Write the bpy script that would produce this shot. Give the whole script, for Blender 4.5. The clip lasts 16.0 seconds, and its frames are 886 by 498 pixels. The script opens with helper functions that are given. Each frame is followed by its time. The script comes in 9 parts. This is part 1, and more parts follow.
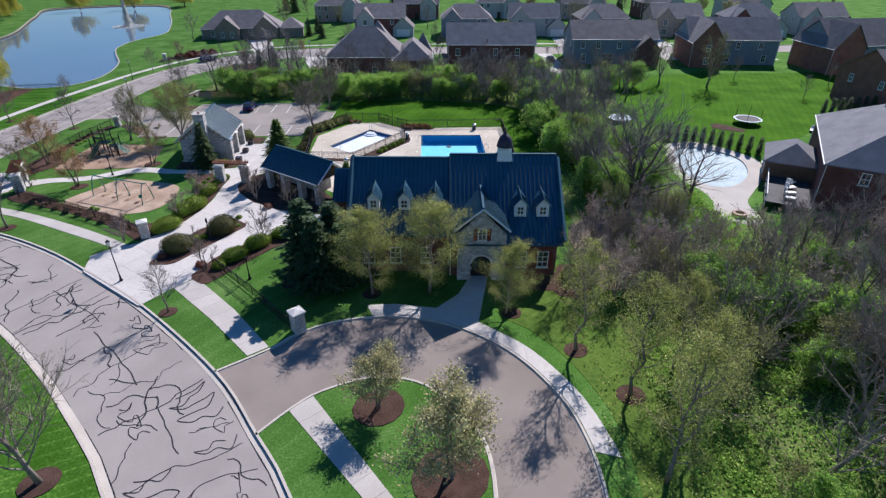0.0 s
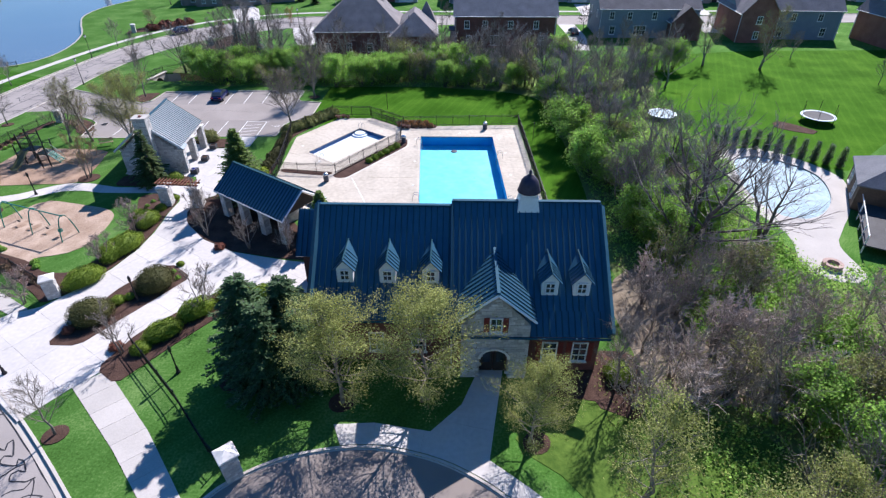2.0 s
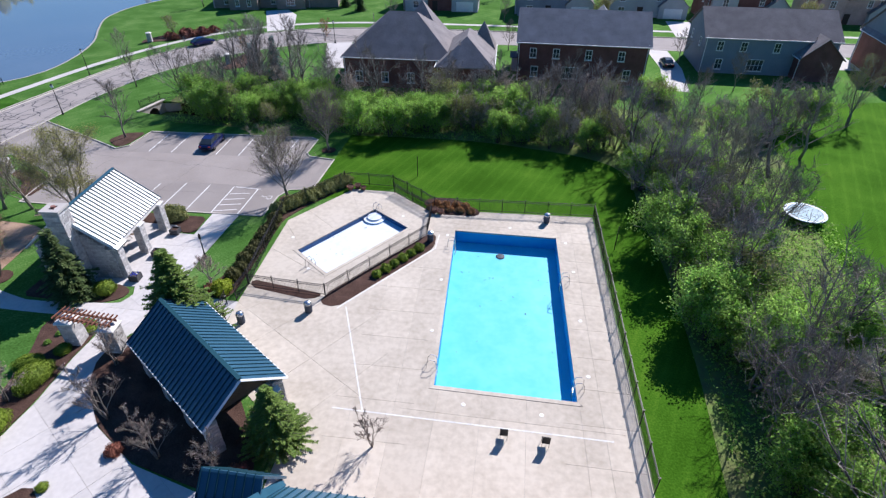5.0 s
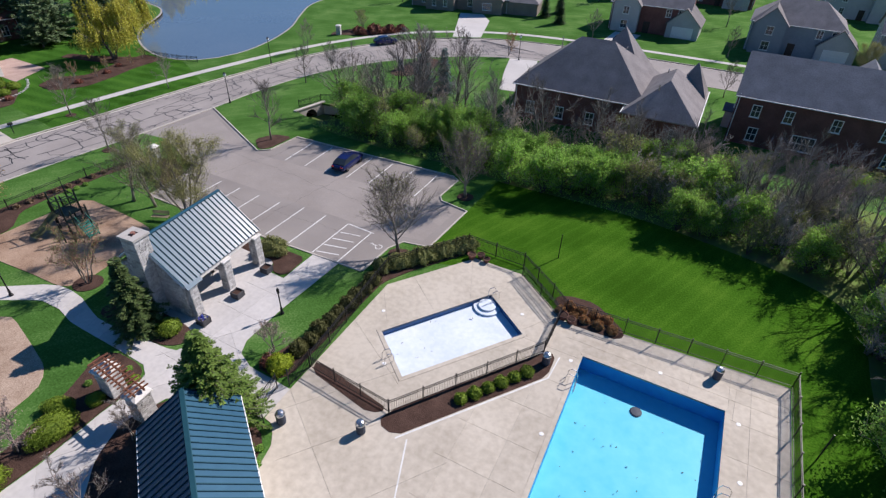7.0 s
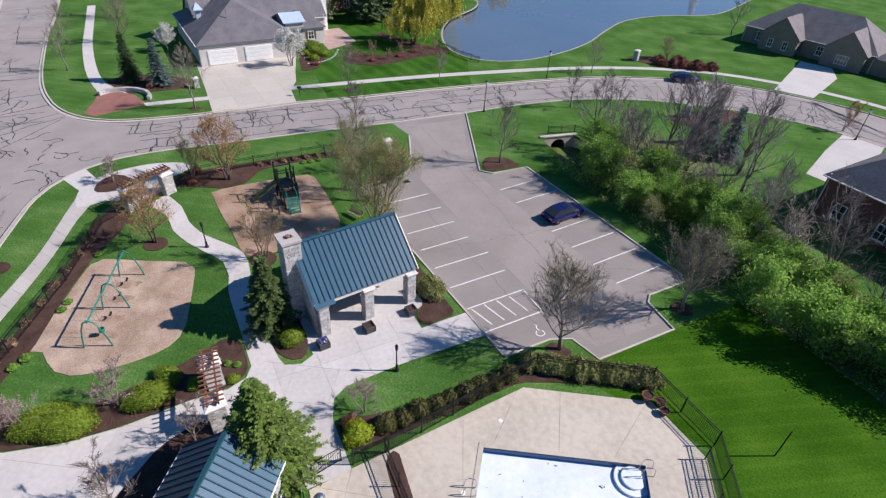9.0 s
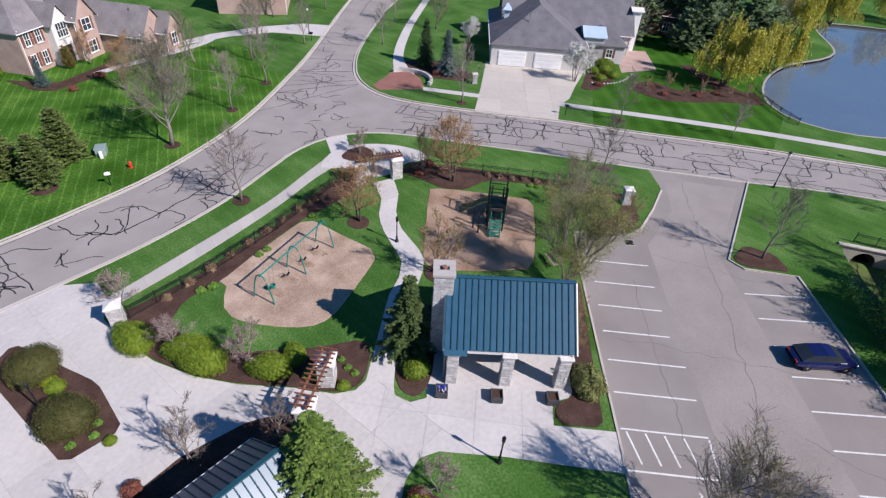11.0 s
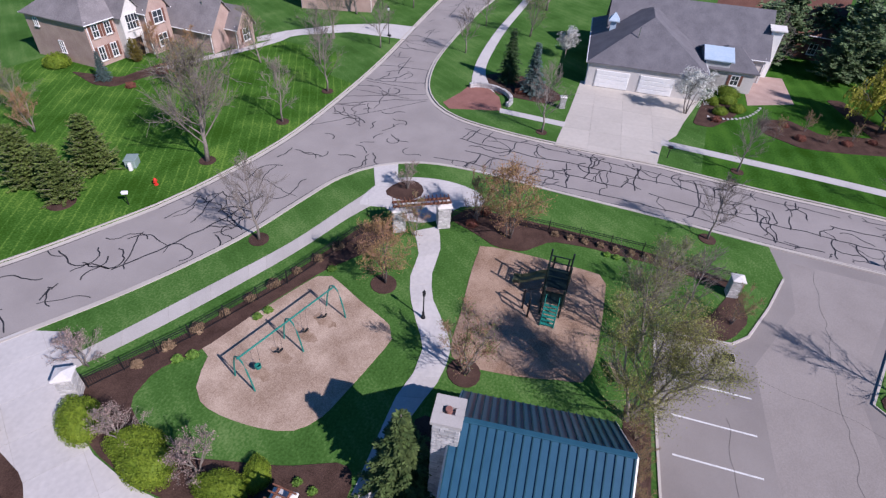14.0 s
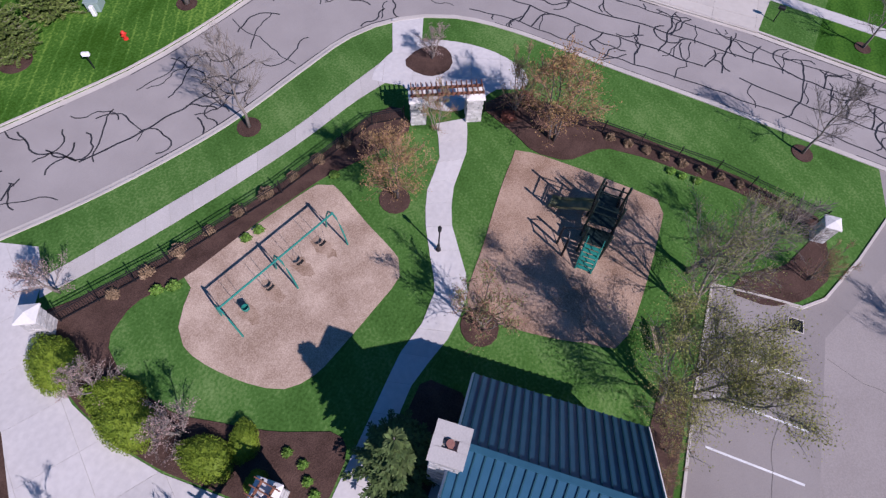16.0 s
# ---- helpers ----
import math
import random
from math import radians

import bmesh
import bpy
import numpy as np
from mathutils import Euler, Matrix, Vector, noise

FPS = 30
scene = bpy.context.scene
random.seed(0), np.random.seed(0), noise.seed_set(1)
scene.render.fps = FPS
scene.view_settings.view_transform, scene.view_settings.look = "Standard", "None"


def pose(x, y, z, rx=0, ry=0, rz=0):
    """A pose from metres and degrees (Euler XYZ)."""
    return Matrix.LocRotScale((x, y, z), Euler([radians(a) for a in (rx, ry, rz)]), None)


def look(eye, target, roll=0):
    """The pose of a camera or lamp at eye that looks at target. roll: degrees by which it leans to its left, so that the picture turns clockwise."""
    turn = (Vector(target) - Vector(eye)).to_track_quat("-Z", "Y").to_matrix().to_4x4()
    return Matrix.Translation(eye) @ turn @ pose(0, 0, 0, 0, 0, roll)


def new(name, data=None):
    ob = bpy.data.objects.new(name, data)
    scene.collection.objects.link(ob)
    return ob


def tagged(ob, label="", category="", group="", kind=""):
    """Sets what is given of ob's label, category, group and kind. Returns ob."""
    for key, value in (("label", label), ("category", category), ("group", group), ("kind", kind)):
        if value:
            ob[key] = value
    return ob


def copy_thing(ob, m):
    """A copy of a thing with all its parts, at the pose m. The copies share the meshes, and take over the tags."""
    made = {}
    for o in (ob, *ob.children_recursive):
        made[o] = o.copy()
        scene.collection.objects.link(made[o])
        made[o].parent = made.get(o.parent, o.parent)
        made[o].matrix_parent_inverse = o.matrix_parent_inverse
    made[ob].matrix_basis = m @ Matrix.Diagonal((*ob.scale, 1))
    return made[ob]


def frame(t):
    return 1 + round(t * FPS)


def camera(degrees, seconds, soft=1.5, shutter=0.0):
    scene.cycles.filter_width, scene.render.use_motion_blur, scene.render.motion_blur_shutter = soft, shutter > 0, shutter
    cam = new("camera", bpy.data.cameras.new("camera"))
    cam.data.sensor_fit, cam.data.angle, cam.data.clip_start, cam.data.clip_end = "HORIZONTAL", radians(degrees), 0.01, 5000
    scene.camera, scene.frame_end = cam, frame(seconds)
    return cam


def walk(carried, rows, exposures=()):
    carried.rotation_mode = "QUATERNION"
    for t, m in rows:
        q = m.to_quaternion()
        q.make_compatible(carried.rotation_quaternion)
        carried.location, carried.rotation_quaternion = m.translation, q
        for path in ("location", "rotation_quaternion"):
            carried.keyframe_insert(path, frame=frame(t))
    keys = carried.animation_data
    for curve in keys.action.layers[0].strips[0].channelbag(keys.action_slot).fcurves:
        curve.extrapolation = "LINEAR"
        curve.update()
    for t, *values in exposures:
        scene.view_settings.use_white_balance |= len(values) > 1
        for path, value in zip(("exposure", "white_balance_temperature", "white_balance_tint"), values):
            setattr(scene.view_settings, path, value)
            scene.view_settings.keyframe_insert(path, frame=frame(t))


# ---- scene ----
cam = camera(78.6, 16.0, soft=1.3)
METRES, EYE, TILT, LEAN, TURN = 102.0, 29.24, 0.45, 0.77, 0.0
ROWS = [
    (0.0, 0.0, 0.0, 0.0, 0.46, -30.79, -0.77),
    (0.5, 0.0007, 0.0407, -0.0006, 0.65, -32.68, -0.7),
    (1.0, 0.0019, 0.083, -0.001, 0.87, -34.48, -0.65),
    (1.5, 0.0032, 0.1264, -0.0009, 1.1, -34.85, -0.65),
    (2.0, 0.0047, 0.1704, -0.0015, 1.41, -34.78, -0.69),
    (2.5, 0.0058, 0.2146, -0.0014, 1.67, -34.76, -0.74),
    (3.0, 0.0065, 0.2581, -0.001, 1.91, -34.77, -0.79),
    (3.5, 0.0069, 0.3005, -0.0011, 2.15, -35.07, -0.8),
    (6.0, 0.004, 0.4954, 0.0003, 16.83, -36.32, -1.36),
    (6.5, 0.0009, 0.5314, 0.0004, 22.59, -36.49, -1.63),
    (7.0, -0.0043, 0.5659, 0.0006, 29.39, -36.69, -1.99),
    (7.5, -0.0095, 0.5984, 0.0015, 36.68, -36.97, -2.24),
    (8.0, -0.0152, 0.6286, 0.0013, 44.63, -37.18, -2.43),
    (8.5, -0.0225, 0.6563, 0.0006, 53.29, -37.44, -2.63),
    (9.0, -0.0312, 0.6814, 0.0, 62.51, -37.75, -2.71),
    (9.5, -0.0418, 0.7028, -0.0011, 72.23, -38.01, -2.88),
    (10.0, -0.0542, 0.7212, -0.0028, 82.64, -38.33, -3.01),
    (12.5, -0.1395, 0.768, -0.0101, 103.62, -38.38, -2.47),
    (13.0, -0.1602, 0.7688, -0.0113, 105.32, -38.27, -2.4),
    (13.5, -0.1818, 0.7679, -0.0123, 106.57, -38.42, -2.33),
    (14.0, -0.2042, 0.7653, -0.0139, 107.46, -40.07, -2.24),
    (14.5, -0.2284, 0.7606, -0.0145, 108.6, -42.91, -2.14),
    (15.0, -0.2525, 0.7549, -0.0153, 109.89, -47.6, -2.07),
    (15.5, -0.2783, 0.7476, -0.0148, 111.24, -54.19, -1.95),
    (16.0, -0.305, 0.7384, -0.0131, 112.44, -60.97, -1.81),
]
walk(cam, [(t, pose(0, 0, EYE, TILT, LEAN, TURN) @ pose(METRES * x, METRES * y, METRES * z, 90 + pitch, roll, yaw)) for t, x, y, z, yaw, pitch, roll in ROWS],
     exposures=((0.0, 0.4, 6200, 17), (0.9, 0.53, 6180, 17), (2.0, 0.8, 6050, 18), (3.7, 0.75, 5950, 18), (6.2, 0.38, 6280, 17), (7.5, 0.24, 6450, 17), (10.0, 0.33, 6350, 19), (12.5, 0.12, 6120, 21), (16.0, 0.14, 6000, 29)))

# ---- light: clear spring midday, sun 40 degrees up ----
SUN_AZ, SUN_EL = radians(64.5), radians(39)
world = bpy.data.worlds.new("sky")
scene.world = world
world.use_nodes = True
wn = world.node_tree.nodes
sky = wn.new("ShaderNodeTexSky")
sky.sky_type, sky.sun_disc = "NISHITA", False
sky.ozone_density, sky.air_density, sky.dust_density = 6.0, 1.2, 0.1
sky.sun_elevation, sky.sun_rotation = SUN_EL, radians(90) - SUN_AZ
wn["Background"].inputs["Strength"].default_value = 0.073
deep = wn.new("ShaderNodeHueSaturation")
deep.inputs["Saturation"].default_value = 1.25
world.node_tree.links.new(sky.outputs["Color"], deep.inputs["Color"])
world.node_tree.links.new(deep.outputs["Color"], wn["Background"].inputs["Color"])
lamp = bpy.data.lights.new("sun", "SUN")
lamp.energy, lamp.angle, lamp.color = 5.0, radians(0.55), (1.0, 0.94, 0.865)
sun = new("sun", lamp)
to_sun = Vector((math.cos(SUN_EL) * math.cos(SUN_AZ), math.cos(SUN_EL) * math.sin(SUN_AZ), math.sin(SUN_EL)))
sun.matrix_world = look(Vector((0, 60, 0)) + 300 * to_sun, (0, 60, 0))


# ---- materials ----
def mat(name, c1, c2, fine=8.0, coarse=0.6, rough=0.85, bump=0.15, metal=0.0, island=0.0, each=0.0, stripe=None, through_light=0.0, spec=0.3, mid=None, forward=None, ramp=(0.36, 0.66)):
    """Two tones mixed by a fine and a coarse noise, with relief; island / each: brightness spread per loose piece / per object."""
    m = bpy.data.materials.new(name)
    m.use_nodes = True
    nt = m.node_tree
    n, ln = nt.nodes, nt.links.new
    b = n["Principled BSDF"]
    b.inputs["Roughness"].default_value, b.inputs["Metallic"].default_value = rough, metal
    b.inputs["Specular IOR Level"].default_value = spec
    tc = n.new("ShaderNodeTexCoord")
    na, nb = n.new("ShaderNodeTexNoise"), n.new("ShaderNodeTexNoise")
    na.inputs["Scale"].default_value, na.inputs["Detail"].default_value = fine, 5.0
    nb.inputs["Scale"].default_value, nb.inputs["Detail"].default_value = coarse, 4.0
    for q in (na, nb):
        ln(tc.outputs["Object"], q.inputs["Vector"])
    mx = n.new("ShaderNodeMath")
    mx.operation = "MULTIPLY_ADD"
    mx.inputs[1].default_value = 0.5
    half = n.new("ShaderNodeMath")
    half.operation, half.inputs[1].default_value = "MULTIPLY", 0.5
    ln(nb.outputs["Fac"], half.inputs[0])
    ln(na.outputs["Fac"], mx.inputs[0])
    ln(half.outputs[0], mx.inputs[2])
    fac = mx.outputs[0]
    if stripe:
        wv = n.new("ShaderNodeTexWave")
        mp = n.new("ShaderNodeMapping")
        mp.inputs["Rotation"].default_value = (0, 0, radians(stripe[1]))
        wv.inputs["Scale"].default_value, wv.inputs["Distortion"].default_value = stripe[0], 0.6
        ln(tc.outputs["Object"], mp.inputs["Vector"])
        ln(mp.outputs["Vector"], wv.inputs["Vector"])
        ad, pw = n.new("ShaderNodeMath"), n.new("ShaderNodeMath")
        ad.operation, ad.inputs[1].default_value = "MULTIPLY_ADD", stripe[2]
        pw.operation, pw.inputs[1].default_value = "POWER", stripe[3]
        ln(wv.outputs["Fac"], pw.inputs[0])
        ln(pw.outputs[0], ad.inputs[0])
        ln(fac, ad.inputs[2])
        fac = ad.outputs[0]
    cr = n.new("ShaderNodeValToRGB")
    cr.color_ramp.elements[0].position, cr.color_ramp.elements[0].color = ramp[0], (*c1, 1)
    cr.color_ramp.elements[1].position, cr.color_ramp.elements[1].color = ramp[1], (*c2, 1)
    if mid:
        e = cr.color_ramp.elements.new(0.5 * (ramp[0] + ramp[1]))
        e.color = (*mid, 1)
    ln(fac, cr.inputs["Fac"])
    col = cr.outputs["Color"]
    for spread, node, out in ((island, "ShaderNodeNewGeometry", "Random Per Island"), (each, "ShaderNodeObjectInfo", "Random")):
        if spread:
            rnd = n.new(node)
            mr = n.new("ShaderNodeMapRange")
            mr.inputs["To Min"].default_value, mr.inputs["To Max"].default_value = 1 - spread, 1 + spread
            ln(rnd.outputs[out], mr.inputs["Value"])
            hs = n.new("ShaderNodeHueSaturation")
            ln(mr.outputs["Result"], hs.inputs["Value"])
            ln(col, hs.inputs["Color"])
            col = hs.outputs["Color"]
    ln(col, b.inputs["Base Color"])
    if bump:
        bp = n.new("ShaderNodeBump")
        bp.inputs["Strength"].default_value, bp.inputs["Distance"].default_value = bump, 0.05
        ln(na.outputs["Fac"], bp.inputs["Height"])
        ln(bp.outputs["Normal"], b.inputs["Normal"])
    if forward:
        gl, ms = n.new("ShaderNodeBsdfGlossy"), n.new("ShaderNodeMixShader")
        gl.inputs["Color"].default_value, gl.inputs["Roughness"].default_value = (*forward[0], 1), forward[1]
        ms.inputs["Fac"].default_value = forward[2]
        ln(b.outputs[0], ms.inputs[1])
        ln(gl.outputs[0], ms.inputs[2])
        ln(ms.outputs[0], n["Material Output"].inputs["Surface"])
    if through_light:
        tr, ms = n.new("ShaderNodeBsdfTranslucent"), n.new("ShaderNodeMixShader")
        ms.inputs["Fac"].default_value = through_light
        ln(col, tr.inputs["Color"])
        ln(b.outputs[0], ms.inputs[1])
        ln(tr.outputs[0], ms.inputs[2])
        ln(ms.outputs[0], n["Material Output"].inputs["Surface"])
    return m


GRASS = mat("lawn grass", (0.034, 0.088, 0.018), (0.146, 0.240, 0.078), 6.0, 0.2, 0.9, 0.55, mid=(0.064, 0.150, 0.034), ramp=(0.36, 0.68), stripe=(0.21, 38, 0.035, 4.0), spec=0.02, forward=((0.14, 0.38, 0.012), 0.75, 0.06))
POOLLAWN = mat("deep green pool lawn", (0.018, 0.058, 0.004), (0.074, 0.152, 0.015), 7.0, 0.2, 0.9, 0.6, mid=(0.036, 0.102, 0.008), ramp=(0.38, 0.67), stripe=(0.24, 20, 0.05, 5.0), spec=0.02, forward=((0.14, 0.38, 0.012), 0.75, 0.06))
MOWN = mat("freshly mown lawn", (0.030, 0.086, 0.009), (0.155, 0.275, 0.046), 5.0, 0.24, 0.9, 0.8, mid=(0.055, 0.142, 0.022), ramp=(0.40, 0.66), stripe=(0.314, 63.2, 0.085, 14.0), spec=0.02, forward=((0.14, 0.38, 0.012), 0.75, 0.06))
BANDED = mat("lawn mown in bands", (0.019, 0.062, 0.006), (0.065, 0.158, 0.022), 5.0, 0.24, 0.9, 0.8, mid=(0.036, 0.108, 0.016), ramp=(0.40, 0.66), stripe=(0.13, 84, 0.08, 1.6), spec=0.02, forward=((0.14, 0.38, 0.012), 0.75, 0.06))
WILD = mat("rough grass and weeds", (0.042, 0.085, 0.016), (0.115, 0.18, 0.035), 2.2, 0.22, 0.95, 0.9, spec=0.05, forward=((0.16, 0.32, 0.05), 0.75, 0.05))
EARTH = mat("weedy woodland floor", (0.13, 0.105, 0.065), (0.13, 0.20, 0.05), 1.6, 0.3, 0.95, 0.9, spec=0.1, forward=((0.14, 0.32, 0.04), 0.75, 0.12))
LITTER = mat("pale brown leaf litter", (0.17, 0.135, 0.095), (0.30, 0.25, 0.185), 3.0, 0.4, 0.95, 0.8, spec=0.1)
ASPHALT = mat("worn grey asphalt", (0.275, 0.25, 0.238), (0.365, 0.335, 0.318), 30.0, 0.25, 0.92, 0.2, spec=0.2)
LOT = mat("parking lot asphalt", (0.235, 0.212, 0.20), (0.315, 0.288, 0.272), 30.0, 0.2, 0.92, 0.2, spec=0.2)
DRIVE = mat("brownish drive asphalt", (0.21, 0.178, 0.16), (0.30, 0.262, 0.238), 30.0, 0.2, 0.92, 0.2, spec=0.2)
TAR = mat("black crack sealer", (0.018, 0.018, 0.021), (0.045, 0.045, 0.05), 12.0, 1.0, 0.5, 0.05)
CONCRETE = mat("light concrete", (0.475, 0.455, 0.44), (0.575, 0.55, 0.53), 3.0, 0.28, 0.88, 0.08, each=0.05, ramp=(0.34, 0.62))
DRIVEWAY = mat("plain driveway concrete", (0.47, 0.435, 0.385), (0.535, 0.495, 0.44), 2.0, 0.3, 0.9, 0.08, each=0.04)
DECKING = mat("tan pool deck concrete", (0.42, 0.372, 0.305), (0.565, 0.51, 0.43), 2.2, 0.22, 0.88, 0.08, each=0.05, ramp=(0.34, 0.6))
WALKWAY = mat("grey walk concrete", (0.41, 0.385, 0.36), (0.52, 0.49, 0.46), 14.0, 0.35, 0.9, 0.08, each=0.05)
JOINT = mat("dirty slab joint", (0.36, 0.335, 0.30), (0.47, 0.44, 0.40), 20.0, 1.0, 0.95, 0.1)
KERB = mat("kerb concrete", (0.44, 0.40, 0.36), (0.55, 0.51, 0.46), 10.0, 0.5, 0.9, 0.1)
MULCH = mat("dark brown bark mulch", (0.048, 0.028, 0.022), (0.115, 0.07, 0.056), 14.0, 0.8, 0.97, 1.0, spec=0.1)
CHIPS = mat("tan wood chips", (0.28, 0.195, 0.14), (0.53, 0.41, 0.32), 15.0, 0.45, 0.95, 0.6, ramp=(0.38, 0.62), spec=0.1)
BROWNCHIPS = mat("brown wood chips", (0.235, 0.15, 0.10), (0.45, 0.325, 0.24), 15.0, 0.45, 0.95, 0.6, ramp=(0.38, 0.62), spec=0.1)
BRUSHTWIG = mat("pale dry brushwood twigs", (0.33, 0.27, 0.23), (0.49, 0.415, 0.36), 5.0, 1.0, 0.95, 0.2, each=0.25)
POOLBLUE = mat("light blue pool paint", (0.08, 0.54, 0.72), (0.14, 0.62, 0.79), 1.2, 0.35, 0.6, 0.03)
POOLWALL = mat("blue pool wall paint", (0.02, 0.28, 0.60), (0.03, 0.34, 0.66), 1.2, 0.35, 0.5, 0.03)
KIDFLOOR = mat("white pool plaster", (0.60, 0.68, 0.76), (0.74, 0.80, 0.86), 2.5, 0.5, 0.7, 0.04)
# wading pool walls: the blue shade on them is put into this dark colour
KIDWALL = mat("pool wall with blue shade in colour", (0.03, 0.10, 0.25), (0.05, 0.15, 0.32), 12.0, 1.0, 0.3, 0.03)
WHITE = mat("white paint", (0.72, 0.72, 0.71), (0.82, 0.82, 0.81), 6.0, 0.8, 0.55, 0.03)
LINE = mat("white road paint", (0.55, 0.55, 0.54), (0.80, 0.80, 0.79), 25.0, 1.5, 0.8, 0.05)
ROOFTEAL = mat("teal standing seam metal", (0.021, 0.080, 0.137), (0.031, 0.104, 0.167), 1.5, 0.25, 0.34, 0.02, spec=0.42)
RIDGE = mat("dull teal ridge metal", (0.016, 0.075, 0.12), (0.022, 0.09, 0.14), 2.0, 0.5, 0.7, 0.02, spec=0.15)
SEAM = mat("teal metal seam", (0.010, 0.055, 0.078), (0.015, 0.07, 0.095), 2.0, 0.5, 0.6, 0.02, spec=0.2)
SHINGLE = mat("grey brown asphalt shingle", (0.155, 0.142, 0.146), (0.255, 0.236, 0.238), 7.0, 0.6, 0.95, 0.4, each=0.15)
SHINGLEG = mat("charcoal grey asphalt shingle", (0.112, 0.108, 0.12), (0.178, 0.172, 0.186), 7.0, 0.6, 0.95, 0.4, each=0.1)
SHINGLEB = mat("blue grey asphalt shingle", (0.135, 0.14, 0.16), (0.22, 0.226, 0.25), 7.0, 0.6, 0.95, 0.4, each=0.1)
STONE = mat("pale limestone blocks", (0.39, 0.38, 0.372), (0.58, 0.567, 0.555), 7.0, 1.2, 0.9, 0.35, island=0.22)
STONEBED = mat("grey mortar", (0.30, 0.285, 0.27), (0.38, 0.36, 0.34), 9.0, 1.0, 0.95, 0.2)
CAPSTONE = mat("pale cast stone cap", (0.62, 0.60, 0.57), (0.74, 0.72, 0.69), 6.0, 0.9, 0.85, 0.08)
BRICK = mat("red brick", (0.125, 0.052, 0.044), (0.21, 0.092, 0.08), 11.0, 0.7, 0.9, 0.2, each=0.1)
BRICKRED = mat("warm red brick", (0.21, 0.088, 0.066), (0.33, 0.15, 0.115), 11.0, 0.7, 0.9, 0.2, each=0.1)
BRICKPALE = mat("pale pink brick", (0.36, 0.25, 0.215), (0.50, 0.37, 0.32), 11.0, 0.7, 0.9, 0.2)
BRICKWALK = mat("red brick paving", (0.22, 0.10, 0.08), (0.33, 0.16, 0.13), 12.0, 0.7, 0.92, 0.2)
SIDING = mat("grey lap siding", (0.38, 0.385, 0.39), (0.46, 0.465, 0.47), 5.0, 0.8, 0.8, 0.06)
SIDEBLUE = mat("blue grey siding", (0.18, 0.22, 0.26), (0.23, 0.27, 0.31), 5.0, 0.8, 0.8, 0.06)
GLASS = mat("dark window glass", (0.025, 0.032, 0.04), (0.045, 0.055, 0.065), 1.0, 0.3, 0.08, 0.0, spec=0.8)
IRON = mat("black painted iron", (0.010, 0.010, 0.012), (0.02, 0.02, 0.023), 10.0, 1.0, 0.45, 0.03)
TEAL = mat("teal painted steel", (0.014, 0.17, 0.14), (0.02, 0.22, 0.18), 5.0, 1.0, 0.4, 0.02)
RUBBER = mat("black rubber", (0.012, 0.012, 0.012), (0.025, 0.025, 0.025), 10.0, 1.0, 0.7, 0.03)
REDWOOD = mat("stained arbor timber", (0.15, 0.06, 0.038), (0.24, 0.105, 0.065), 9.0, 0.9, 0.85, 0.2)
TIMBER = mat("weathered brown timber", (0.10, 0.07, 0.05), (0.17, 0.12, 0.085), 9.0, 0.9, 0.9, 0.2)
SHUTTER = mat("dark red shutter paint", (0.17, 0.03, 0.025), (0.23, 0.045, 0.04), 6.0, 0.8, 0.6, 0.03)
DOORDARK = mat("dark door wood", (0.03, 0.022, 0.018), (0.05, 0.036, 0.03), 6.0, 0.8, 0.5, 0.05)
CARBLUE = mat("dark blue car paint", (0.010, 0.015, 0.085), (0.014, 0.020, 0.11), 1.0, 0.3, 0.14, 0.0, metal=0.3, spec=0.7)
CARBLACK = mat("black car paint", (0.01, 0.01, 0.013), (0.016, 0.016, 0.02), 1.0, 0.3, 0.2, 0.0, metal=0.3, spec=0.6)
CHROME = mat("bright metal", (0.5, 0.5, 0.51), (0.62, 0.62, 0.63), 4.0, 1.0, 0.25, 0.02, metal=0.9)
BARK = mat("grey brown bark", (0.17, 0.145, 0.125), (0.31, 0.27, 0.24), 9.0, 1.5, 0.95, 0.6, each=0.2)
TWIG = mat("grey bare twigs", (0.16, 0.135, 0.115), (0.27, 0.235, 0.205), 6.0, 1.0, 0.95, 0.2, each=0.2)
DARKBARK = mat("dark grey bark", (0.085, 0.070, 0.064), (0.165, 0.140, 0.128), 9.0, 1.5, 0.95, 0.6, each=0.2)
DARKTWIG = mat("dark grey brown bare twigs", (0.20, 0.172, 0.16), (0.34, 0.30, 0.275), 6.0, 1.0, 0.95, 0.2, each=0.25)
REDTWIG = mat("reddish budding twigs", (0.29, 0.16, 0.105), (0.44, 0.26, 0.175), 5.0, 1.0, 0.95, 0.2)
OLIVELEAF = mat("olive yellow new leaves", (0.22, 0.23, 0.065), (0.40, 0.39, 0.14), 3.0, 0.5, 0.75, 0.0, island=0.4, each=0.08, through_light=0.4)
RUSTBUD = mat("rust tan buds", (0.30, 0.185, 0.075), (0.44, 0.29, 0.13), 3.0, 0.5, 0.8, 0.0, island=0.35, through_light=0.3)
PEARLEAF = mat("young yellow green leaves", (0.195, 0.23, 0.052), (0.47, 0.49, 0.175), 3.0, 0.5, 0.7, 0.0, island=0.5, each=0.06, through_light=0.45)
SPRINGLEAF = mat("fresh bright green leaves", (0.165, 0.345, 0.055), (0.37, 0.55, 0.13), 3.0, 0.5, 0.7, 0.0, island=0.35, each=0.14, through_light=0.6)
HAZELEAF = mat("dull olive spring buds", (0.18, 0.20, 0.07), (0.31, 0.32, 0.12), 3.0, 0.5, 0.75, 0.0, island=0.35, each=0.1, through_light=0.35)
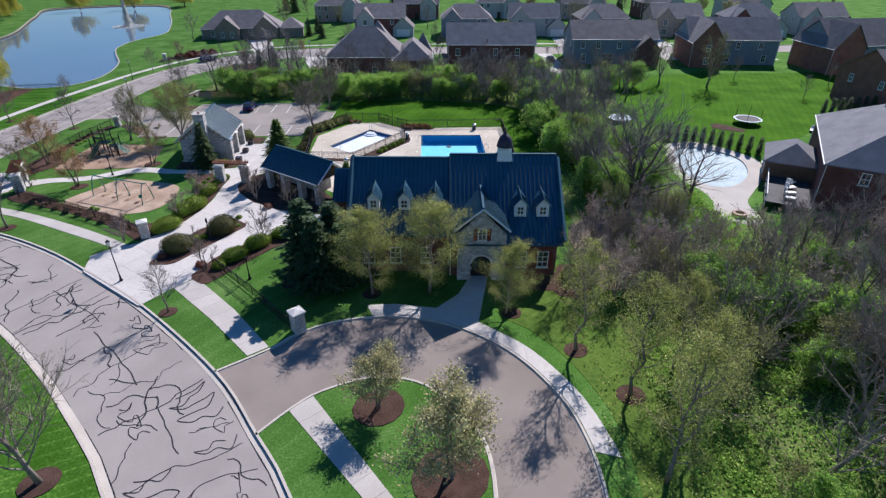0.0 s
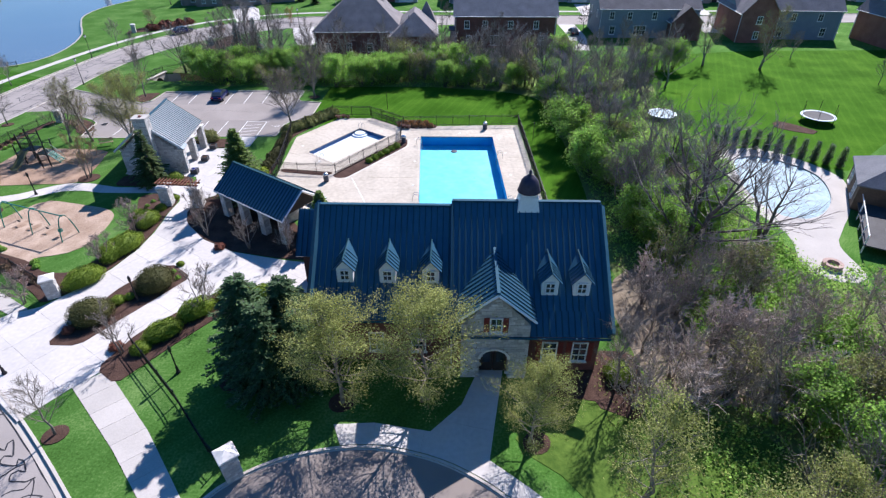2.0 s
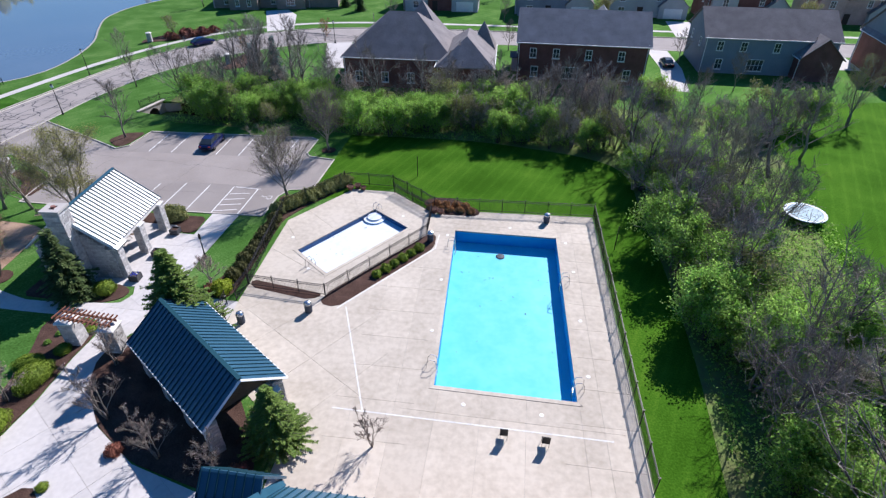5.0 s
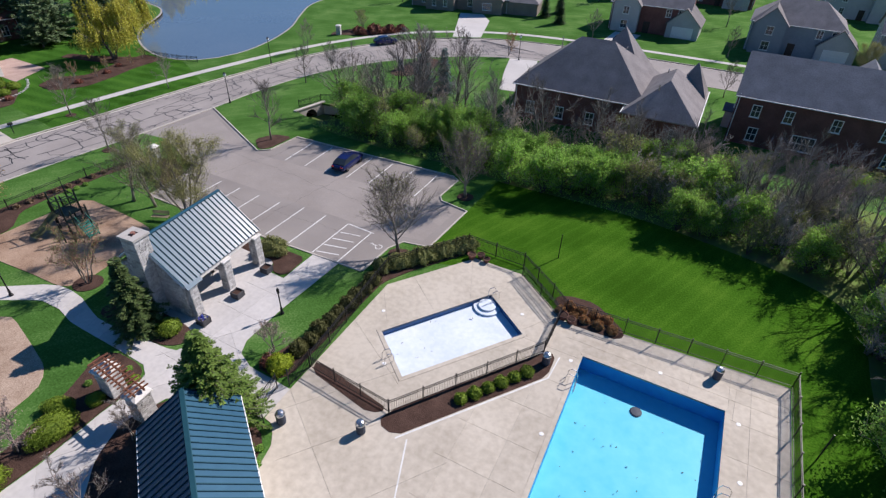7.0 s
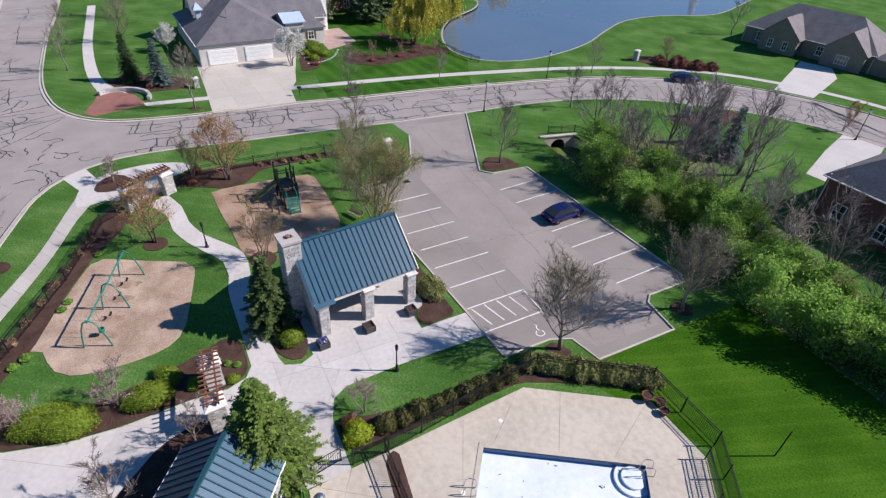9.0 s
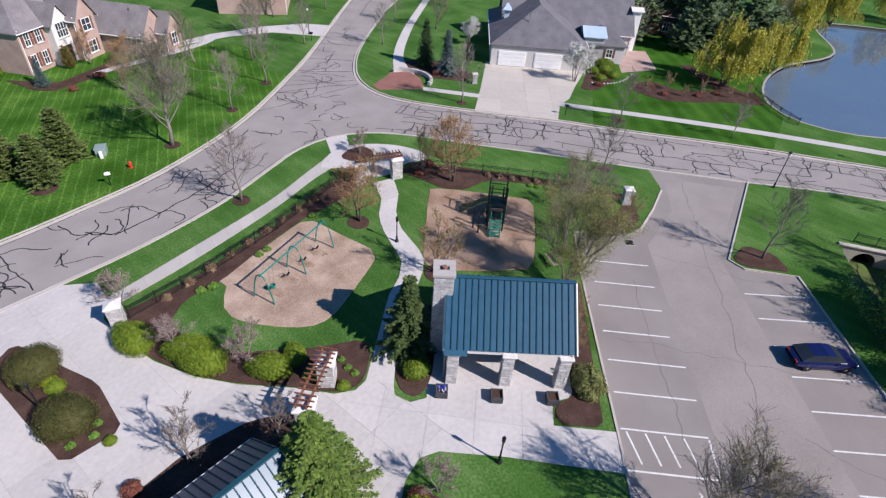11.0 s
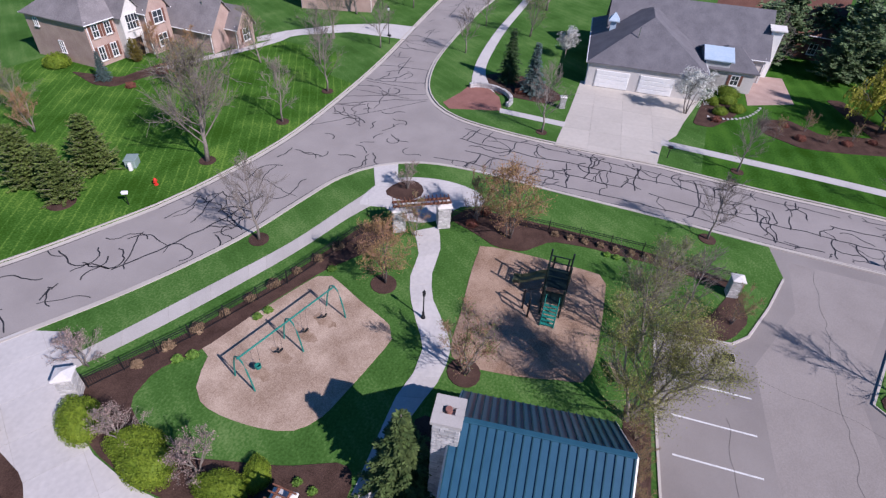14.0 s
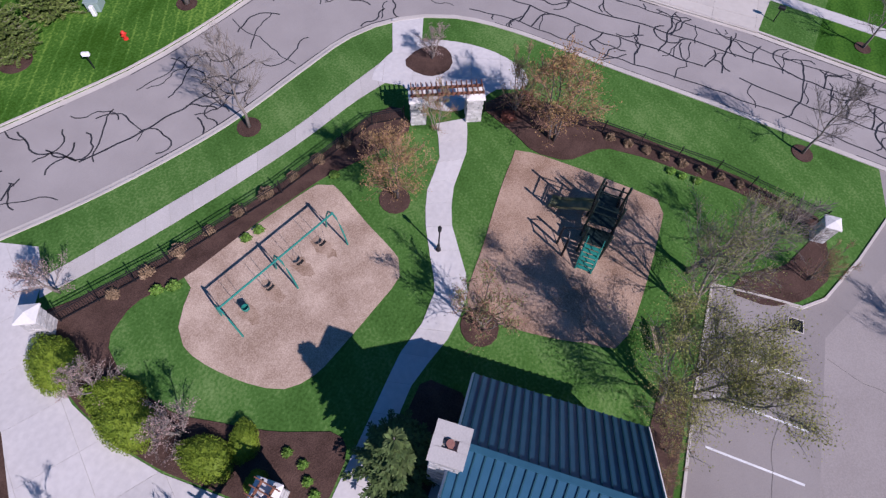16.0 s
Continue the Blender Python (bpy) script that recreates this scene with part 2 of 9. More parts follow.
WILLOWLEAF = mat("yellow willow leaves", (0.40, 0.38, 0.05), (0.58, 0.54, 0.10), 3.0, 0.5, 0.7, 0.0, island=0.3, through_light=0.35)
NEEDLE = mat("spruce needles", (0.035, 0.078, 0.028), (0.08, 0.14, 0.05), 5.0, 0.8, 0.75, 0.0, island=0.35, each=0.12, through_light=0.1)
PINENEEDLE = mat("grey green pine needles", (0.085, 0.145, 0.06), (0.18, 0.25, 0.12), 5.0, 0.8, 0.75, 0.0, island=0.4, each=0.15, through_light=0.12)
DARKNEEDLE = mat("olive weeping spruce needles", (0.042, 0.078, 0.022), (0.115, 0.16, 0.05), 5.0, 0.8, 0.75, 0.0, island=0.4, through_light=0.12)
BRIGHTNEEDLE = mat("light green arborvitae sprays", (0.085, 0.155, 0.025), (0.17, 0.25, 0.05), 5.0, 0.8, 0.75, 0.0, island=0.35, through_light=0.15)
BLUENEEDLE = mat("blue spruce needles", (0.07, 0.12, 0.115), (0.13, 0.19, 0.18), 5.0, 0.8, 0.75, 0.0, island=0.35, through_light=0.1)
BOXLEAF = mat("clipped boxwood leaves", (0.098, 0.165, 0.012), (0.205, 0.28, 0.024), 5.0, 0.8, 0.7, 0.0, island=0.35, each=0.1, through_light=0.15)
YEWLEAF = mat("dark clipped yew leaves", (0.05, 0.058, 0.014), (0.105, 0.10, 0.03), 5.0, 0.8, 0.75, 0.0, island=0.35, each=0.1, through_light=0.1)
LIMELEAF = mat("lime green new growth", (0.19, 0.27, 0.012), (0.30, 0.36, 0.02), 5.0, 0.8, 0.7, 0.0, island=0.3, through_light=0.25)
BUDPINK = mat("pale pink crabapple buds", (0.34, 0.235, 0.21), (0.52, 0.385, 0.35), 5.0, 0.8, 0.8, 0.0, island=0.3, through_light=0.3)
BLOSSOM = mat("white blossom", (0.62, 0.62, 0.58), (0.80, 0.80, 0.76), 5.0, 0.8, 0.8, 0.0, island=0.2, through_light=0.3)
CREAMBUD = mat("cream flowering buds", (0.38, 0.36, 0.17), (0.58, 0.54, 0.30), 5.0, 0.8, 0.8, 0.0, island=0.3, through_light=0.3)
BARBERRY = mat("rust red shrub leaves", (0.15, 0.055, 0.04), (0.26, 0.10, 0.065), 5.0, 0.8, 0.8, 0.0, island=0.35, through_light=0.2)
TANGRASS = mat("cut back tan grass", (0.17, 0.115, 0.068), (0.31, 0.22, 0.14), 6.0, 0.8, 0.9, 0.1, island=0.3, each=0.1)
OLDWOOD = mat("weathered tan bench timber", (0.28, 0.21, 0.14), (0.42, 0.33, 0.23), 9.0, 0.9, 0.9, 0.2)
YOUNGNEEDLE = mat("olive young spruce needles", (0.06, 0.10, 0.02), (0.165, 0.215, 0.055), 3.0, 0.9, 0.8, 0.0, island=0.4, each=0.1, through_light=0.12)
GOLDNEEDLE = mat("golden olive conifer sprays", (0.13, 0.11, 0.02), (0.24, 0.19, 0.04), 4.0, 0.9, 0.8, 0.0, island=0.3, through_light=0.15)
RUSTCLUMP = mat("rust and tan cut back stems", (0.33, 0.18, 0.08), (0.54, 0.33, 0.15), 5.0, 0.8, 0.9, 0.1, island=0.35, each=0.2, through_light=0.15)
# part of the sky's blue reflection is put into the pond's base colour
WATER = mat("pond water tinted with sky blue", (0.095, 0.14, 0.205), (0.125, 0.17, 0.235), 3.0, 0.05, 0.05, 0.012, spec=0.6)
COVER = mat("pale pool cover", (0.15, 0.27, 0.34), (0.26, 0.40, 0.47), 3.0, 0.4, 0.6, 0.05)
PLANTERGREY = mat("dark grey planter", (0.05, 0.05, 0.055), (0.085, 0.085, 0.09), 7.0, 0.8, 0.8, 0.1)
BLUEFLOWER = mat("blue violet flowers", (0.05, 0.08, 0.50), (0.10, 0.15, 0.62), 5.0, 1.0, 0.8, 0.0, island=0.3)
BINBLUE = mat("blue grey litter bin", (0.04, 0.05, 0.075), (0.06, 0.075, 0.10), 7.0, 0.8, 0.6, 0.05)
UTILGREEN = mat("grey green utility box", (0.22, 0.30, 0.28), (0.28, 0.36, 0.34), 5.0, 0.8, 0.6, 0.05)
HYDRANTRED = mat("red hydrant paint", (0.55, 0.03, 0.02), (0.65, 0.05, 0.03), 6.0, 1.0, 0.5, 0.03)
COPPERBLUE = mat("weathered blue white metal roof", (0.38, 0.50, 0.62), (0.48, 0.58, 0.68), 4.0, 0.8, 0.5, 0.03)
DOMEBLACK = mat("dark cupola dome metal", (0.035, 0.028, 0.05), (0.055, 0.045, 0.075), 3.0, 0.8, 0.45, 0.03, metal=0.2)


# ---- mesh helpers ----
class Geo:
    """Collects faces of one mesh, with a material slot for each face."""

    def __init__(self):
        self.v, self.f, self.k = [], [], []

    def face(self, pts, slot=0):
        i = len(self.v)
        self.v += [tuple(p) for p in pts]
        self.f.append(tuple(range(i, i + len(pts))))
        self.k.append(slot)

    def add(self, verts, faces, slot=0):
        i = len(self.v)
        self.v += [tuple(p) for p in verts]
        self.f += [tuple(i + q for q in f) for f in faces]
        self.k += [slot] * len(faces)

    def box(self, c, s, rz=0.0, slot=0, chamfer=0.0, tilt=None):
        """A box of size s round c, turned by rz degrees; chamfer cuts its edges."""
        m = tilt or Matrix.Rotation(radians(rz), 3, "Z")
        hx = [q / 2 for q in s]
        if not chamfer:
            vs = [Vector((x * hx[0], y * hx[1], z * hx[2])) for x in (-1, 1) for y in (-1, 1) for z in (-1, 1)]
            fs = [(0, 1, 3, 2), (4, 6, 7, 5), (0, 4, 5, 1), (2, 3, 7, 6), (0, 2, 6, 4), (1, 5, 7, 3)]
        else:
            ch = min(chamfer, 0.45 * min(s))
            vs, at, fs = [], {}, []
            for x in (-1, 1):
                for y in (-1, 1):
                    for z in (-1, 1):
                        for a in range(3):
                            at[x, y, z, a] = len(vs)
                            vs.append(Vector([sg * (hx[q] - (0 if q == a else ch)) for q, sg in enumerate((x, y, z))]))
            sg = (-1, 1)
            for a in range(3):
                b, c2 = (a + 1) % 3, (a + 2) % 3
                for sa in sg:
                    def key(sb, sc, ax, a=a, b=b, c2=c2, sa=sa):
                        k = [0, 0, 0]
                        k[a], k[b], k[c2] = sa, sb, sc
                        return at[(*k, ax)]
                    fs.append((key(-1, -1, a), key(1, -1, a), key(1, 1, a), key(-1, 1, a)))
                    for sb in sg:
                        fs.append((key(sb, -1, a), key(sb, 1, a), key(sb, 1, b), key(sb, -1, b)))
            for x in sg:
                for y in sg:
                    for z in sg:
                        fs.append(tuple(at[x, y, z, a] for a in range(3)))
            out = []
            for f in fs:
                p = [vs[q] for q in f]
                nrm = (p[1] - p[0]).cross(p[2] - p[0])
                out.append(f if nrm.dot(sum(p, Vector())) > 0 else f[::-1])
            fs = out
        self.add([m @ q + Vector(c) for q in vs], fs, slot)

    def tube(self, pts, radii, n=6, slot=0, cap=True):
        """A tapered tube along pts."""
        pts = [Vector(p) for p in pts]
        rings = []
        for i, p in enumerate(pts):
            d = (pts[min(i + 1, len(pts) - 1)] - pts[max(i - 1, 0)]).normalized()
            a = d.cross(Vector((0.31, 0.87, 0.38)) if abs(d.z) > 0.9 else Vector((0, 0, 1))).normalized()
            b = d.cross(a)
            r = radii[i] if isinstance(radii, (list, tuple)) else radii
            rings.append([p + r * (math.cos(2 * math.pi * j / n) * a + math.sin(2 * math.pi * j / n) * b) for j in range(n)])
        i0 = len(self.v)
        for r in rings:
            self.v += [tuple(q) for q in r]
        for i in range(len(pts) - 1):
            for j in range(n):
                a, b = i0 + i * n + j, i0 + i * n + (j + 1) % n
                self.f.append((a, b, b + n, a + n))
                self.k.append(slot)
        if cap:
            self.f += [tuple(i0 + j for j in reversed(range(n))), tuple(i0 + (len(pts) - 1) * n + j for j in range(n))]
            self.k += [slot, slot]

    def prism(self, poly, z0, z1, slot=0):
        """An upright prism on a plan outline (counter-clockwise)."""
        a = [(x, y, z0) for x, y in poly]
        b = [(x, y, z1) for x, y in poly]
        n = len(poly)
        self.add(a + b, [tuple(reversed(range(n))), tuple(range(n, 2 * n))] + [(i, (i + 1) % n, n + (i + 1) % n, n + i) for i in range(n)], slot)

    def lathe(self, profile, n=14, c=(0, 0), slot=0):
        """Turned shape round the upright through c; profile rows are (radius, height)."""
        i0 = len(self.v)
        for r, z in profile:
            self.v += [(c[0] + r * math.cos(2 * math.pi * j / n), c[1] + r * math.sin(2 * math.pi * j / n), z) for j in range(n)]
        for i in range(len(profile) - 1):
            for j in range(n):
                a, b = i0 + i * n + j, i0 + i * n + (j + 1) % n
                self.f.append((a, b, b + n, a + n))
                self.k.append(slot)
        self.f += [tuple(i0 + j for j in reversed(range(n))), tuple(i0 + (len(profile) - 1) * n + j for j in range(n))]
        self.k += [slot, slot]

    def mesh(self, name, mats, smooth=False):
        me = bpy.data.meshes.new(name)
        me.from_pydata(self.v, [], self.f)
        for m in (mats if isinstance(mats, (list, tuple)) else [mats]):
            me.materials.append(m)
        if any(self.k):
            me.polygons.foreach_set("material_index", self.k)
        if smooth:
            me.polygons.foreach_set("use_smooth", [True] * len(me.polygons))
        me.update()
        return me


def part(name, geo, mats, parent=None, label="", smooth=False, kind="", at=None):
    """One mesh object, under its thing or part."""
    ob = new(name, geo if isinstance(geo, bpy.types.Mesh) else geo.mesh(name, mats, smooth))
    ob.parent = parent
    if at is not None:
        ob.matrix_basis = at
    return tagged(ob, label, kind=kind)


def thing(name, x, y, z=0.0, rz=0.0, label="", category="", group="", kind=""):
    ob = new(name)
    ob.empty_display_size = 0.3
    ob.matrix_basis = pose(x, y, z, 0, 0, rz)
    return tagged(ob, label, category, group, kind)


def smooth_line(pts, step=1.5, closed=False):
    """A Catmull-Rom curve through plan points."""
    P = [Vector((*p, 0)) for p in pts]
    n, out = len(P), []
    for i in range(n if closed else n - 1):
        if closed:
            a, b, c, d = (P[(i + k) % n] for k in (-1, 0, 1, 2))
        else:
            a, b, c, d = P[max(i - 1, 0)], P[i], P[i + 1], P[min(i + 2, n - 1)]
        m = max(1, int((c - b).length / step))
        for k in range(m):
            t = k / m
            q = 0.5 * (2 * b + (c - a) * t + (2 * a - 5 * b + 4 * c - d) * t * t + (3 * b - a - 3 * c + d) * t ** 3)
            out.append((q.x, q.y))
    if not closed:
        out.append(tuple(pts[-1]))
    return out


def offset_line(line, d):
    """The plan line moved d to its left."""
    out = []
    for i, p in enumerate(line):
        a, b = line[max(i - 1, 0)], line[min(i + 1, len(line) - 1)]
        t = Vector((b[0] - a[0], b[1] - a[1]))
        t.normalize()
        out.append((p[0] - t.y * d, p[1] + t.x * d))
    return out


def resample(line, n):
    P = np.array(line)
    s = np.r_[0, np.cumsum(np.hypot(*np.diff(P, axis=0).T))]
    q = np.linspace(0, s[-1], n)
    return np.c_[np.interp(q, s, P[:, 0]), np.interp(q, s, P[:, 1])]


# ---- the ground plan ----
NEAR = smooth_line([(14, -36), (4, -9), (-3, 9), (-9.4, 20.4), (-12.9, 25.1), (-17.8, 31.0), (-27.5, 39.4), (-35.9, 45.2), (-42.3, 49.2), (-49.7, 52.7),
                    (-56.5, 54.7), (-61.5, 56.3), (-65.0, 58.9), (-67.2, 62.8), (-67.7, 68), (-67.0, 76.5), (-66.3, 86), (-65.3, 96), (-64.6, 107)])
NEAR2 = smooth_line([(-64.6, 107), (-64.2, 117), (-62.3, 127), (-58.5, 135.5), (-53, 143), (-44, 150.5), (-33, 154.5), (-15, 156.5), (20, 158), (80, 160), (190, 172)], 3)
FAR_POND = smooth_line([(-76.4, 86), (-75.2, 96), (-74.4, 106), (-73.0, 117), (-70.2, 133), (-65.0, 145.5), (-57.5, 155.5), (-46.3, 163), (-33, 166.3), (-12, 167.8), (20, 168.5), (80, 170), (190, 182)], 3)
FAR_WEST = smooth_line([(-3, -42), (-7, -12), (-14, 9.5), (-20.4, 20.3), (-27.2, 27.2), (-32.5, 31.8), (-40, 37.3), (-47, 41.2), (-54, 44.4), (-65.3, 47.2),
                        (-76.8, 48.0), (-93, 48.0), (-114, 46.8), (-135, 46), (-210, 44)], 2.5)
CORNER = smooth_line([(-210, 57), (-137, 55.8), (-122, 55.0), (-100, 55.0), (-89, 56.3), (-82.5, 58.9), (-78.8, 63.2), (-77.3, 70), (-76.7, 78), (-76.4, 86)], 1.5)
LOOP_OUT = smooth_line([(-17.8, 31.0), (-14.3, 33.7), (-12.4, 35.7), (-9.2, 37.4), (-4.5, 38.1), (0.5, 36.9), (5.0, 33.7), (8.0, 29.3), (9.3, 25.3), (9.6, 20.5), (8.9, 14), (6.6, 6), (2.4, -4)], 0.8)
LOOP_IN = smooth_line([(-12.9, 25.1), (-11.0, 27.6), (-9.2, 29.2), (-6.0, 30.6), (-3.0, 30.5), (-0.6, 29.2), (2.0, 26.1), (3.0, 22.6), (2.8, 18), (1.2, 13.5), (-2.0, 10.0), (-3.0, 9)], 0.8)
WALK_LOOP = smooth_line([(2.8, 37.4), (6.5, 34.3), (9.1, 30.5), (10.5, 27.2), (11.4, 23.4)], 0.8)

regions = []


def region(name, poly, z, material, label="", joints=(), kind="structure", category="", depth=0.12, slab="", under=None):
    regions.append(dict(name=name, poly=np.array(poly), z=z, mat=material, label=label, joints=joints, kind=kind, category=category, depth=depth, slab=slab, under=under))


def cross_joints(line_a, line_b, spacing):
    """Joints across a walk between its two edges."""
    n = max(3, int(sum(math.dist(p, q) for p, q in zip(line_a, line_a[1:])) / spacing))
    return [(tuple(a), tuple(b)) for a, b in list(zip(resample(line_a, n + 1), resample(line_b, n + 1)))[1:-1]]


def grid_joints(cx, cy, angle, spacing, nx, ny):
    """A square grid of joints round a point."""
    c, s = math.cos(radians(angle)), math.sin(radians(angle))
    def at(u, v):
        return (cx + c * u - s * v, cy + s * u + c * v)
    a, b = nx * spacing / 2, ny * spacing / 2
    return [(at(-a + i * spacing, -b), at(-a + i * spacing, b)) for i in range(nx + 1)] + [(at(-a, -b + j * spacing), at(a, -b + j * spacing)) for j in range(ny + 1)]


def rounded(cx, cy, rx, ry, rz=0, n=20):
    c, s = math.cos(radians(rz)), math.sin(radians(rz))
    return [(cx + rx * math.cos(2 * math.pi * i / n) * c - ry * math.sin(2 * math.pi * i / n) * s, cy + rx * math.cos(2 * math.pi * i / n) * s + ry * math.sin(2 * math.pi * i / n) * c) for i in range(n)]


def strip(line, w_left, w_right):
    return offset_line(line, w_left) + offset_line(line, -w_right)[::-1]


E_ = 1600
region("ground", [(-E_, -E_), (E_, -E_), (E_, E_), (-E_, E_)], 0.0, GRASS, "mown bright green spring lawns of the neighbourhood", depth=0.3)
region("lawn", offset_line([p for p in FAR_WEST if 8 < p[1] and p[0] > -82], -3.0) + [(-84, 44), (-92, 42), (-93, 30), (-86, 10), (-60, 4), (-30, 4)], 0.0, MOWN, "lawn with fine pale mowing lines before the brick house", depth=0.3)
region("lawn", [(-97, 93), (-74, 90.5), (-72, 112), (-90, 121), (-128, 121), (-128, 100), (-108, 96)], 0.0, BANDED, "lawn mown in light and dark bands beside the garage house", depth=0.3)
region("lawn", [(-24.0, 87.5), (-20.6, 91.0), (-12.0, 95.0), (-8.0, 91.2), (9.6, 91.6), (10.6, 57.0), (15.2, 57.0), (16, 75), (15.5, 93), (13, 107), (-2, 110), (-14, 110), (-21, 110), (-21, 93)], 0.0, POOLLAWN, "deep green lawn between the pool fence and the hedgerow", depth=0.3)
region("lawn", [(30, 84), (48, 78), (62, 90), (112, 92), (112, 136), (60, 134), (28, 127), (33, 112)], 0.0, POOLLAWN, "vivid green garden lawn behind the brick houses", depth=0.3)
# rough ground of the wood and hedgerow
region("woodland_floor", smooth_line([(14, 20), (16.5, 36), (15.5, 50), (14.6, 60), (15.2, 75), (14.5, 93), (12.5, 104.5), (-2, 108.8), (-14, 109.0), (-20.5, 108.6), (-24.5, 109.4), (-40, 108.8), (-49, 110.5), (-52, 121), (-46, 128),
                                     (-30, 123), (-8, 119), (10, 124), (30, 121), (34, 112), (32, 100), (31, 88), (30.5, 72), (33, 60), (38, 52), (52, 44), (66, 20), (40, 0), (20, 4)], 2.0, True), 0.02, EARTH, "dark leaf-strewn woodland floor with weeds", kind="structure")
region("woodland_floor", smooth_line([(13.4, 44), (13.8, 54), (17, 57.5), (21, 57), (26.5, 54), (27.5, 48), (24, 42.5), (18, 42)], 1.5, True), 0.022, LITTER, "pale brown leaf litter under bare brushwood")
region("rough_grass", smooth_line([(9, 43.5), (12.6, 47), (13.0, 56), (13.6, 50), (15, 42), (20, 40), (21, 36), (20, 20), (14, 8), (11.5, 14), (12.0, 25), (10, 32), (7, 36.5), (4.5, 39)], 1.5, True), 0.025, WILD, "patchy olive rough grass beside the wood")
# streets
region("road", NEAR + NEAR2[1:] + FAR_POND[::-1] + CORNER[::-1][1:] + FAR_WEST[::-1], -0.12, ASPHALT, "worn pale grey asphalt street laced with black crack sealer")
region("drive", LOOP_OUT + LOOP_IN[::-1], -0.06, DRIVE, "brownish asphalt loop drive in front of the clubhouse")
LOT_W = [(-65.4, 95.8), (-60.8, 96.4), (-56.7, 94.7), (-52.9, 92.8), (-51.7, 91.5), (-51.5, 89.4), (-51.1, 86.2), (-44.5, 86.3), (-29.6, 87.1), (-24.4, 87.3)]
LOT_E = [(-24.4, 87.3), (-24.4, 91.3), (-23.7, 93.0), (-21.2, 93.5), (-21.1, 101.0), (-24.3, 101.4), (-25.0, 102.3), (-25.0, 106.4), (-25.9, 106.9), (-48.0, 105.5), (-48.2, 101.0), (-49.4, 99.9), (-64.9, 106.8)]
region("parking_lot", LOT_W + LOT_E[1:], -0.05, LOT, "grey asphalt parking lot with white stall lines")
LOT_AISLE = mat("worn tan lot asphalt", (0.255, 0.228, 0.212), (0.335, 0.303, 0.284), 12.0, 0.25, 0.92, 0.2, spec=0.2, ramp=(0.34, 0.62))
region("parking_lot", [(-63.5, 97.2), (-57.0, 96.6), (-50.3, 92.9), (-26.4, 93.3), (-22.2, 94.2), (-22.0, 100.4), (-26.4, 100.9), (-47.2, 99.4), (-50.0, 99.3), (-63.0, 105.2)], -0.05, LOT_AISLE, "paler worn asphalt lane between the parking stalls")
# walks
SW1_A, SW1_B = smooth_line([(-35.6, 49.8), (-37.8, 50.9), (-42.9, 53.3), (-50.6, 56.8), (-57.0, 58.8), (-60.8, 60.0)]), smooth_line([(-34.6, 50.6), (-36.9, 51.9), (-41.8, 54.4), (-49.6, 57.8), (-55.8, 59.9), (-59.0, 61.4)])
region("pavement", SW1_A + SW1_B[::-1], 0.03, WALKWAY, "grey concrete pavement in short slabs along the park fence", cross_joints(SW1_A, SW1_B, 1.6), slab="slab")
SW2_A, SW2_B = [(-26.1, 42.5), (-20.6, 37.6), (-15.9, 32.9)], [(-24.4, 44.1), (-19.0, 39.0), (-14.5, 34.0)]
region("pavement", SW2_A + SW2_B[::-1], 0.03, WALKWAY, "grey concrete pavement between lawn strips by the drive", cross_joints(SW2_A, SW2_B, 1.6), slab="slab")
SW3_A, SW3_B = [(-11.2, 27.3), (-4.8, 20.2), (3.6, 10)], [(-9.7, 28.6), (-3.2, 20.5), (4.4, 10.6)]
region("pavement", SW3_A + SW3_B[::-1], 0.03, WALKWAY, "grey concrete pavement crossing the drive island", cross_joints(SW3_A, SW3_B, 1.6), slab="slab")
INNER = offset_line(LOOP_OUT, 0.25)
LW_A = [p for p in INNER if p[1] > 23.2 and p[0] > -7.2]
LW = LW_A + WALK_LOOP[::-1] + [(3.2, 39.8), (4.1, 45.0), (2.4, 45.0), (1.1, 41.6), (-0.9, 39.4), (-4.6, 40.0), (-7.2, 39.8)]
region("pavement", LW, 0.035, CONCRETE, "pale concrete kerbside walk leading to the clubhouse door", cross_joints(LW_A[12:], [(2.8, 37.6)] + WALK_LOOP, 1.8) + [((2.0, 42.6), (4.2, 42.2)), ((1.0, 40), (3.6, 39.4)), ((-4.5, 37.5), (-4.5, 40.5)), ((-1.6, 37), (-1.2, 40))], slab="slab")
PATH_R = smooth_line([(-31.0, 72.5), (-34, 72.2), (-38.3, 71.9), (-41.5, 72.7), (-44.6, 72.7), (-46.8, 71.4), (-48.6, 70.1), (-51.4, 69.1), (-54.5, 68.8), (-57.4, 67.7)], 1.2)
PATH_L = smooth_line([(-31.0, 70.6), (-35.0, 70.6), (-39.8, 70.6), (-41.8, 71.0), (-43.9, 70.9), (-46.0, 69.7), (-47.9, 68.6), (-50.5, 67.6), (-53.3, 67.3), (-56.0, 65.9)], 1.2)
region("pavement", PATH_L + PATH_R[::-1], 0.03, CONCRETE, "pale winding concrete path through the playground lawn", cross_joints(PATH_L, PATH_R, 1.7), slab="slab")
region("pavement", smooth_line([(-58.0, 59.9), (-61, 59.9), (-63.3, 61.3), (-64.5, 64), (-64.7, 67.2), (-63.7, 70.0), (-61.9, 70.6), (-61.0, 68.7), (-58.6, 67.6), (-57.4, 66.2), (-57.3, 64.3), (-58.4, 62.2)], 0.8, True), 0.035, CONCRETE,
       "pale concrete forecourt before the stone park gate", grid_joints(-60.5, 64.5, 20, 2.2, 6, 6), slab="slab")
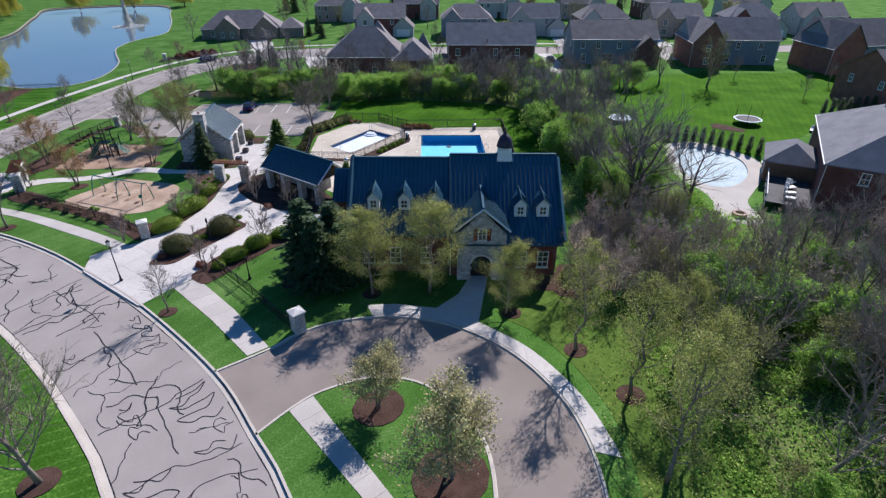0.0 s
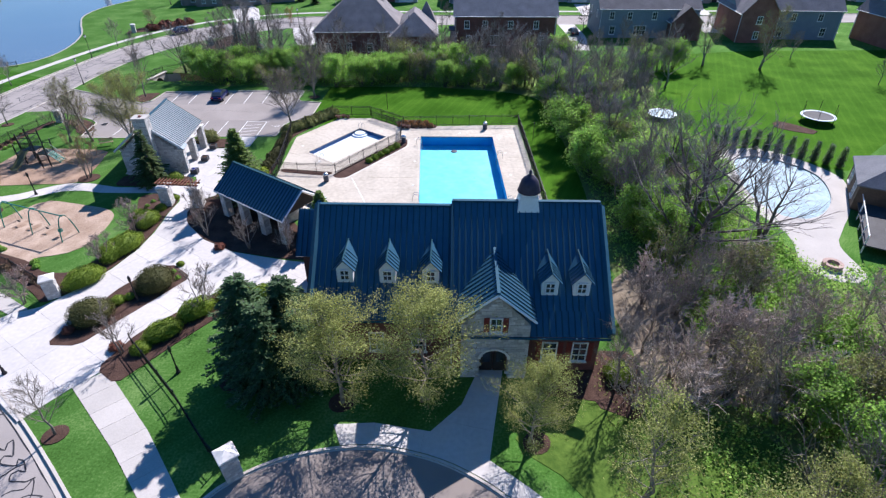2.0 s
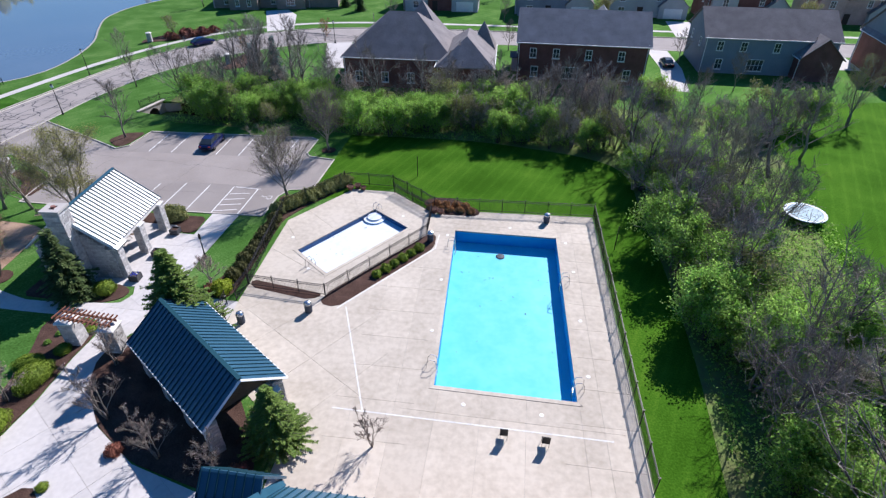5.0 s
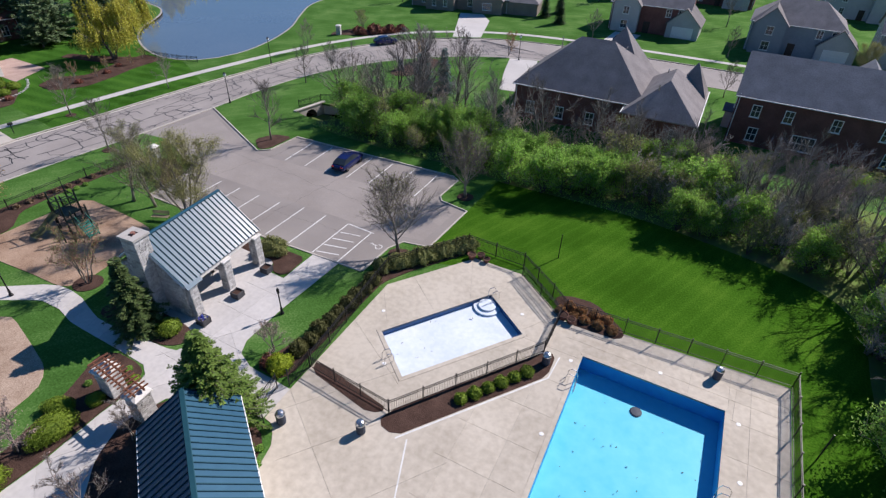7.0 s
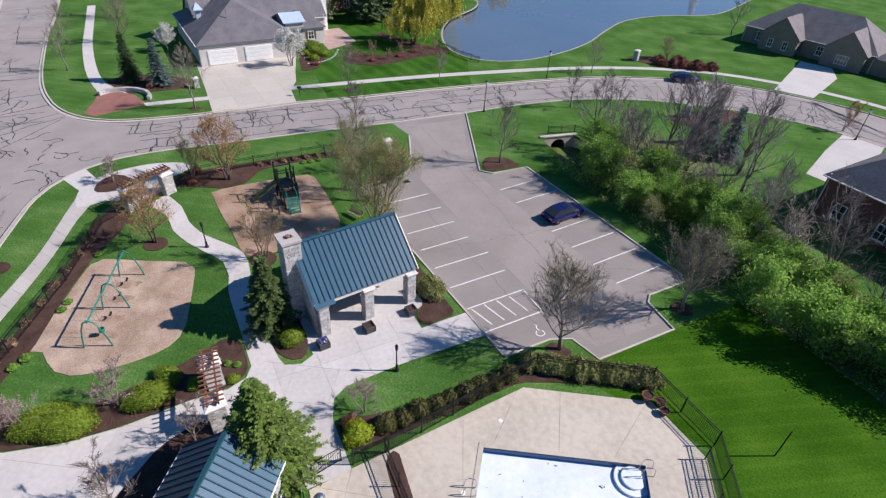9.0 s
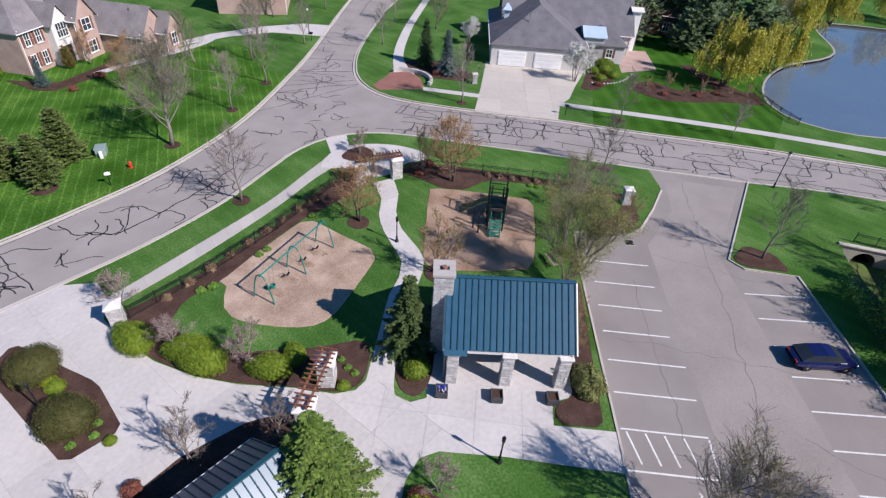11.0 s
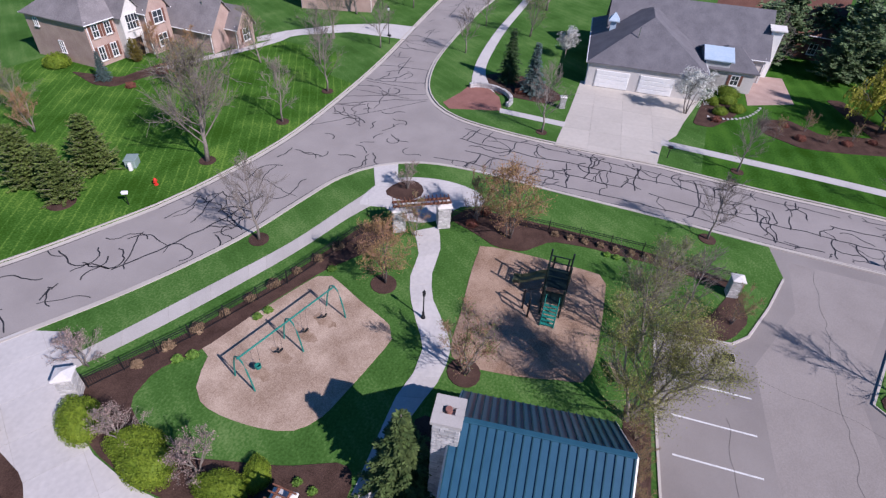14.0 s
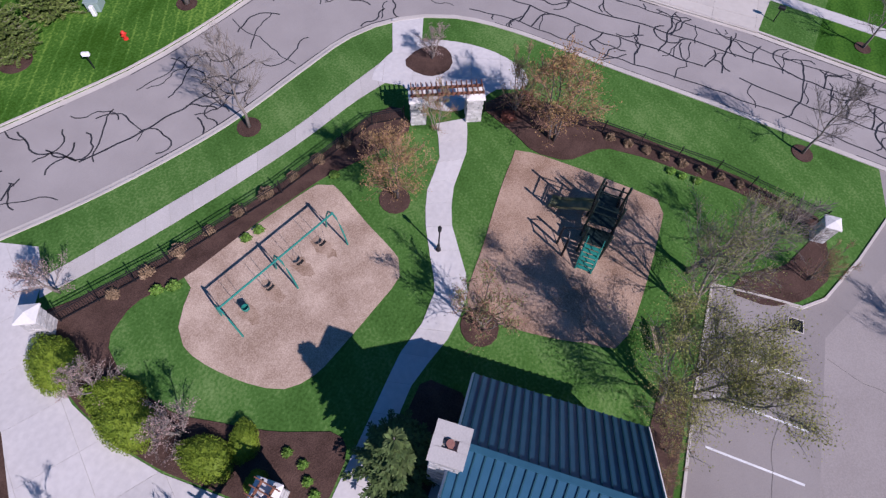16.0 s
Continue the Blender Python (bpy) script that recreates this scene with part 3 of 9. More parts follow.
region("pavement", [(-64.8, 58.4), (-66.0, 60.6), (-62.6, 61.9), (-61.4, 60.0)], 0.03, CONCRETE, "concrete kerb ramp at the street corner", slab="slab")
PLAZA = [(-36.3, 45.2), (-27.9, 39.5), (-26.0, 42.5), (-24.5, 44.3), (-21.8, 51.0), (-18.9, 54.3), (-12.0, 53.2), (-11.6, 57.4), (-15.4, 58.0), (-20.5, 59.2), (-24.2, 61.3), (-27.0, 64.2), (-28.0, 67.0), (-27.3, 69.4), (-25.2, 71.3),
         (-20.7, 71.5), (-20.7, 74.2), (-24.6, 74.3), (-26.1, 74.9), (-26.7, 76.0), (-26.9, 80.0), (-26.8, 87.2), (-29.6, 87.05), (-29.5, 83.0), (-31.3, 83.0), (-32.0, 84.6), (-39.9, 84.0), (-39.2, 75.3), (-31.6, 74.6), (-30.4, 74.8), (-29.9, 73.8), (-30.3, 72.7),
         (-31.2, 72.45), (-31.2, 70.6), (-30.3, 70.1), (-29.8, 68.8), (-29.9, 66.5), (-29.6, 62.5), (-29.8, 59.5), (-30.6, 56.3), (-32.1, 53.2), (-33.7, 50.9), (-35.7, 49.9), (-37.2, 48.2)]
region("plaza", PLAZA, 0.03, CONCRETE, "broad pale concrete plaza and pavilion floor in large slabs", grid_joints(-28, 54, 57, 3.05, 16, 8) + [((-31.5, y), (-26, y)) for y in (72.0, 75, 78, 81, 84)] + [((-39.8, 79), (-31, 79)), ((-29.3, 70), (-29.1, 87)), ((-24.8, 71), (-24.8, 75)), ((-35.5, 75), (-35.7, 84))], slab="slab")
# pool terrace
region("pool_deck", smooth_line([(-20.6, 71.6), (-19.9, 71.5), (-18.8, 70.3), (-18.4, 68.8), (-17.2, 66.6), (-14.8, 64.4), (-12, 63.4)], 0.6) + [(-12, 57.0), (10.7, 57.0), (10.4, 62.0), (9.35, 92.1), (-2.4, 91.4), (-6.4, 90.3), (-7.6, 91.0), (-11.9, 94.2), (-16.6, 94.2), (-21.4, 86.9), (-20.8, 74.3)], 0.03, DECKING,
       "tan concrete pool deck cut into large slabs", [((x, 57), (x - 1.5, 91)) for x in (-8.2, -5.4, 7.0, 8.4)] + [((-9.4, y), (-4.9, y + 0.1)) for y in (62.8, 66, 69, 72, 75, 78, 81, 84, 87)] + [((5.8, y), (10.0, y)) for y in range(63, 91, 3)] + [((x, 87.2), (x, 91)) for x in (-3, 0, 3, 6)] + [((x, 57), (x, 68.2)) for x in (-3, 0, 3)] + [((-5.6, 88.8), (9, 88.8)), ((-5, 65.6), (9, 65.6))]
       + [((-20.8, 74.2), (-8, 66)), ((-20.6, 72.0), (-14.5, 80.5)), ((-17.6, 70), (-11, 79.2)), ((-14.4, 66.6), (-9, 74.5)), ((-12.2, 63), (-7.5, 70))] + [((-21.2, 82), (-15, 78.5)), ((-21.5, 86.5), (-18, 82)), ((-17, 94.5), (-14.5, 89)), ((-12, 94.5), (-12.7, 90.6)), ((-7.4, 91), (-9.4, 87.6)), ((-20, 89), (-16.2, 86)), ((-17.5, 76), (-17.3, 81))], slab="slab")
POOL = [(-3.4, 67.85), (6.4, 67.8), (5.5, 87.6), (-4.35, 87.5)]
KID = [(-14.8, 79.0), (-9.1, 87.3), (-13.2, 90.3), (-18.6, 82.0)]
region("pool", POOL, -1.3, POOLBLUE, kind="skip")
region("wading_pool", KID, -0.45, KIDFLOOR, kind="skip")
# beds and play areas
CHIPS_LABEL = "tan wood chip play surface with worn brown scuffs"
region("play_surface", smooth_line([(-39.0, 57.0), (-38.5, 57.9), (-37.4, 58.2), (-36.2, 58.7), (-35.4, 59.6), (-35.0, 61.2), (-35.0, 63.8), (-35.5, 65.8), (-36.8, 66.9), (-38.4, 67.4), (-41.8, 68.2), (-44.0, 68.6), (-45.1, 68.0), (-46.6, 65.1), (-48.3, 61.9), (-47.9, 60.9), (-43.2, 58.8)], 0.8, True), 0.035, CHIPS, CHIPS_LABEL + " under the swings")
SCUFF = mat("scuffed brown chips", (0.23, 0.15, 0.10), (0.47, 0.35, 0.265), 14.0, 1.2, 0.95, 0.8, spec=0.1)
for f in (0.14, 0.36, 0.64, 0.86):
    region("worn_patch", [(x + 0.12 * math.sin(3 * k + 9 * f), y + 0.12 * math.cos(2 * k + 5 * f)) for k, (x, y) in enumerate(rounded(-37.45 - 7.55 * f, 61.35 + 2.55 * f, 0.42, 1.0, -18.7, 14))], 0.037, SCUFF, "brown scuffed hollow in the chips under a swing")
region("play_surface", smooth_line([(-43.9, 73.0), (-48.2, 72.4), (-54.9, 71.9), (-56.3, 72.9), (-56.0, 81.8), (-55.0, 82.4), (-45.8, 82.1), (-44.4, 80.0), (-43.6, 76)], 0.8, True), 0.035, BROWNCHIPS, CHIPS_LABEL + " round the climbing frame")
MULCH_LABEL = "dark brown bark mulch bed"
BEDS = [
    ([(-30.6, 46.5), (-28.0, 46.5), (-24.4, 52.6), (-22.9, 55.2), (-25.5, 57.2), (-28.4, 53.8)], "in the plaza under clipped mounds"),
    ([(-25.3, 44.2), (-23.2, 42.8), (-20.6, 47.0), (-18.4, 50.2), (-16.3, 51.8), (-12.6, 51.8), (-12.6, 53.0), (-18.9, 54.0), (-21.6, 51.1), (-24.1, 48.0)], "with hedges along the plaza"),
    ([(-28.1, 66.8), (-27.1, 64.3), (-24.3, 61.4), (-20.6, 59.3), (-15.4, 58.2), (-12.4, 58.0), (-13.6, 61.4), (-18.0, 67.2), (-19.5, 70.5), (-22.0, 71.2), (-25.2, 71.1), (-27.3, 69.2)], "round the small shelter"),
    ([(-33.9, 51.2), (-32.2, 53.2), (-30.7, 56.3), (-29.9, 59.5), (-29.7, 62.5), (-30.0, 66.5), (-29.9, 68.7), (-30.4, 70.0), (-31.4, 70.5), (-34.0, 70.4), (-34.7, 69.5), (-33.4, 66.5), (-32.2, 61.5), (-32.6, 57.9), (-34.0, 55.6), (-36.4, 55.5), (-39.1, 57.3), (-44, 59.0), (-48.6, 61.0), (-52, 63.3), (-55.0, 64.6), (-56.5, 62.6), (-54.6, 61.3), (-50.6, 60.1), (-46.6, 58.6), (-39.7, 55.4), (-35.2, 52.4)], "with shrubs along the black fence"),
    ([(-60.5, 61.2), (-59.9, 62.9), (-60.3, 64.2), (-61.8, 64.9), (-63.4, 64.0), (-63.6, 62.8), (-62.4, 61.6)], "in the gate forecourt"),
    ([(-58.8, 68.2), (-61.2, 69.6), (-61.2, 74), (-60.9, 80), (-60.2, 87), (-58.9, 92.3), (-57.9, 92.0), (-58.9, 86.5), (-59.2, 80.5), (-58.9, 77.4), (-56.6, 75.4), (-56.4, 73.0), (-57.6, 71.0)], "with grasses along the fence"),
    ([(-33.9, 72.2), (-31.2, 72.6), (-30.2, 73.7), (-30.8, 74.6), (-32.3, 74.9), (-36.5, 74.8), (-39, 75), (-39, 72.3)], "under the evergreen by the pavilion"),
    ([(-33.8, 84.3), (-31.8, 84.4), (-31.2, 83.2), (-29.6, 83.2), (-29.8, 86.2), (-34.5, 86.1), (-40.5, 86.05), (-43.9, 86.0), (-44.3, 84.4), (-40.0, 84.3)], "beside the parking lot"),
    ([(-58.4, 92.4), (-54.6, 93.0), (-52.3, 91.6), (-51.0, 89.6), (-51.0, 87.2), (-52.6, 87.8), (-54.2, 90.2)], "round the lot entrance pillar"),
    ([(-93.2, 98.6), (-89.4, 98.4), (-86.9, 102.3), (-87.5, 107.0), (-88.7, 111.6), (-88.9, 117.5), (-93.8, 117.5), (-93.6, 112.9), (-91.7, 105.4), (-94.7, 102.1)], "planted with low bushes across the banded lawn"),
    ([(11.0, 46.9), (13.8, 46.8), (14.1, 43.2), (12.7, 40.4), (10.0, 41.7), (10.9, 44.5)], "at the clubhouse corner"),
    ([(-52.0, 102.2), (-49.6, 100.3), (-48.6, 101.2), (-48.5, 105.2), (-51.0, 104.6)], "round a young tree by the lot"),
    ([(-24.4, 74.5), (-22.2, 74.4), (-21.6, 75.2), (-21.9, 86.9), (-20.6, 89.6), (-17.3, 94.8), (-18.2, 96.6), (-22.3, 91.3), (-23.6, 88.5), (-23.2, 79.0)], "with a hedge along the pool fence"),
    ([(-24.1, 91.6), (-22.2, 92.2), (-22.4, 90.6), (-23.8, 90.2)], "under a bare tree at the lot corner"),
    ([(-13.9, 76.2), (-14.2, 75.0), (-12.6, 74.7), (-5.95, 84.3), (-6.1, 86.6), (-7.0, 86.4)], "with low shrubs beside the wading pool fence"),
    ([(-20.6, 76.2), (-15.0, 75.3), (-14.0, 76.2), (-20.9, 77.2)], "along the wading pool fence"),
    ([(-8.6, 92.6), (-6.4, 90.3), (-2.4, 90.5), (-2.2, 91.6), (-5.2, 93.8), (-7.6, 93.6)], "with rusty cut back clumps"),
    ([(-15.8, 42.4), (-9.2, 42.4), (-9.0, 47), (-16, 47)], "under tall spruces at the clubhouse"),
    ([(6.5, 42.6), (11.6, 41.9), (12.2, 45.6), (6.2, 45.0)], "in front of the clubhouse wing"),
    ([(-52.6, 133.5), (-50.6, 132.6), (-48.4, 134.5), (-47.4, 138), (-47.8, 142), (-49.4, 144.6), (-51.4, 144.2), (-52.4, 140), (-53.0, 136.4)], "round a pillar across the street"),
    ([(-75.6, 146.4), (-73.0, 148.0), (-68.8, 150.6), (-64.2, 157.0), (-65.6, 158.8), (-70.2, 155.6), (-74.8, 152.6), (-76.4, 148.6)], "with maroon shrubs by the pond street"),
    ([(-104, 108.5), (-98, 110), (-93, 111.6), (-90.5, 114.5), (-93, 116), (-99, 112.6), (-104.5, 110.6)], "under the willow on the west lawn"),
    ([(-92.5, 62.7), (-87.2, 66.0), (-86.8, 72.8), (-89.6, 74.6), (-93.5, 71.0), (-95.2, 66.0)], "with blue spruces inside a low stone wall"),
    ([(-97, 92.2), (-92.5, 91.2), (-88.5, 90.4), (-88.3, 92.5), (-92.0, 95.2), (-97, 97.5)], "along the garage house front"),
    ([(-71.5, 14), (-69.4, 19.5), (-69.8, 22.0), (-75, 23.8), (-80.5, 24.4), (-81, 22.5), (-72.5, 20.8)], "edged with stone before the brick house"),
]
def eased(outline):
    """An outline with its corners cut a little."""
    out = []
    for i, p in enumerate(outline):
        for q in (outline[i - 1], outline[(i + 1) % len(outline)]):
            d = math.dist(p, q)
            f = min(0.3, 0.45 / d)
            out.append((p[0] + (q[0] - p[0]) * f, p[1] + (q[1] - p[1]) * f))
    return out


for outline, where in BEDS:
    region("mulch_bed", eased(outline), 0.05, MULCH, MULCH_LABEL + " " + where)
TREE_RINGS = [(-4.8, 27.6, 1.9), (0.3, 21.9, 2.5), (-24.8, 38.6, 0.8), (-50.3, 54.3, 0.9), (5.8, 38.7, 0.9), (10.5, 33.8, 1.0), (13.5, 28.9, 1.1), (-48.9, 66.0, 1.1), (-64.3, 90.6, 0.8), (-25, 21.3, 1.2), (-59.4, 42.8, 0.9), (-69.7, 45.2, 0.8), (-79.2, 46.0, 0.8), (-54.0, 33.0, 1.3), (-48.7, 35.7, 1.3), (-51.6, 29.5, 1.3),
              (-42.9, 74.1, 1.2), (-22.5, 103.5, 0.9), (-78.9, 73.3, 0.7), (-78.2, 94.5, 0.7), (-7.0, 41.6, 0.9), (-58.0, 73.9, 1.0)]
for x, y, r in TREE_RINGS:
    region("mulch_ring", rounded(x, y, r, r * 0.92, 30, 14), 0.055, MULCH, "round ring of dark bark mulch under a tree")
# neighbours' pavings and water
POND = smooth_line([(-142, 148), (-120, 141.5), (-109, 128), (-99, 121), (-90, 118.4), (-84.0, 120.8), (-81.4, 127), (-82.4, 136), (-86, 146), (-92, 156), (-97, 166), (-98, 178), (-95, 192), (-100, 208), (-112, 235), (-135, 275), (-175, 262), (-165, 232), (-146, 192), (-143, 168)], 2.5, True)
region("bank", offset_line(POND, -0.35), 0.01, STONEBED, "narrow grey stone edge round the pond")
region("water", POND, -0.5, WATER, "still pond mirroring the sky, whose blue is also in its colour", depth=0.02)
region("driveway", [(-76.5, 75.2), (-85.5, 75.6), (-96.5, 75.9), (-97.6, 92.0), (-88.6, 89.4), (-84.4, 88.4), (-81.4, 86.8), (-76.3, 86.2)], 0.02, DRIVEWAY, "pale concrete driveway before a double garage", grid_joints(-87, 82, 2, 3.6, 7, 4), slab="slab")
region("patio", [(-97.4, 97.7), (-100.4, 103.9), (-110.0, 103.9), (-109.4, 98.2)], 0.025, BRICKPALE, "tan brick patio behind the garage house")
region("driveway", [(-101.5, 48.0), (-108, 47.5), (-107.5, 42.5), (-103.5, 36.0), (-97.0, 29.8), (-92.6, 27.4), (-91.0, 28.6), (-96.5, 33.0), (-101.0, 39.0)], 0.02, CONCRETE, "pale concrete driveway of the brick house", slab="slab")
region("garden_path", smooth_line([(-76.2, 23.6), (-80.5, 25.8), (-86.5, 29.0), (-93.0, 31.6), (-97.5, 31.6)], 1.2) + smooth_line([(-97.5, 30.4), (-93.0, 30.2), (-87.0, 27.6), (-81.0, 24.6), (-76.8, 22.6)], 1.2), 0.025, CONCRETE, "pale concrete garden path to the brick house")
WG_A, WG_B = smooth_line([(-81.2, 86.6), (-79.4, 104), (-77.2, 118), (-73.7, 134.6), (-68.2, 148.5), (-60.4, 159.0), (-47.5, 167.2), (-33, 170.6), (-12, 172), (20, 172.8), (80, 174.5)], 3), smooth_line([(-82.5, 86.7), (-80.8, 104.2), (-78.6, 118.4), (-75.0, 135.1), (-69.3, 149.2), (-61.3, 160.0), (-48.0, 168.5), (-33.2, 172), (-12, 173.4), (20, 174.2), (80, 176)], 3)
region("pavement", WG_A + WG_B[::-1], 0.03, CONCRETE, "pale concrete pavement along the pond street")
region("pavement", smooth_line([(-86.4, 62.8), (-91.6, 61.6), (-99, 60.6), (-112, 60.2), (-125, 60.6), (-140, 61)], 2) + smooth_line([(-140, 62.5), (-125, 62.0), (-112, 61.7), (-99, 62.2), (-92.5, 63.3), (-86.6, 66.2)], 2), 0.03, CONCRETE, "pale concrete pavement by the side street")
region("brick_paving", [(-80.6, 61.6), (-82.0, 60.4), (-85.8, 61.6), (-89.8, 62.3), (-89.0, 64.3), (-86.4, 66.6), (-82.6, 67.8)], 0.035, BRICKWALK, "red brick corner paving beside the street")
region("pavement", [(-82.0, 67.6), (-83.2, 67.4), (-82.6, 75.6), (-81.3, 75.6)], 0.03, CONCRETE, "short concrete pavement to the garage drive")
region("patio", smooth_line([(32.0, 70.5), (33.6, 79.5), (35.0, 83.4), (41.0, 84.0), (46.0, 76.6), (43.2, 69.4), (39.6, 64.5), (37.6, 61.5), (37.2, 56.5), (34.4, 55.8), (32.4, 58.2), (33.6, 63.6)], 1.0, True), 0.03, WALKWAY, "pale stone patio round a covered garden pool")
region("pool", smooth_line([(33.6, 71.4), (34.6, 78.2), (36.4, 81.6), (40.2, 81.6), (43.6, 77.2), (42.2, 71.2), (38.4, 67.0), (35.0, 67.2)], 1.0, True), -0.12, COVER, "pale blue covered garden pool", kind="structure")
region("gravel_bed", smooth_line([(46.0, 92), (50.0, 89.5), (51.2, 90.6), (47.5, 94.4)], 1.0, True), 0.04, MULCH, "narrow timber-edged garden bed")
region("driveway", [(24.0, 134), (28.0, 133.6), (29.4, 146), (29.0, 158.4), (25.0, 158.3), (25.6, 146)], 0.02, CONCRETE, "pale concrete driveway between brick houses")
region("driveway", [(-33.5, 136.5), (-30.2, 137), (-31.0, 146), (-34.0, 154.4), (-38.8, 152.8), (-36.5, 145)], 0.02, CONCRETE, "pale concrete driveway by the hip roofed house")
for x in (-28, 4, 33, 62):
    region("driveway", [(x, 168.6 + x * 0.02), (x + 5, 168.7 + x * 0.02), (x + 6, 184), (x + 0.5, 184)], 0.02, CONCRETE, "pale concrete driveway across the far street")
for x in (57.5, 84):
    region("driveway", [(x, 150), (x + 4, 150), (x + 4.5, 159.6), (x + 0.5, 159.4)], 0.02, CONCRETE, "pale concrete driveway between brick houses")
region("driveway", [(-54.5, 159.5), (-49.5, 162.4), (-54.0, 176), (-58.0, 181), (-63, 179)], 0.02, CONCRETE, "pale concrete driveway of the pond house")
region("stream_bed", smooth_line([(-54.2, 112.6), (-53.4, 116.4), (-50.5, 116.4), (-47.0, 115.6), (-43.0, 114.0), (-42.6, 112.2), (-47.0, 111.4), (-51.4, 111.4)], 1.0, True), -1.7, EARTH, "sunken muddy stream bed below a culvert")


def inside(pts, poly):
    """Which plan points lie in an outline."""
    x, y = pts[:, 0], pts[:, 1]
    a, b = poly, np.roll(poly, -1, axis=0)
    res = np.zeros(len(pts), bool)
    for (x0, y0), (x1, y1) in zip(a, b):
        if y0 == y1:
            continue
        res ^= ((y0 > y) != (y1 > y)) & (x < (x1 - x0) * (y - y0) / (y1 - y0) + x0)
    return res


# one sheet, cut along every outline and joint; the last region that holds a piece owns it
from mathutils.geometry import delaunay_2d_cdt
vs, es, joint_quads = [], [], []
for r in regions:
    i = len(vs)
    vs += [Vector(p) for p in r["poly"]]
    es += [(i + k, i + (k + 1) % len(r["poly"])) for k in range(len(r["poly"]))]
for k, r in enumerate(regions):
    for a, b in r["joints"]:
        d = Vector((b[0] - a[0], b[1] - a[1])).normalized() * 0.4
        w = Vector((-d.y, d.x)).normalized() * 0.009
        a, b = Vector(a) - d, Vector(b) + d
        q = [a + w, b + w, b - w, a - w]
        i = len(vs)
        vs += q
        es += [(i, i + 1), (i + 1, i + 2), (i + 2, i + 3), (i + 3, i)]
        joint_quads.append((k, np.array([tuple(p) for p in q])))
cv, ce, cf = delaunay_2d_cdt(vs, es, [], 0, 1e-4)[:3]
cv = np.array([tuple(p) for p in cv])
cf = np.array([tuple(f) for f in cf])
mid = cv[cf].mean(axis=1)
owner = np.zeros(len(cf), int)
for k, r in enumerate(regions):
    owner[inside(mid, r["poly"])] = k
is_joint = np.zeros(len(cf), bool)
for k, q in joint_quads:
    near = (owner == k) & (mid[:, 0] > q[:, 0].min()) & (mid[:, 0] < q[:, 0].max()) & (mid[:, 1] > q[:, 1].min()) & (mid[:, 1] < q[:, 1].max())
    idx = np.nonzero(near)[0]
    if len(idx):
        is_joint[idx[inside(mid[idx], q)]] = True


def sheet(tris, z, depth):
    """A raised sheet of these pieces with skirts round its outline."""
    g = Geo()
    used = {}
    for t in tris:
        for q in t:
            if q not in used:
                used[q] = len(used)
    g.v = [(cv[q][0], cv[q][1], z) for q in used]
    count = {}
    for t in tris:
        g.f.append(tuple(used[q] for q in t))
        for a, b in ((t[0], t[1]), (t[1], t[2]), (t[2], t[0])):
            count[a, b] = 1
    for a, b in list(count):
        if (b, a) not in count:
            i = len(g.v)
            g.v += [(cv[a][0], cv[a][1], z - depth), (cv[b][0], cv[b][1], z - depth)]
            g.f.append((used[b], used[a], i, i + 1))
    g.k = [0] * len(g.f)
    return g


def pieces(tris):
    """Splits triangles into connected groups."""
    edge, up = {}, list(range(len(tris)))
    def root(i):
        while up[i] != i:
            up[i] = up[up[i]]
            i = up[i]
        return i
    for i, t in enumerate(tris):
        for a, b in ((t[0], t[1]), (t[1], t[2]), (t[2], t[0])):
            e = (min(a, b), max(a, b))
            if e in edge:
                up[root(i)] = root(edge[e])
            else:
                edge[e] = i
    out = {}
    for i, t in enumerate(tris):
        out.setdefault(root(i), []).append(t)
    return list(out.values())


slabs_to_lay = []
for k, r in enumerate(regions):
    if r["kind"] == "skip":
        continue
    tris = [tuple(int(q) for q in f) for f in cf[owner == k]]
    if not tris:
        continue
    if r["slab"]:
        base = part(r["name"], sheet(tris, r["z"] - 0.016, 0.1), JOINT, None, r["label"], kind=r["kind"])
        slabs_to_lay.append((base, [tuple(int(q) for q in f) for f in cf[(owner == k) & ~is_joint]], r))
    else:
        part(r["name"], sheet(tris, r["z"], r["depth"]), r["mat"], None, r["label"], kind=r["kind"])


def basin(name, outline, depth, wall, floor, rim, label):
    """A sunken pool shell: floor, four walls with a rim band and coping."""
    t = thing(name, 0, 0, 0, 0, label, "swimming pool", kind="structure")
    g = Geo()
    g.face([(x, y, -depth) for x, y in outline])
    part("floor", g, floor, t)
    n = len(outline)
    for i in range(n):
        a, b = outline[i], outline[(i + 1) % n]
        g = Geo()
        g.face([(*a, -depth), (*a, -0.15), (*b, -0.15), (*b, -depth)])
        g.face([(*a, -0.15), (*a, 0.04), (*b, 0.04), (*b, -0.15)], 1)
        part("wall", g, [wall, rim], t)
        d = Vector((b[0] - a[0], b[1] - a[1])).normalized()
        out = Vector((d.y, -d.x)) * 0.32
        g = Geo()
        g.prism([a, b, (b[0] + out.x + d.x * 0.3, b[1] + out.y + d.y * 0.3), (a[0] + out.x - d.x * 0.3, a[1] + out.y - d.y * 0.3)][::-1], 0.032, 0.058)
        part("coping", g, DECKING, t)
    return t


pool_shell = basin("pool", POOL, 1.3, POOLWALL, POOLBLUE, POOLWALL, "large empty pool painted bright light blue")
basin("wading_pool", KID, 0.45, KIDWALL, KIDFLOOR, KIDWALL, "shallow empty wading pool with white plaster floor")


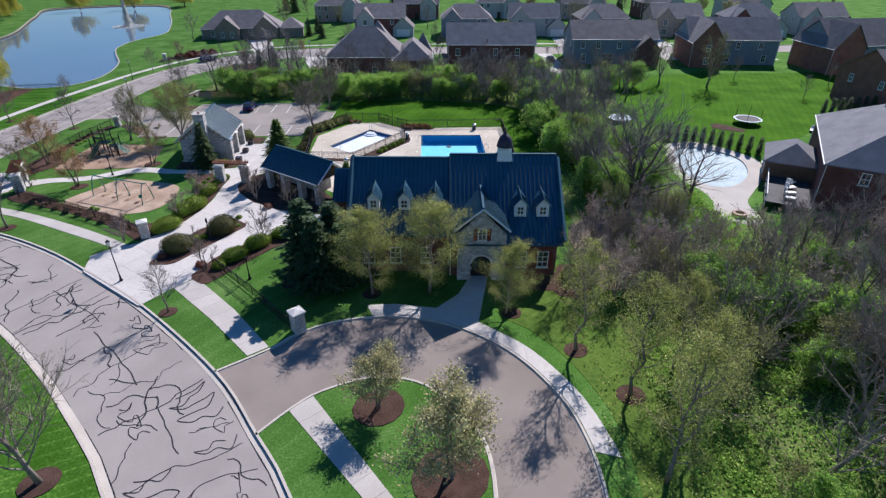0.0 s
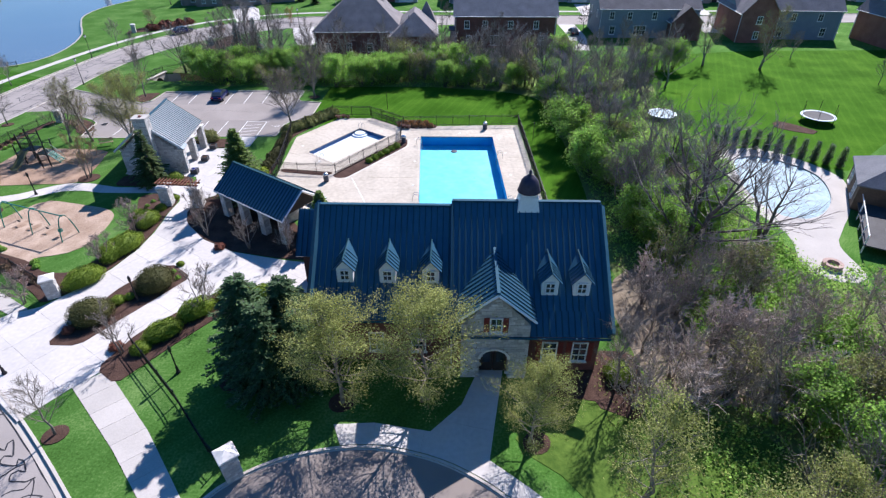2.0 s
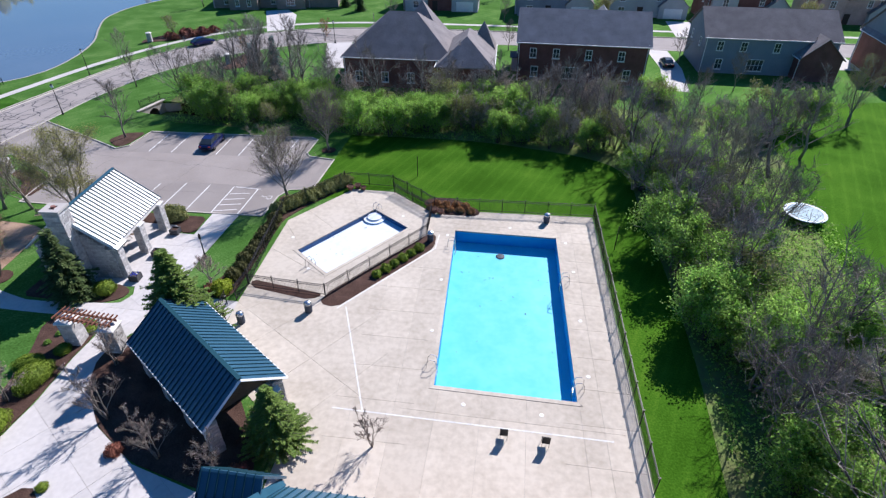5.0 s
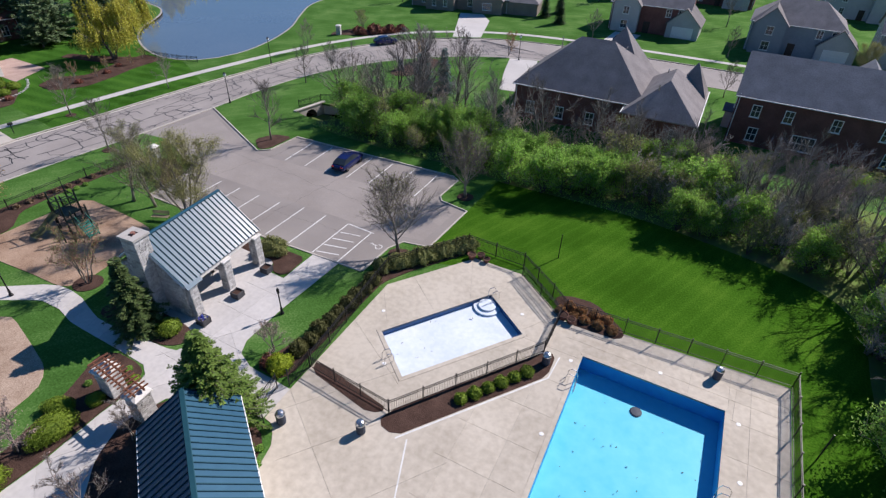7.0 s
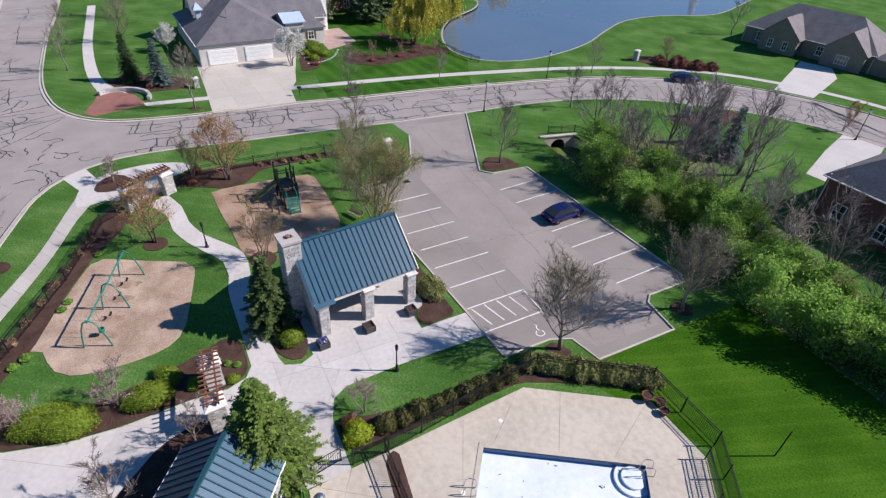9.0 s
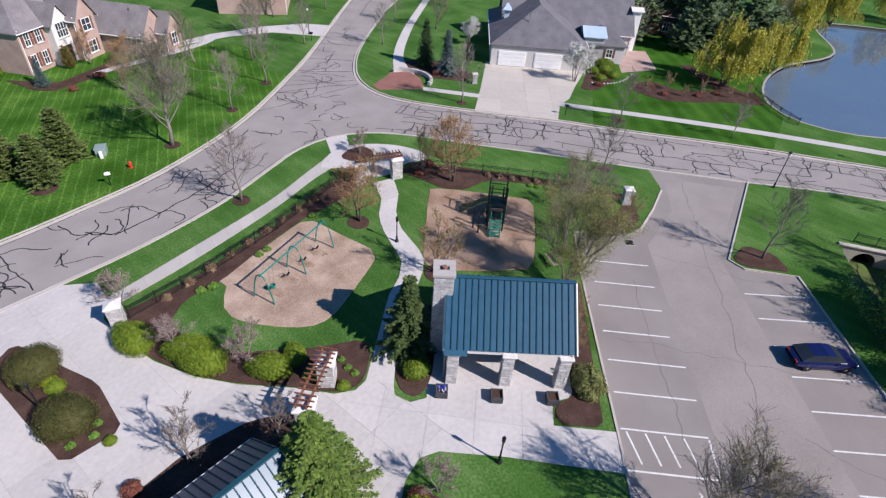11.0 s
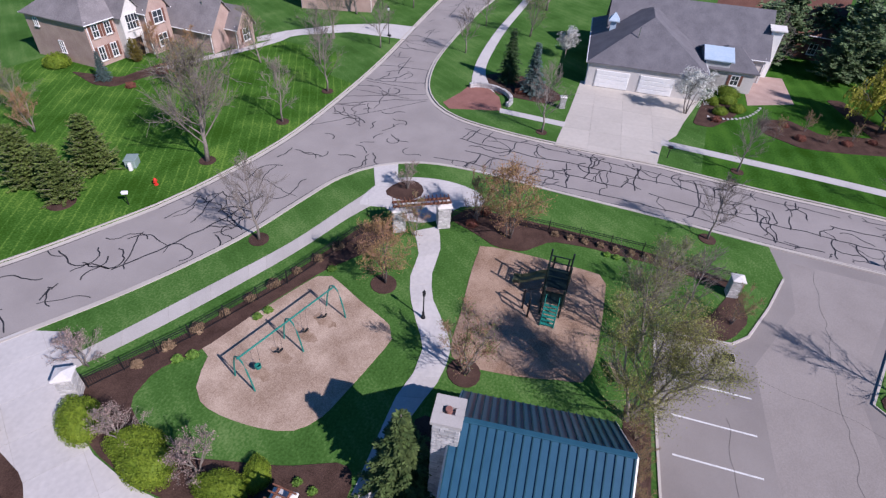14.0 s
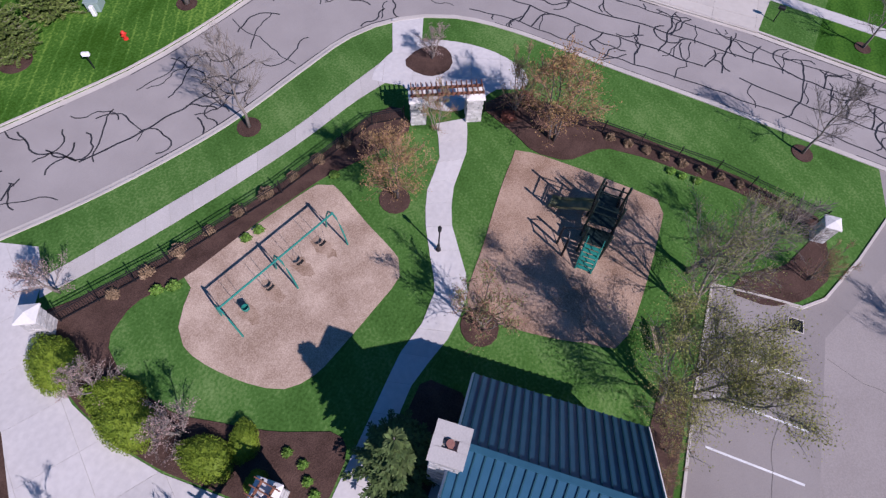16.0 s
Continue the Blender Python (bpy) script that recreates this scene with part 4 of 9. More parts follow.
# kerbs: a raised lip and a gutter pan
def kerb(line, side, label, top=0.06, lip=0.18, pan=0.42, low=-0.10):
    g = Geo()
    o = offset_line(line, side * lip)
    p = offset_line(line, -side * pan)
    for i in range(len(line) - 1):
        a, b = line[i], line[i + 1]
        quads = [[(*o[i], top), (*o[i + 1], top), (*b, top), (*a, top)],
                 [(*a, top), (*b, top), (*b, low + 0.025), (*a, low + 0.025)],
                 [(*a, low + 0.025), (*b, low + 0.025), (*p[i + 1], low), (*p[i], low)],
                 [(*o[i], -0.1), (*o[i + 1], -0.1), (*o[i + 1], top), (*o[i], top)]]
        for q in quads:
            g.face(q if side < 0 else q[::-1])
    return part("kerb", g, KERB, None, label, kind="structure")


kerb(NEAR, -1, "pale concrete kerb and gutter on the park side")
kerb(NEAR2, -1, "pale concrete kerb and gutter by the hedgerow")
kerb(FAR_POND, 1, "pale concrete kerb and gutter by the pond")
kerb(FAR_WEST, 1, "pale concrete kerb and gutter on the lawn side")
kerb(CORNER, 1, "pale concrete kerb round the street corner")
kerb(LOOP_OUT, 1, "concrete kerb outside the loop drive", pan=0.1, low=-0.05)
kerb(LOOP_IN, -1, "concrete kerb round the drive island", pan=0.1, low=-0.05)
kerb(LOT_W[1:], -1, "concrete kerb of the parking lot", top=0.07, lip=0.15, pan=0.03, low=-0.045)
kerb(LOT_E, -1, "concrete kerb of the parking lot by the lawn", top=0.07, lip=0.15, pan=0.03, low=-0.045)


# crack sealer on the streets
def ribbon(g, pts, w, z):
    P = [Vector((*p, 0)) for p in pts]
    L, R = [], []
    for i, p in enumerate(P):
        d = P[min(i + 1, len(P) - 1)] - P[max(i - 1, 0)]
        d = Vector((-d.y, d.x, 0))
        if d.length:
            d.normalize()
        L.append((p.x + d.x * w / 2, p.y + d.y * w / 2, z))
        R.append((p.x - d.x * w / 2, p.y - d.y * w / 2, z))
    n = len(P)
    g.add(L + R, [(n + i, n + i + 1, i + 1, i) for i in range(n - 1)])


def sealed(a, b, rng, g, cross, along, squiggle, block=False, wide=1.5):
    """Wandering sealed cracks between two kerb lines."""
    n = 400
    A, B = resample(a, n), resample(b, n)
    length = float(np.hypot(*np.diff((A + B) / 2, axis=0).T).sum())
    B = np.array([B[np.argmin(np.hypot(*(B - q).T))] for q in A])
    def at(s, v):
        i = min(max(s / length * (n - 1), 0), n - 1.001)
        k, f = int(i), i - int(i)
        p = (A[k] * (1 - f) + A[k + 1] * f) * (1 - v) + (B[k] * (1 - f) + B[k + 1] * f) * v
        return (float(p[0]), float(p[1]))
    rails = [0.03, *along, 0.97]
    s = 1.0
    while s < length - 1:
        v0, v1 = (0.05, 0.95) if rng.random() < 0.45 else sorted((rng.uniform(0.04, 0.9), rng.uniform(0.1, 0.96)))
        if block:
            k = rng.randrange(len(rails) - 1)
            v0, v1 = rails[k], rails[min(k + rng.choice((1, 1, 2)), len(rails) - 1)]
        steps = max(3, int((v1 - v0) * 16))
        off, pts = 0.0, []
        for i in range(steps + 1):
            off = off * 0.9 + rng.uniform(-0.2, 0.2) + (rng.choice((-0.5, 0.5)) if rng.random() < 0.12 else 0)
            pts.append(at(s + off, v0 + (v1 - v0) * i / steps))
        ribbon(g, smooth_line(pts, 0.25), wide * rng.uniform(0.05, 0.095), -0.113)
        if rng.random() < 0.5:
            q = pts[len(pts) // 2]
            ang, br = rng.uniform(0, 6.28), [q]
            for i in range(rng.randint(3, 7)):
                ang += rng.uniform(-0.8, 0.8)
                br.append((br[-1][0] + 0.45 * math.cos(ang), br[-1][1] + 0.45 * math.sin(ang)))
            ribbon(g, smooth_line(br, 0.25), rng.uniform(0.07, 0.13), -0.112)
        s += rng.uniform(0.6, 1.6) * cross
    for v in along:
        s = rng.uniform(0, 4)
        while s < length - 3:
            run = rng.uniform(14, 40) if block else rng.uniform(4, 16)
            pts, w = [], 0
            for i in range(int(run / 0.8)):
                w += rng.uniform(-0.018, 0.018) - w * 0.15
                if s + i * 0.8 < length:
                    pts.append(at(s + i * 0.8, v + w))
            if len(pts) > 2:
                ribbon(g, smooth_line(pts, 0.3), wide * rng.uniform(0.06, 0.1), -0.111)
            s += run + rng.uniform(0.5, 6)
    for _ in range(squiggle):
        s0, v0, ang = rng.uniform(1, length - 1), rng.uniform(0.12, 0.85), rng.uniform(0, 6.28)
        q, turn = at(s0, v0), rng.choice((-1, 1)) * rng.uniform(0.15, 0.5)
        pts = [q]
        for i in range(rng.randint(6, 14)):
            ang += turn + rng.uniform(-0.25, 0.25)
            if rng.random() < 0.4:
                turn = -turn
            pts.append((pts[-1][0] + 0.4 * math.cos(ang), pts[-1][1] + 0.4 * math.sin(ang)))
        ribbon(g, smooth_line(pts, 0.25), wide * rng.uniform(0.055, 0.095), -0.110)


def hairpins(a, b, rng, g):
    """Long looped squiggles of sealer lying across the street."""
    A, B = resample(a, 200), resample(b, 200)
    B = np.array([B[np.argmin(np.hypot(*(B - q).T))] for q in A])
    i = 2.0
    while i < 192:
        side = rng.random() < 0.5
        v0, v1 = sorted((rng.uniform(0.08, 0.46), rng.uniform(0.08, 0.46)))
        if v1 - v0 > 0.06:
            if side:
                v0, v1 = 1 - v1, 1 - v0
            legs = rng.choice((1, 2, 2, 3, 4))
            pts = []
            for k in range(legs + 1):
                f = [v0, v1] if k % 2 == 0 else [v1, v0]
                for v in np.linspace(f[0], f[1], 5)[:-1]:
                    j = min(198, i + 1.9 * k + rng.uniform(-0.9, 0.9))
                    c = A[int(j)] * (1 - v) + B[int(j)] * v
                    pts.append((float(c[0]) + rng.uniform(-0.1, 0.1), float(c[1]) + rng.uniform(-0.1, 0.1)))
            ribbon(g, smooth_line(pts, 0.22), rng.uniform(0.06, 0.1), -0.1085)
        i += rng.uniform(2.2, 5.0)


road_ob = next(o for o in scene.objects if o.name == "road")
rng = random.Random(7)
g = Geo()
near_part = [p for p in NEAR if p[1] < 56.5]
far_part = [p for p in FAR_WEST if p[0] > -66]
sealed(offset_line([p for p in near_part if p[1] < 40], 0.5), offset_line([p for p in far_part if p[1] < 36], -0.5), rng, g, 3.2, (0.5,), 26, False, 1.2)
hairpins([p for p in near_part if p[1] < 41], [p for p in far_part if p[1] < 37], rng, g)
sealed(offset_line([p for p in near_part if p[1] > 38], 0.5), offset_line([p for p in far_part if p[1] > 33], -0.5), rng, g, 4.6, (0.36,), 44, wide=1.4)
part("crack_sealer", g, TAR, road_ob, "black wandering crack sealer lines", kind="stuff")
g = Geo()
np_line = [p for p in NEAR if p[1] > 62 and p[0] < -60] + NEAR2[:26]
fp_line = [p for p in CORNER if p[1] > 62] + FAR_POND[:26]
sealed(offset_line(np_line, 0.5), offset_line(fp_line, -0.5), rng, g, 0.62, (0.1, 0.37, 0.64, 0.9), 34, True)
part("crack_sealer", g, TAR, road_ob, "black crazed crack sealer lines", kind="stuff")
g = Geo()
sealed(offset_line([p for p in FAR_WEST if p[0] < -66][:30], 0.5), [p for p in CORNER[::-1] if p[0] < -82][:42], rng, g, 3.0, (0.5,), 14)
part("crack_sealer", g, TAR, road_ob, "black crack sealer lines on the side street", kind="stuff")


g = Geo()
for _ in range(30):
    p, ang, turn = (rng.uniform(-80, -64), rng.uniform(48.5, 61)), rng.uniform(0, 6.28), rng.uniform(0.3, 0.6)
    if p[0] < -77 and p[1] > 57:
        continue
    pts = [p]
    for i in range(rng.randint(4, 9)):
        turn = -turn if rng.random() < 0.3 else turn
        ang += turn
        pts.append((pts[-1][0] + 0.4 * math.cos(ang), pts[-1][1] + 0.4 * math.sin(ang)))
    ribbon(g, smooth_line(pts, 0.25), rng.uniform(0.08, 0.13), -0.109)
for x in (-81.5, -84.6):
    ribbon(g, smooth_line([(x + rng.uniform(-0.15, 0.15), y) for y in range(49, 57)], 0.4), 0.1, -0.111)
for line, d in ((NEAR, 0.45), (FAR_WEST, -0.45), (FAR_POND, -0.45), (NEAR2, 0.45), (CORNER, -0.45)):
    q = [p for p in offset_line(line, d) if -140 < p[0] < 0 and p[1] < 160 and p[1] > 0]
    k = 0
    while k < len(q) - 6:
        run = rng.randint(4, 14)
        ribbon(g, [(x + rng.uniform(-0.04, 0.04), y + rng.uniform(-0.04, 0.04)) for x, y in q[k:k + run]], rng.uniform(0.07, 0.12), -0.112)
        k += run + rng.randint(0, 5)
part("crack_sealer", g, TAR, road_ob, "black sealer squiggles at the junction and along the gutters", kind="stuff")


g = Geo()
for a, b in (((-63, 99), (-27, 96.5)), ((-49, 93), (-46, 104)), ((-38, 88), (-36, 105)), ((-45, 90.5), (-26, 91.5)), ((-31, 99), (-27, 105))):
    n = max(4, int(math.dist(a, b) / 0.9))
    ribbon(g, smooth_line([(a[0] + (b[0] - a[0]) * i / n + rng.uniform(-0.22, 0.22), a[1] + (b[1] - a[1]) * i / n + rng.uniform(-0.22, 0.22)) for i in range(n + 1)], 0.3), 0.028, -0.043)
part("crack", g, mat("dark hairline crack", (0.12, 0.11, 0.10), (0.17, 0.155, 0.145), 9.0, 1.0, 0.95, 0.0), next(o for o in scene.objects if o.name == "parking_lot"), "thin wandering cracks in the lot", kind="stuff")


# painted stall lines
lot_ob = next(o for o in scene.objects if o.name == "parking_lot")
def stripe_line(a, b, w=0.12):
    g = Geo()
    ribbon(g, [a, b], w, -0.044)
    part("stall_line", g, LINE, lot_ob, "white painted stall line")
for i in range(8):
    stripe_line((-27.1 - 2.86 * i, 87.25), (-27.2 - 2.86 * i, 92.3 + (0.5 if i < 4 else 0)))
stripe_line((-26.9, 92.7), (-29.9, 92.8))
for i in range(4):
    stripe_line((-27.6 - 0.05 * i, 88.2 + 1.15 * i), (-29.8, 87.4 + 1.2 * i + 0.2))
for i in range(7):
    stripe_line((-27.35 - 2.92 * i, 100.75 - 0.14 * i), (-27.6 - 2.95 * i, 106.2 - 0.12 * i))
g = Geo()
ribbon(g, smooth_line([(-25.55, 91.0), (-25.25, 90.75), (-24.95, 91.0), (-25.05, 91.4), (-25.45, 91.4)], 0.08), 0.09, -0.043)
ribbon(g, [(-25.5, 91.2), (-25.85, 91.15), (-26.05, 91.35), (-26.2, 91.2)], 0.1, -0.042)
part("stall_symbol", g, LINE, lot_ob, "worn white accessible bay symbol")
g = Geo()
g.box((-50.45, 91.2, -0.04), (0.9, 0.9, 0.03), 4, 0)
g.box((-50.45, 91.2, -0.022), (0.76, 0.8, 0.01), 4, 1)
for i in range(7):
    g.box((-50.45, 90.85 + 0.115 * i, -0.018), (0.75, 0.05, 0.02), 4, 1)
part("drain_grate", g, [KERB, IRON], lot_ob, "square iron drain grate in a concrete collar")
g = Geo()
ribbon(g, [(-11.8, 74.9), (-7.8, 65.1)], 0.1, 0.036)
ribbon(g, [(-9.8, 65.0), (8.5, 65.0)], 0.1, 0.037)
ribbon(g, [(-12.5, 74.6), (-5.85, 84.2), (-5.8, 86.5)], 0.12, 0.0375)
part("deck_drain", g, LINE, next(o for o in scene.objects if o.name == "pool_deck"), "narrow white drain channel in the deck")


# ---- buildings ----
def ridge_roof(w, d, z, rise, over=0.35, thick=0.14, hip=0.0):
    """A gable (hip 0) or hip roof over a w x d block, ridge along x, as a closed shell."""
    g = Geo()
    a, b = w / 2 + over, d / 2 + over
    drop = rise * over / (d / 2)
    r = w / 2 + over if not hip else max(w / 2 - hip, 0.05)
    for dz in (0, -thick):
        g.v += [(-a, -b, z - drop + dz), (a, -b, z - drop + dz), (a, b, z - drop + dz), (-a, b, z - drop + dz), (-r, 0, z + rise + dz), (r, 0, z + rise + dz)]
    top = [(0, 1, 5, 4), (2, 3, 4, 5), (1, 2, 5), (3, 0, 4)] if hip else [(0, 1, 5, 4), (2, 3, 4, 5)]
    g.f += top + [tuple(q + 6 for q in reversed(f)) for f in top]
    rim = [(0, 1), (1, 2), (2, 3), (3, 0)] if hip else [(0, 1), (1, 5), (5, 2), (2, 3), (3, 4), (4, 0)]
    g.f += [(q, p, p + 6, q + 6) for p, q in rim]
    g.k = [0] * len(g.f)
    return g


def block_walls(w, d, h, rise=0.0, lip=0.0):
    """The body of a block, with its gable ends when rise is given."""
    g = Geo()
    a, b = w / 2, d / 2
    if rise:
        for x, s in ((-a, 1), (a, -1)):
            f = [(x, -b, 0), (x, b, 0), (x, b, h), (x, 0, h + rise - 0.16), (x, -b, h)]
            g.face(f[::-1] if s > 0 else f)
    else:
        g.face([(-a, b, 0), (-a, -b, 0), (-a, -b, h), (-a, b, h)])
        g.face([(a, -b, 0), (a, b, 0), (a, b, h), (a, -b, h)])
    g.face([(-a, -b, 0), (a, -b, 0), (a, -b, h), (-a, -b, h)])
    g.face([(a, b, 0), (-a, b, 0), (-a, b, h), (a, b, h)])
    g.face([(-a, -b, h), (a, -b, h), (a, b, h), (-a, b, h)])
    return g


FACES = {"S": (0, -1, 0), "N": (0, 1, 180), "E": (1, 0, 90), "W": (-1, 0, -90)}


def window(parent, m, w, h, bars=(1, 1), frame_mat=None, sill=True, shutters=None, name="window"):
    """A framed window facing -y at pose m, its pane set back: frame and glazing bars are one lattice."""
    t = 0.09
    def cuts(size, count):
        out = [-size / 2 - t / 2, -size / 2 + t / 2]
        for i in range(count):
            c = -size / 2 + size * (i + 1) / (count + 1)
            out += [c - 0.025, c + 0.025]
        return out + [size / 2 - t / 2, size / 2 + t / 2]
    xs, zs = cuts(w, bars[0]), cuts(h, bars[1])
    g = Geo()
    g.v = [(x, y, z) for y in (-0.09, 0.0) for z in zs for x in xs]
    nx, nz = len(xs), len(zs)
    solid = {(i, k) for i in range(nx - 1) for k in range(nz - 1) if i % 2 == 0 or k % 2 == 0}
    for i, k in solid:
        a = k * nx + i
        g.f.append((a, a + 1, a + nx + 1, a + nx))
        for di, dk, p, q in ((0, -1, a, a + 1), (1, 0, a + 1, a + nx + 1), (0, 1, a + nx + 1, a + nx), (-1, 0, a + nx, a)):
            if (i + di, k + dk) not in solid:
                g.f.append((q, p, p + nx * nz, q + nx * nz))
    g.k = [0] * len(g.f)
    ob = part(name, g, frame_mat or WHITE, parent, "white framed window", at=m)
    g = Geo()
    g.box((0, -0.012, 0), (w, 0.02, h))
    part("pane", g, GLASS, ob, "dark reflecting glass")
    if sill:
        g = Geo()
        g.box((0, -0.08, -h / 2 - 0.09), (w + 0.25, 0.2, 0.07), chamfer=0.015)
        part("sill", g, CAPSTONE, ob)
    if shutters:
        for x in (-1, 1):
            g = Geo()
            g.box((x * (w / 2 + 0.26), -0.04, 0), (0.36, 0.06, h + 0.1), chamfer=0.015)
            for i in range(7):
                g.box((x * (w / 2 + 0.26), -0.08, -h / 2 + h * (i + 0.5) / 7), (0.27, 0.03, 0.06))
            part("shutter", g, shutters, ob, "louvred shutter")
    return ob


def house(x, y, rz, blocks, label, wall_label="", group="houses round the park"):
    """A house of one or more blocks; each: (dx, dy, turn, w, d, h, rise, hip, wall material, roof material, openings)."""
    t = thing("house", x, y, 0, rz, label, "house", group)
    for dx, dy, turn, w, d, h, rise, hip, wm, rm, openings in blocks:
        m = pose(dx, dy, 0, 0, 0, turn)
        wall = part("wall", block_walls(w, d, h, 0 if hip else rise), wm, t, wall_label, at=m)
        roof = part("roof", ridge_roof(w, d, h, rise, hip=hip), rm, t, at=m)
        if w > 8:
            for sx in (-0.3, 0.22):
                g = Geo()
                g.tube([(sx * w, 0.12 * d, h), (sx * w, 0.12 * d, h + rise * 0.76 + 0.45)], 0.07, 6)
                part("vent_pipe", g, CHROME, roof)
            for sy in (-1, 1):
                g = Geo()
                g.box((0, sy * (d / 2 + 0.42), h - rise * 0.35 / (d / 2) - 0.06), (w + 0.7, 0.13, 0.12), chamfer=0.02)
                part("gutter", g, WHITE, wall)
                for sx in (-1, 1):
                    g = Geo()
                    g.box((sx * (w / 2 - 0.2), sy * (d / 2 + 0.06), h / 2), (0.09, 0.09, h))
                    part("downpipe", g, WHITE, wall)
        for face, us, z, ww, wh, kind in openings:
            fx, fy, fr = FACES[face]
            off, span = (d / 2 if fy else w / 2), (w if fy else d)
            for u in us:
                lx, ly = (u * span, fy * off) if fy else (fx * off, u * span)
                q = m @ pose(lx + fx * 0.01, ly + fy * 0.01, z, 0, 0, fr)
                if kind == "window":
                    window(t, q, ww, wh)
                elif kind == "wide":
                    window(t, q, ww, wh, (3, 1))
                elif kind == "shutter":
                    window(t, q, ww, wh, shutters=BARBERRY_PAINT)
                elif kind == "garage":
                    g = Geo()
                    g.box((0, -0.03, 0), (ww, 0.08, wh), chamfer=0.02)
                    for i in range(4):
                        g.box((0, -0.085, -wh / 2 + wh * (i + 0.5) / 4), (ww - 0.2, 0.04, wh / 4 - 0.08), chamfer=0.015)
                    part("garage_door", g, WHITE, t, "white panelled garage door", at=q)
                elif kind == "door":
                    g = Geo()
                    g.box((0, -0.04, 0), (ww, 0.1, wh), chamfer=0.02)
                    g.box((0.32 * ww, -0.12, 0), (0.05, 0.06, 0.14), slot=1)
                    part("door", g, [DOORDARK, CHROME], t, "dark front door", at=q)
                elif kind == "chimney":
                    g = Geo()
                    g.box((0, -0.45, 0), (ww, 0.9, wh), chamfer=0.03)
                    g.box((0, -0.45, wh / 2), (ww + 0.2, 1.1, 0.18), chamfer=0.03)
                    for sx in (-0.3, 0.3):
                        g.tube([(sx, -0.45, wh / 2), (sx, -0.45, wh / 2 + 0.45)], 0.13, 8)
                    part("chimney", g, wm, t, at=q)
    return t


TAUPE = mat("taupe shingle siding", (0.20, 0.165, 0.14), (0.27, 0.23, 0.20), 5.0, 0.8, 0.85, 0.08)
PALEWALL = mat("pale warm grey render", (0.50, 0.48, 0.46), (0.60, 0.58, 0.56), 5.0, 0.8, 0.85, 0.06)
BARBERRY_PAINT = mat("brown shutter paint", (0.16, 0.07, 0.05), (0.21, 0.10, 0.075), 6.0, 0.8, 0.6, 0.03)


def seam_lines(poly, along, spacing, parent, up=None, width=0.06, height=0.06):
    """Raised seams up a roof plane, each a piece of its own."""
    P = [Vector(p) for p in poly]
    e = Vector(along).normalized()
    nrm = Vector((0, 0, 0))
    for i in range(len(P)):
        nrm += P[i].cross(P[(i + 1) % len(P)])
    nrm.normalize()
    if nrm.z < 0:
        nrm = -nrm
    v = nrm.cross(e)
    o = P[0]
    U = [((p - o).dot(e), (p - o).dot(v)) for p in P]
    u, u1 = min(a for a, _ in U) + 0.03, max(a for a, _ in U)
    cache = {}
    while u < u1:
        hits = []
        for (a0, b0), (a1, b1) in zip(U, U[1:] + U[:1]):
            if (a0 > u) != (a1 > u):
                hits.append(b0 + (b1 - b0) * (u - a0) / (a1 - a0))
        if len(hits) >= 2 and max(hits) - min(hits) > 0.15:
            lo, hi = min(hits), max(hits)
            k = round(hi - lo, 2)
            if k not in cache:
                g = Geo()
                g.box((0, k / 2, height / 2), (width, k, height))
                cache[k] = g.mesh("seam", SEAM)
            m = Matrix((e, v, nrm)).transposed().to_4x4()
            m.translation = o + e * u + v * lo
            part("seam", cache[k], SEAM, parent, at=m)
        u += spacing


def slope(name, poly, thick, parent, material=None, seams=0.0, along=(1, 0, 0), label=""):
    """A roof plane as a slab under poly, with seams."""
    P = [Vector(p) for p in poly]
    nrm = (P[1] - P[0]).cross(P[2] - P[0]).normalized()
    if nrm.z < 0:
        P.reverse()
        nrm = -nrm
    g = Geo()
    n = len(P)
    g.add(P + [p - nrm * thick for p in P], [tuple(range(n)), tuple(reversed(range(n, 2 * n)))] + [(i, n + i, n + (i + 1) % n, (i + 1) % n) for i in range(n)])
    ob = part(name, g, material or ROOFTEAL, parent, label)
    if seams:
        seam_lines(P, along, seams, ob)
    return ob


def stonework(w, d, h, seed, z0=0.0, row=0.19, top_line=None, faces="SNEW"):
    """Coursed stone blocks round a core, each a loose piece of uneven depth. top_line(u): the wall's height along a gable."""
    rng = random.Random(seed)
    g = Geo()
    if top_line is None:
        g.box((0, 0, z0 + h / 2), (w - 0.06, d - 0.06, h), slot=1)
    z = z0
    while z < z0 + h - 0.05:
        rh = min(row * rng.uniform(0.75, 1.35), z0 + h - z)
        for f in faces:
            fx, fy, _ = FACES[f]
            span = w if fy else d
            u = -span / 2
            while u < span / 2 - 0.02:
                bw = min(rng.uniform(0.22, 0.55), span / 2 - u)
                if span / 2 - u - bw < 0.12:
                    bw = span / 2 - u
                if top_line is None or z + rh < top_line(u + bw / 2):
                    out = rng.uniform(-0.01, 0.03)
                    c = u + bw / 2
                    p = (c, fy * (d / 2 - 0.03 + out), z + rh / 2) if fy else (fx * (w / 2 - 0.03 + out), c, z + rh / 2)
                    s = (bw - 0.02, 0.08, rh - 0.02) if fy else (0.08, bw - 0.02, rh - 0.02)
                    g.box(p, s)
                u += bw
        z += rh
    return g


# -- clubhouse --
CX, CY = 0.9, 52.5
club = thing("clubhouse", CX, CY, 0, 0, "stone and brick clubhouse with a dark teal standing seam roof", "clubhouse")


def L(x, y, z):
    return (x - CX, y - CY, z)


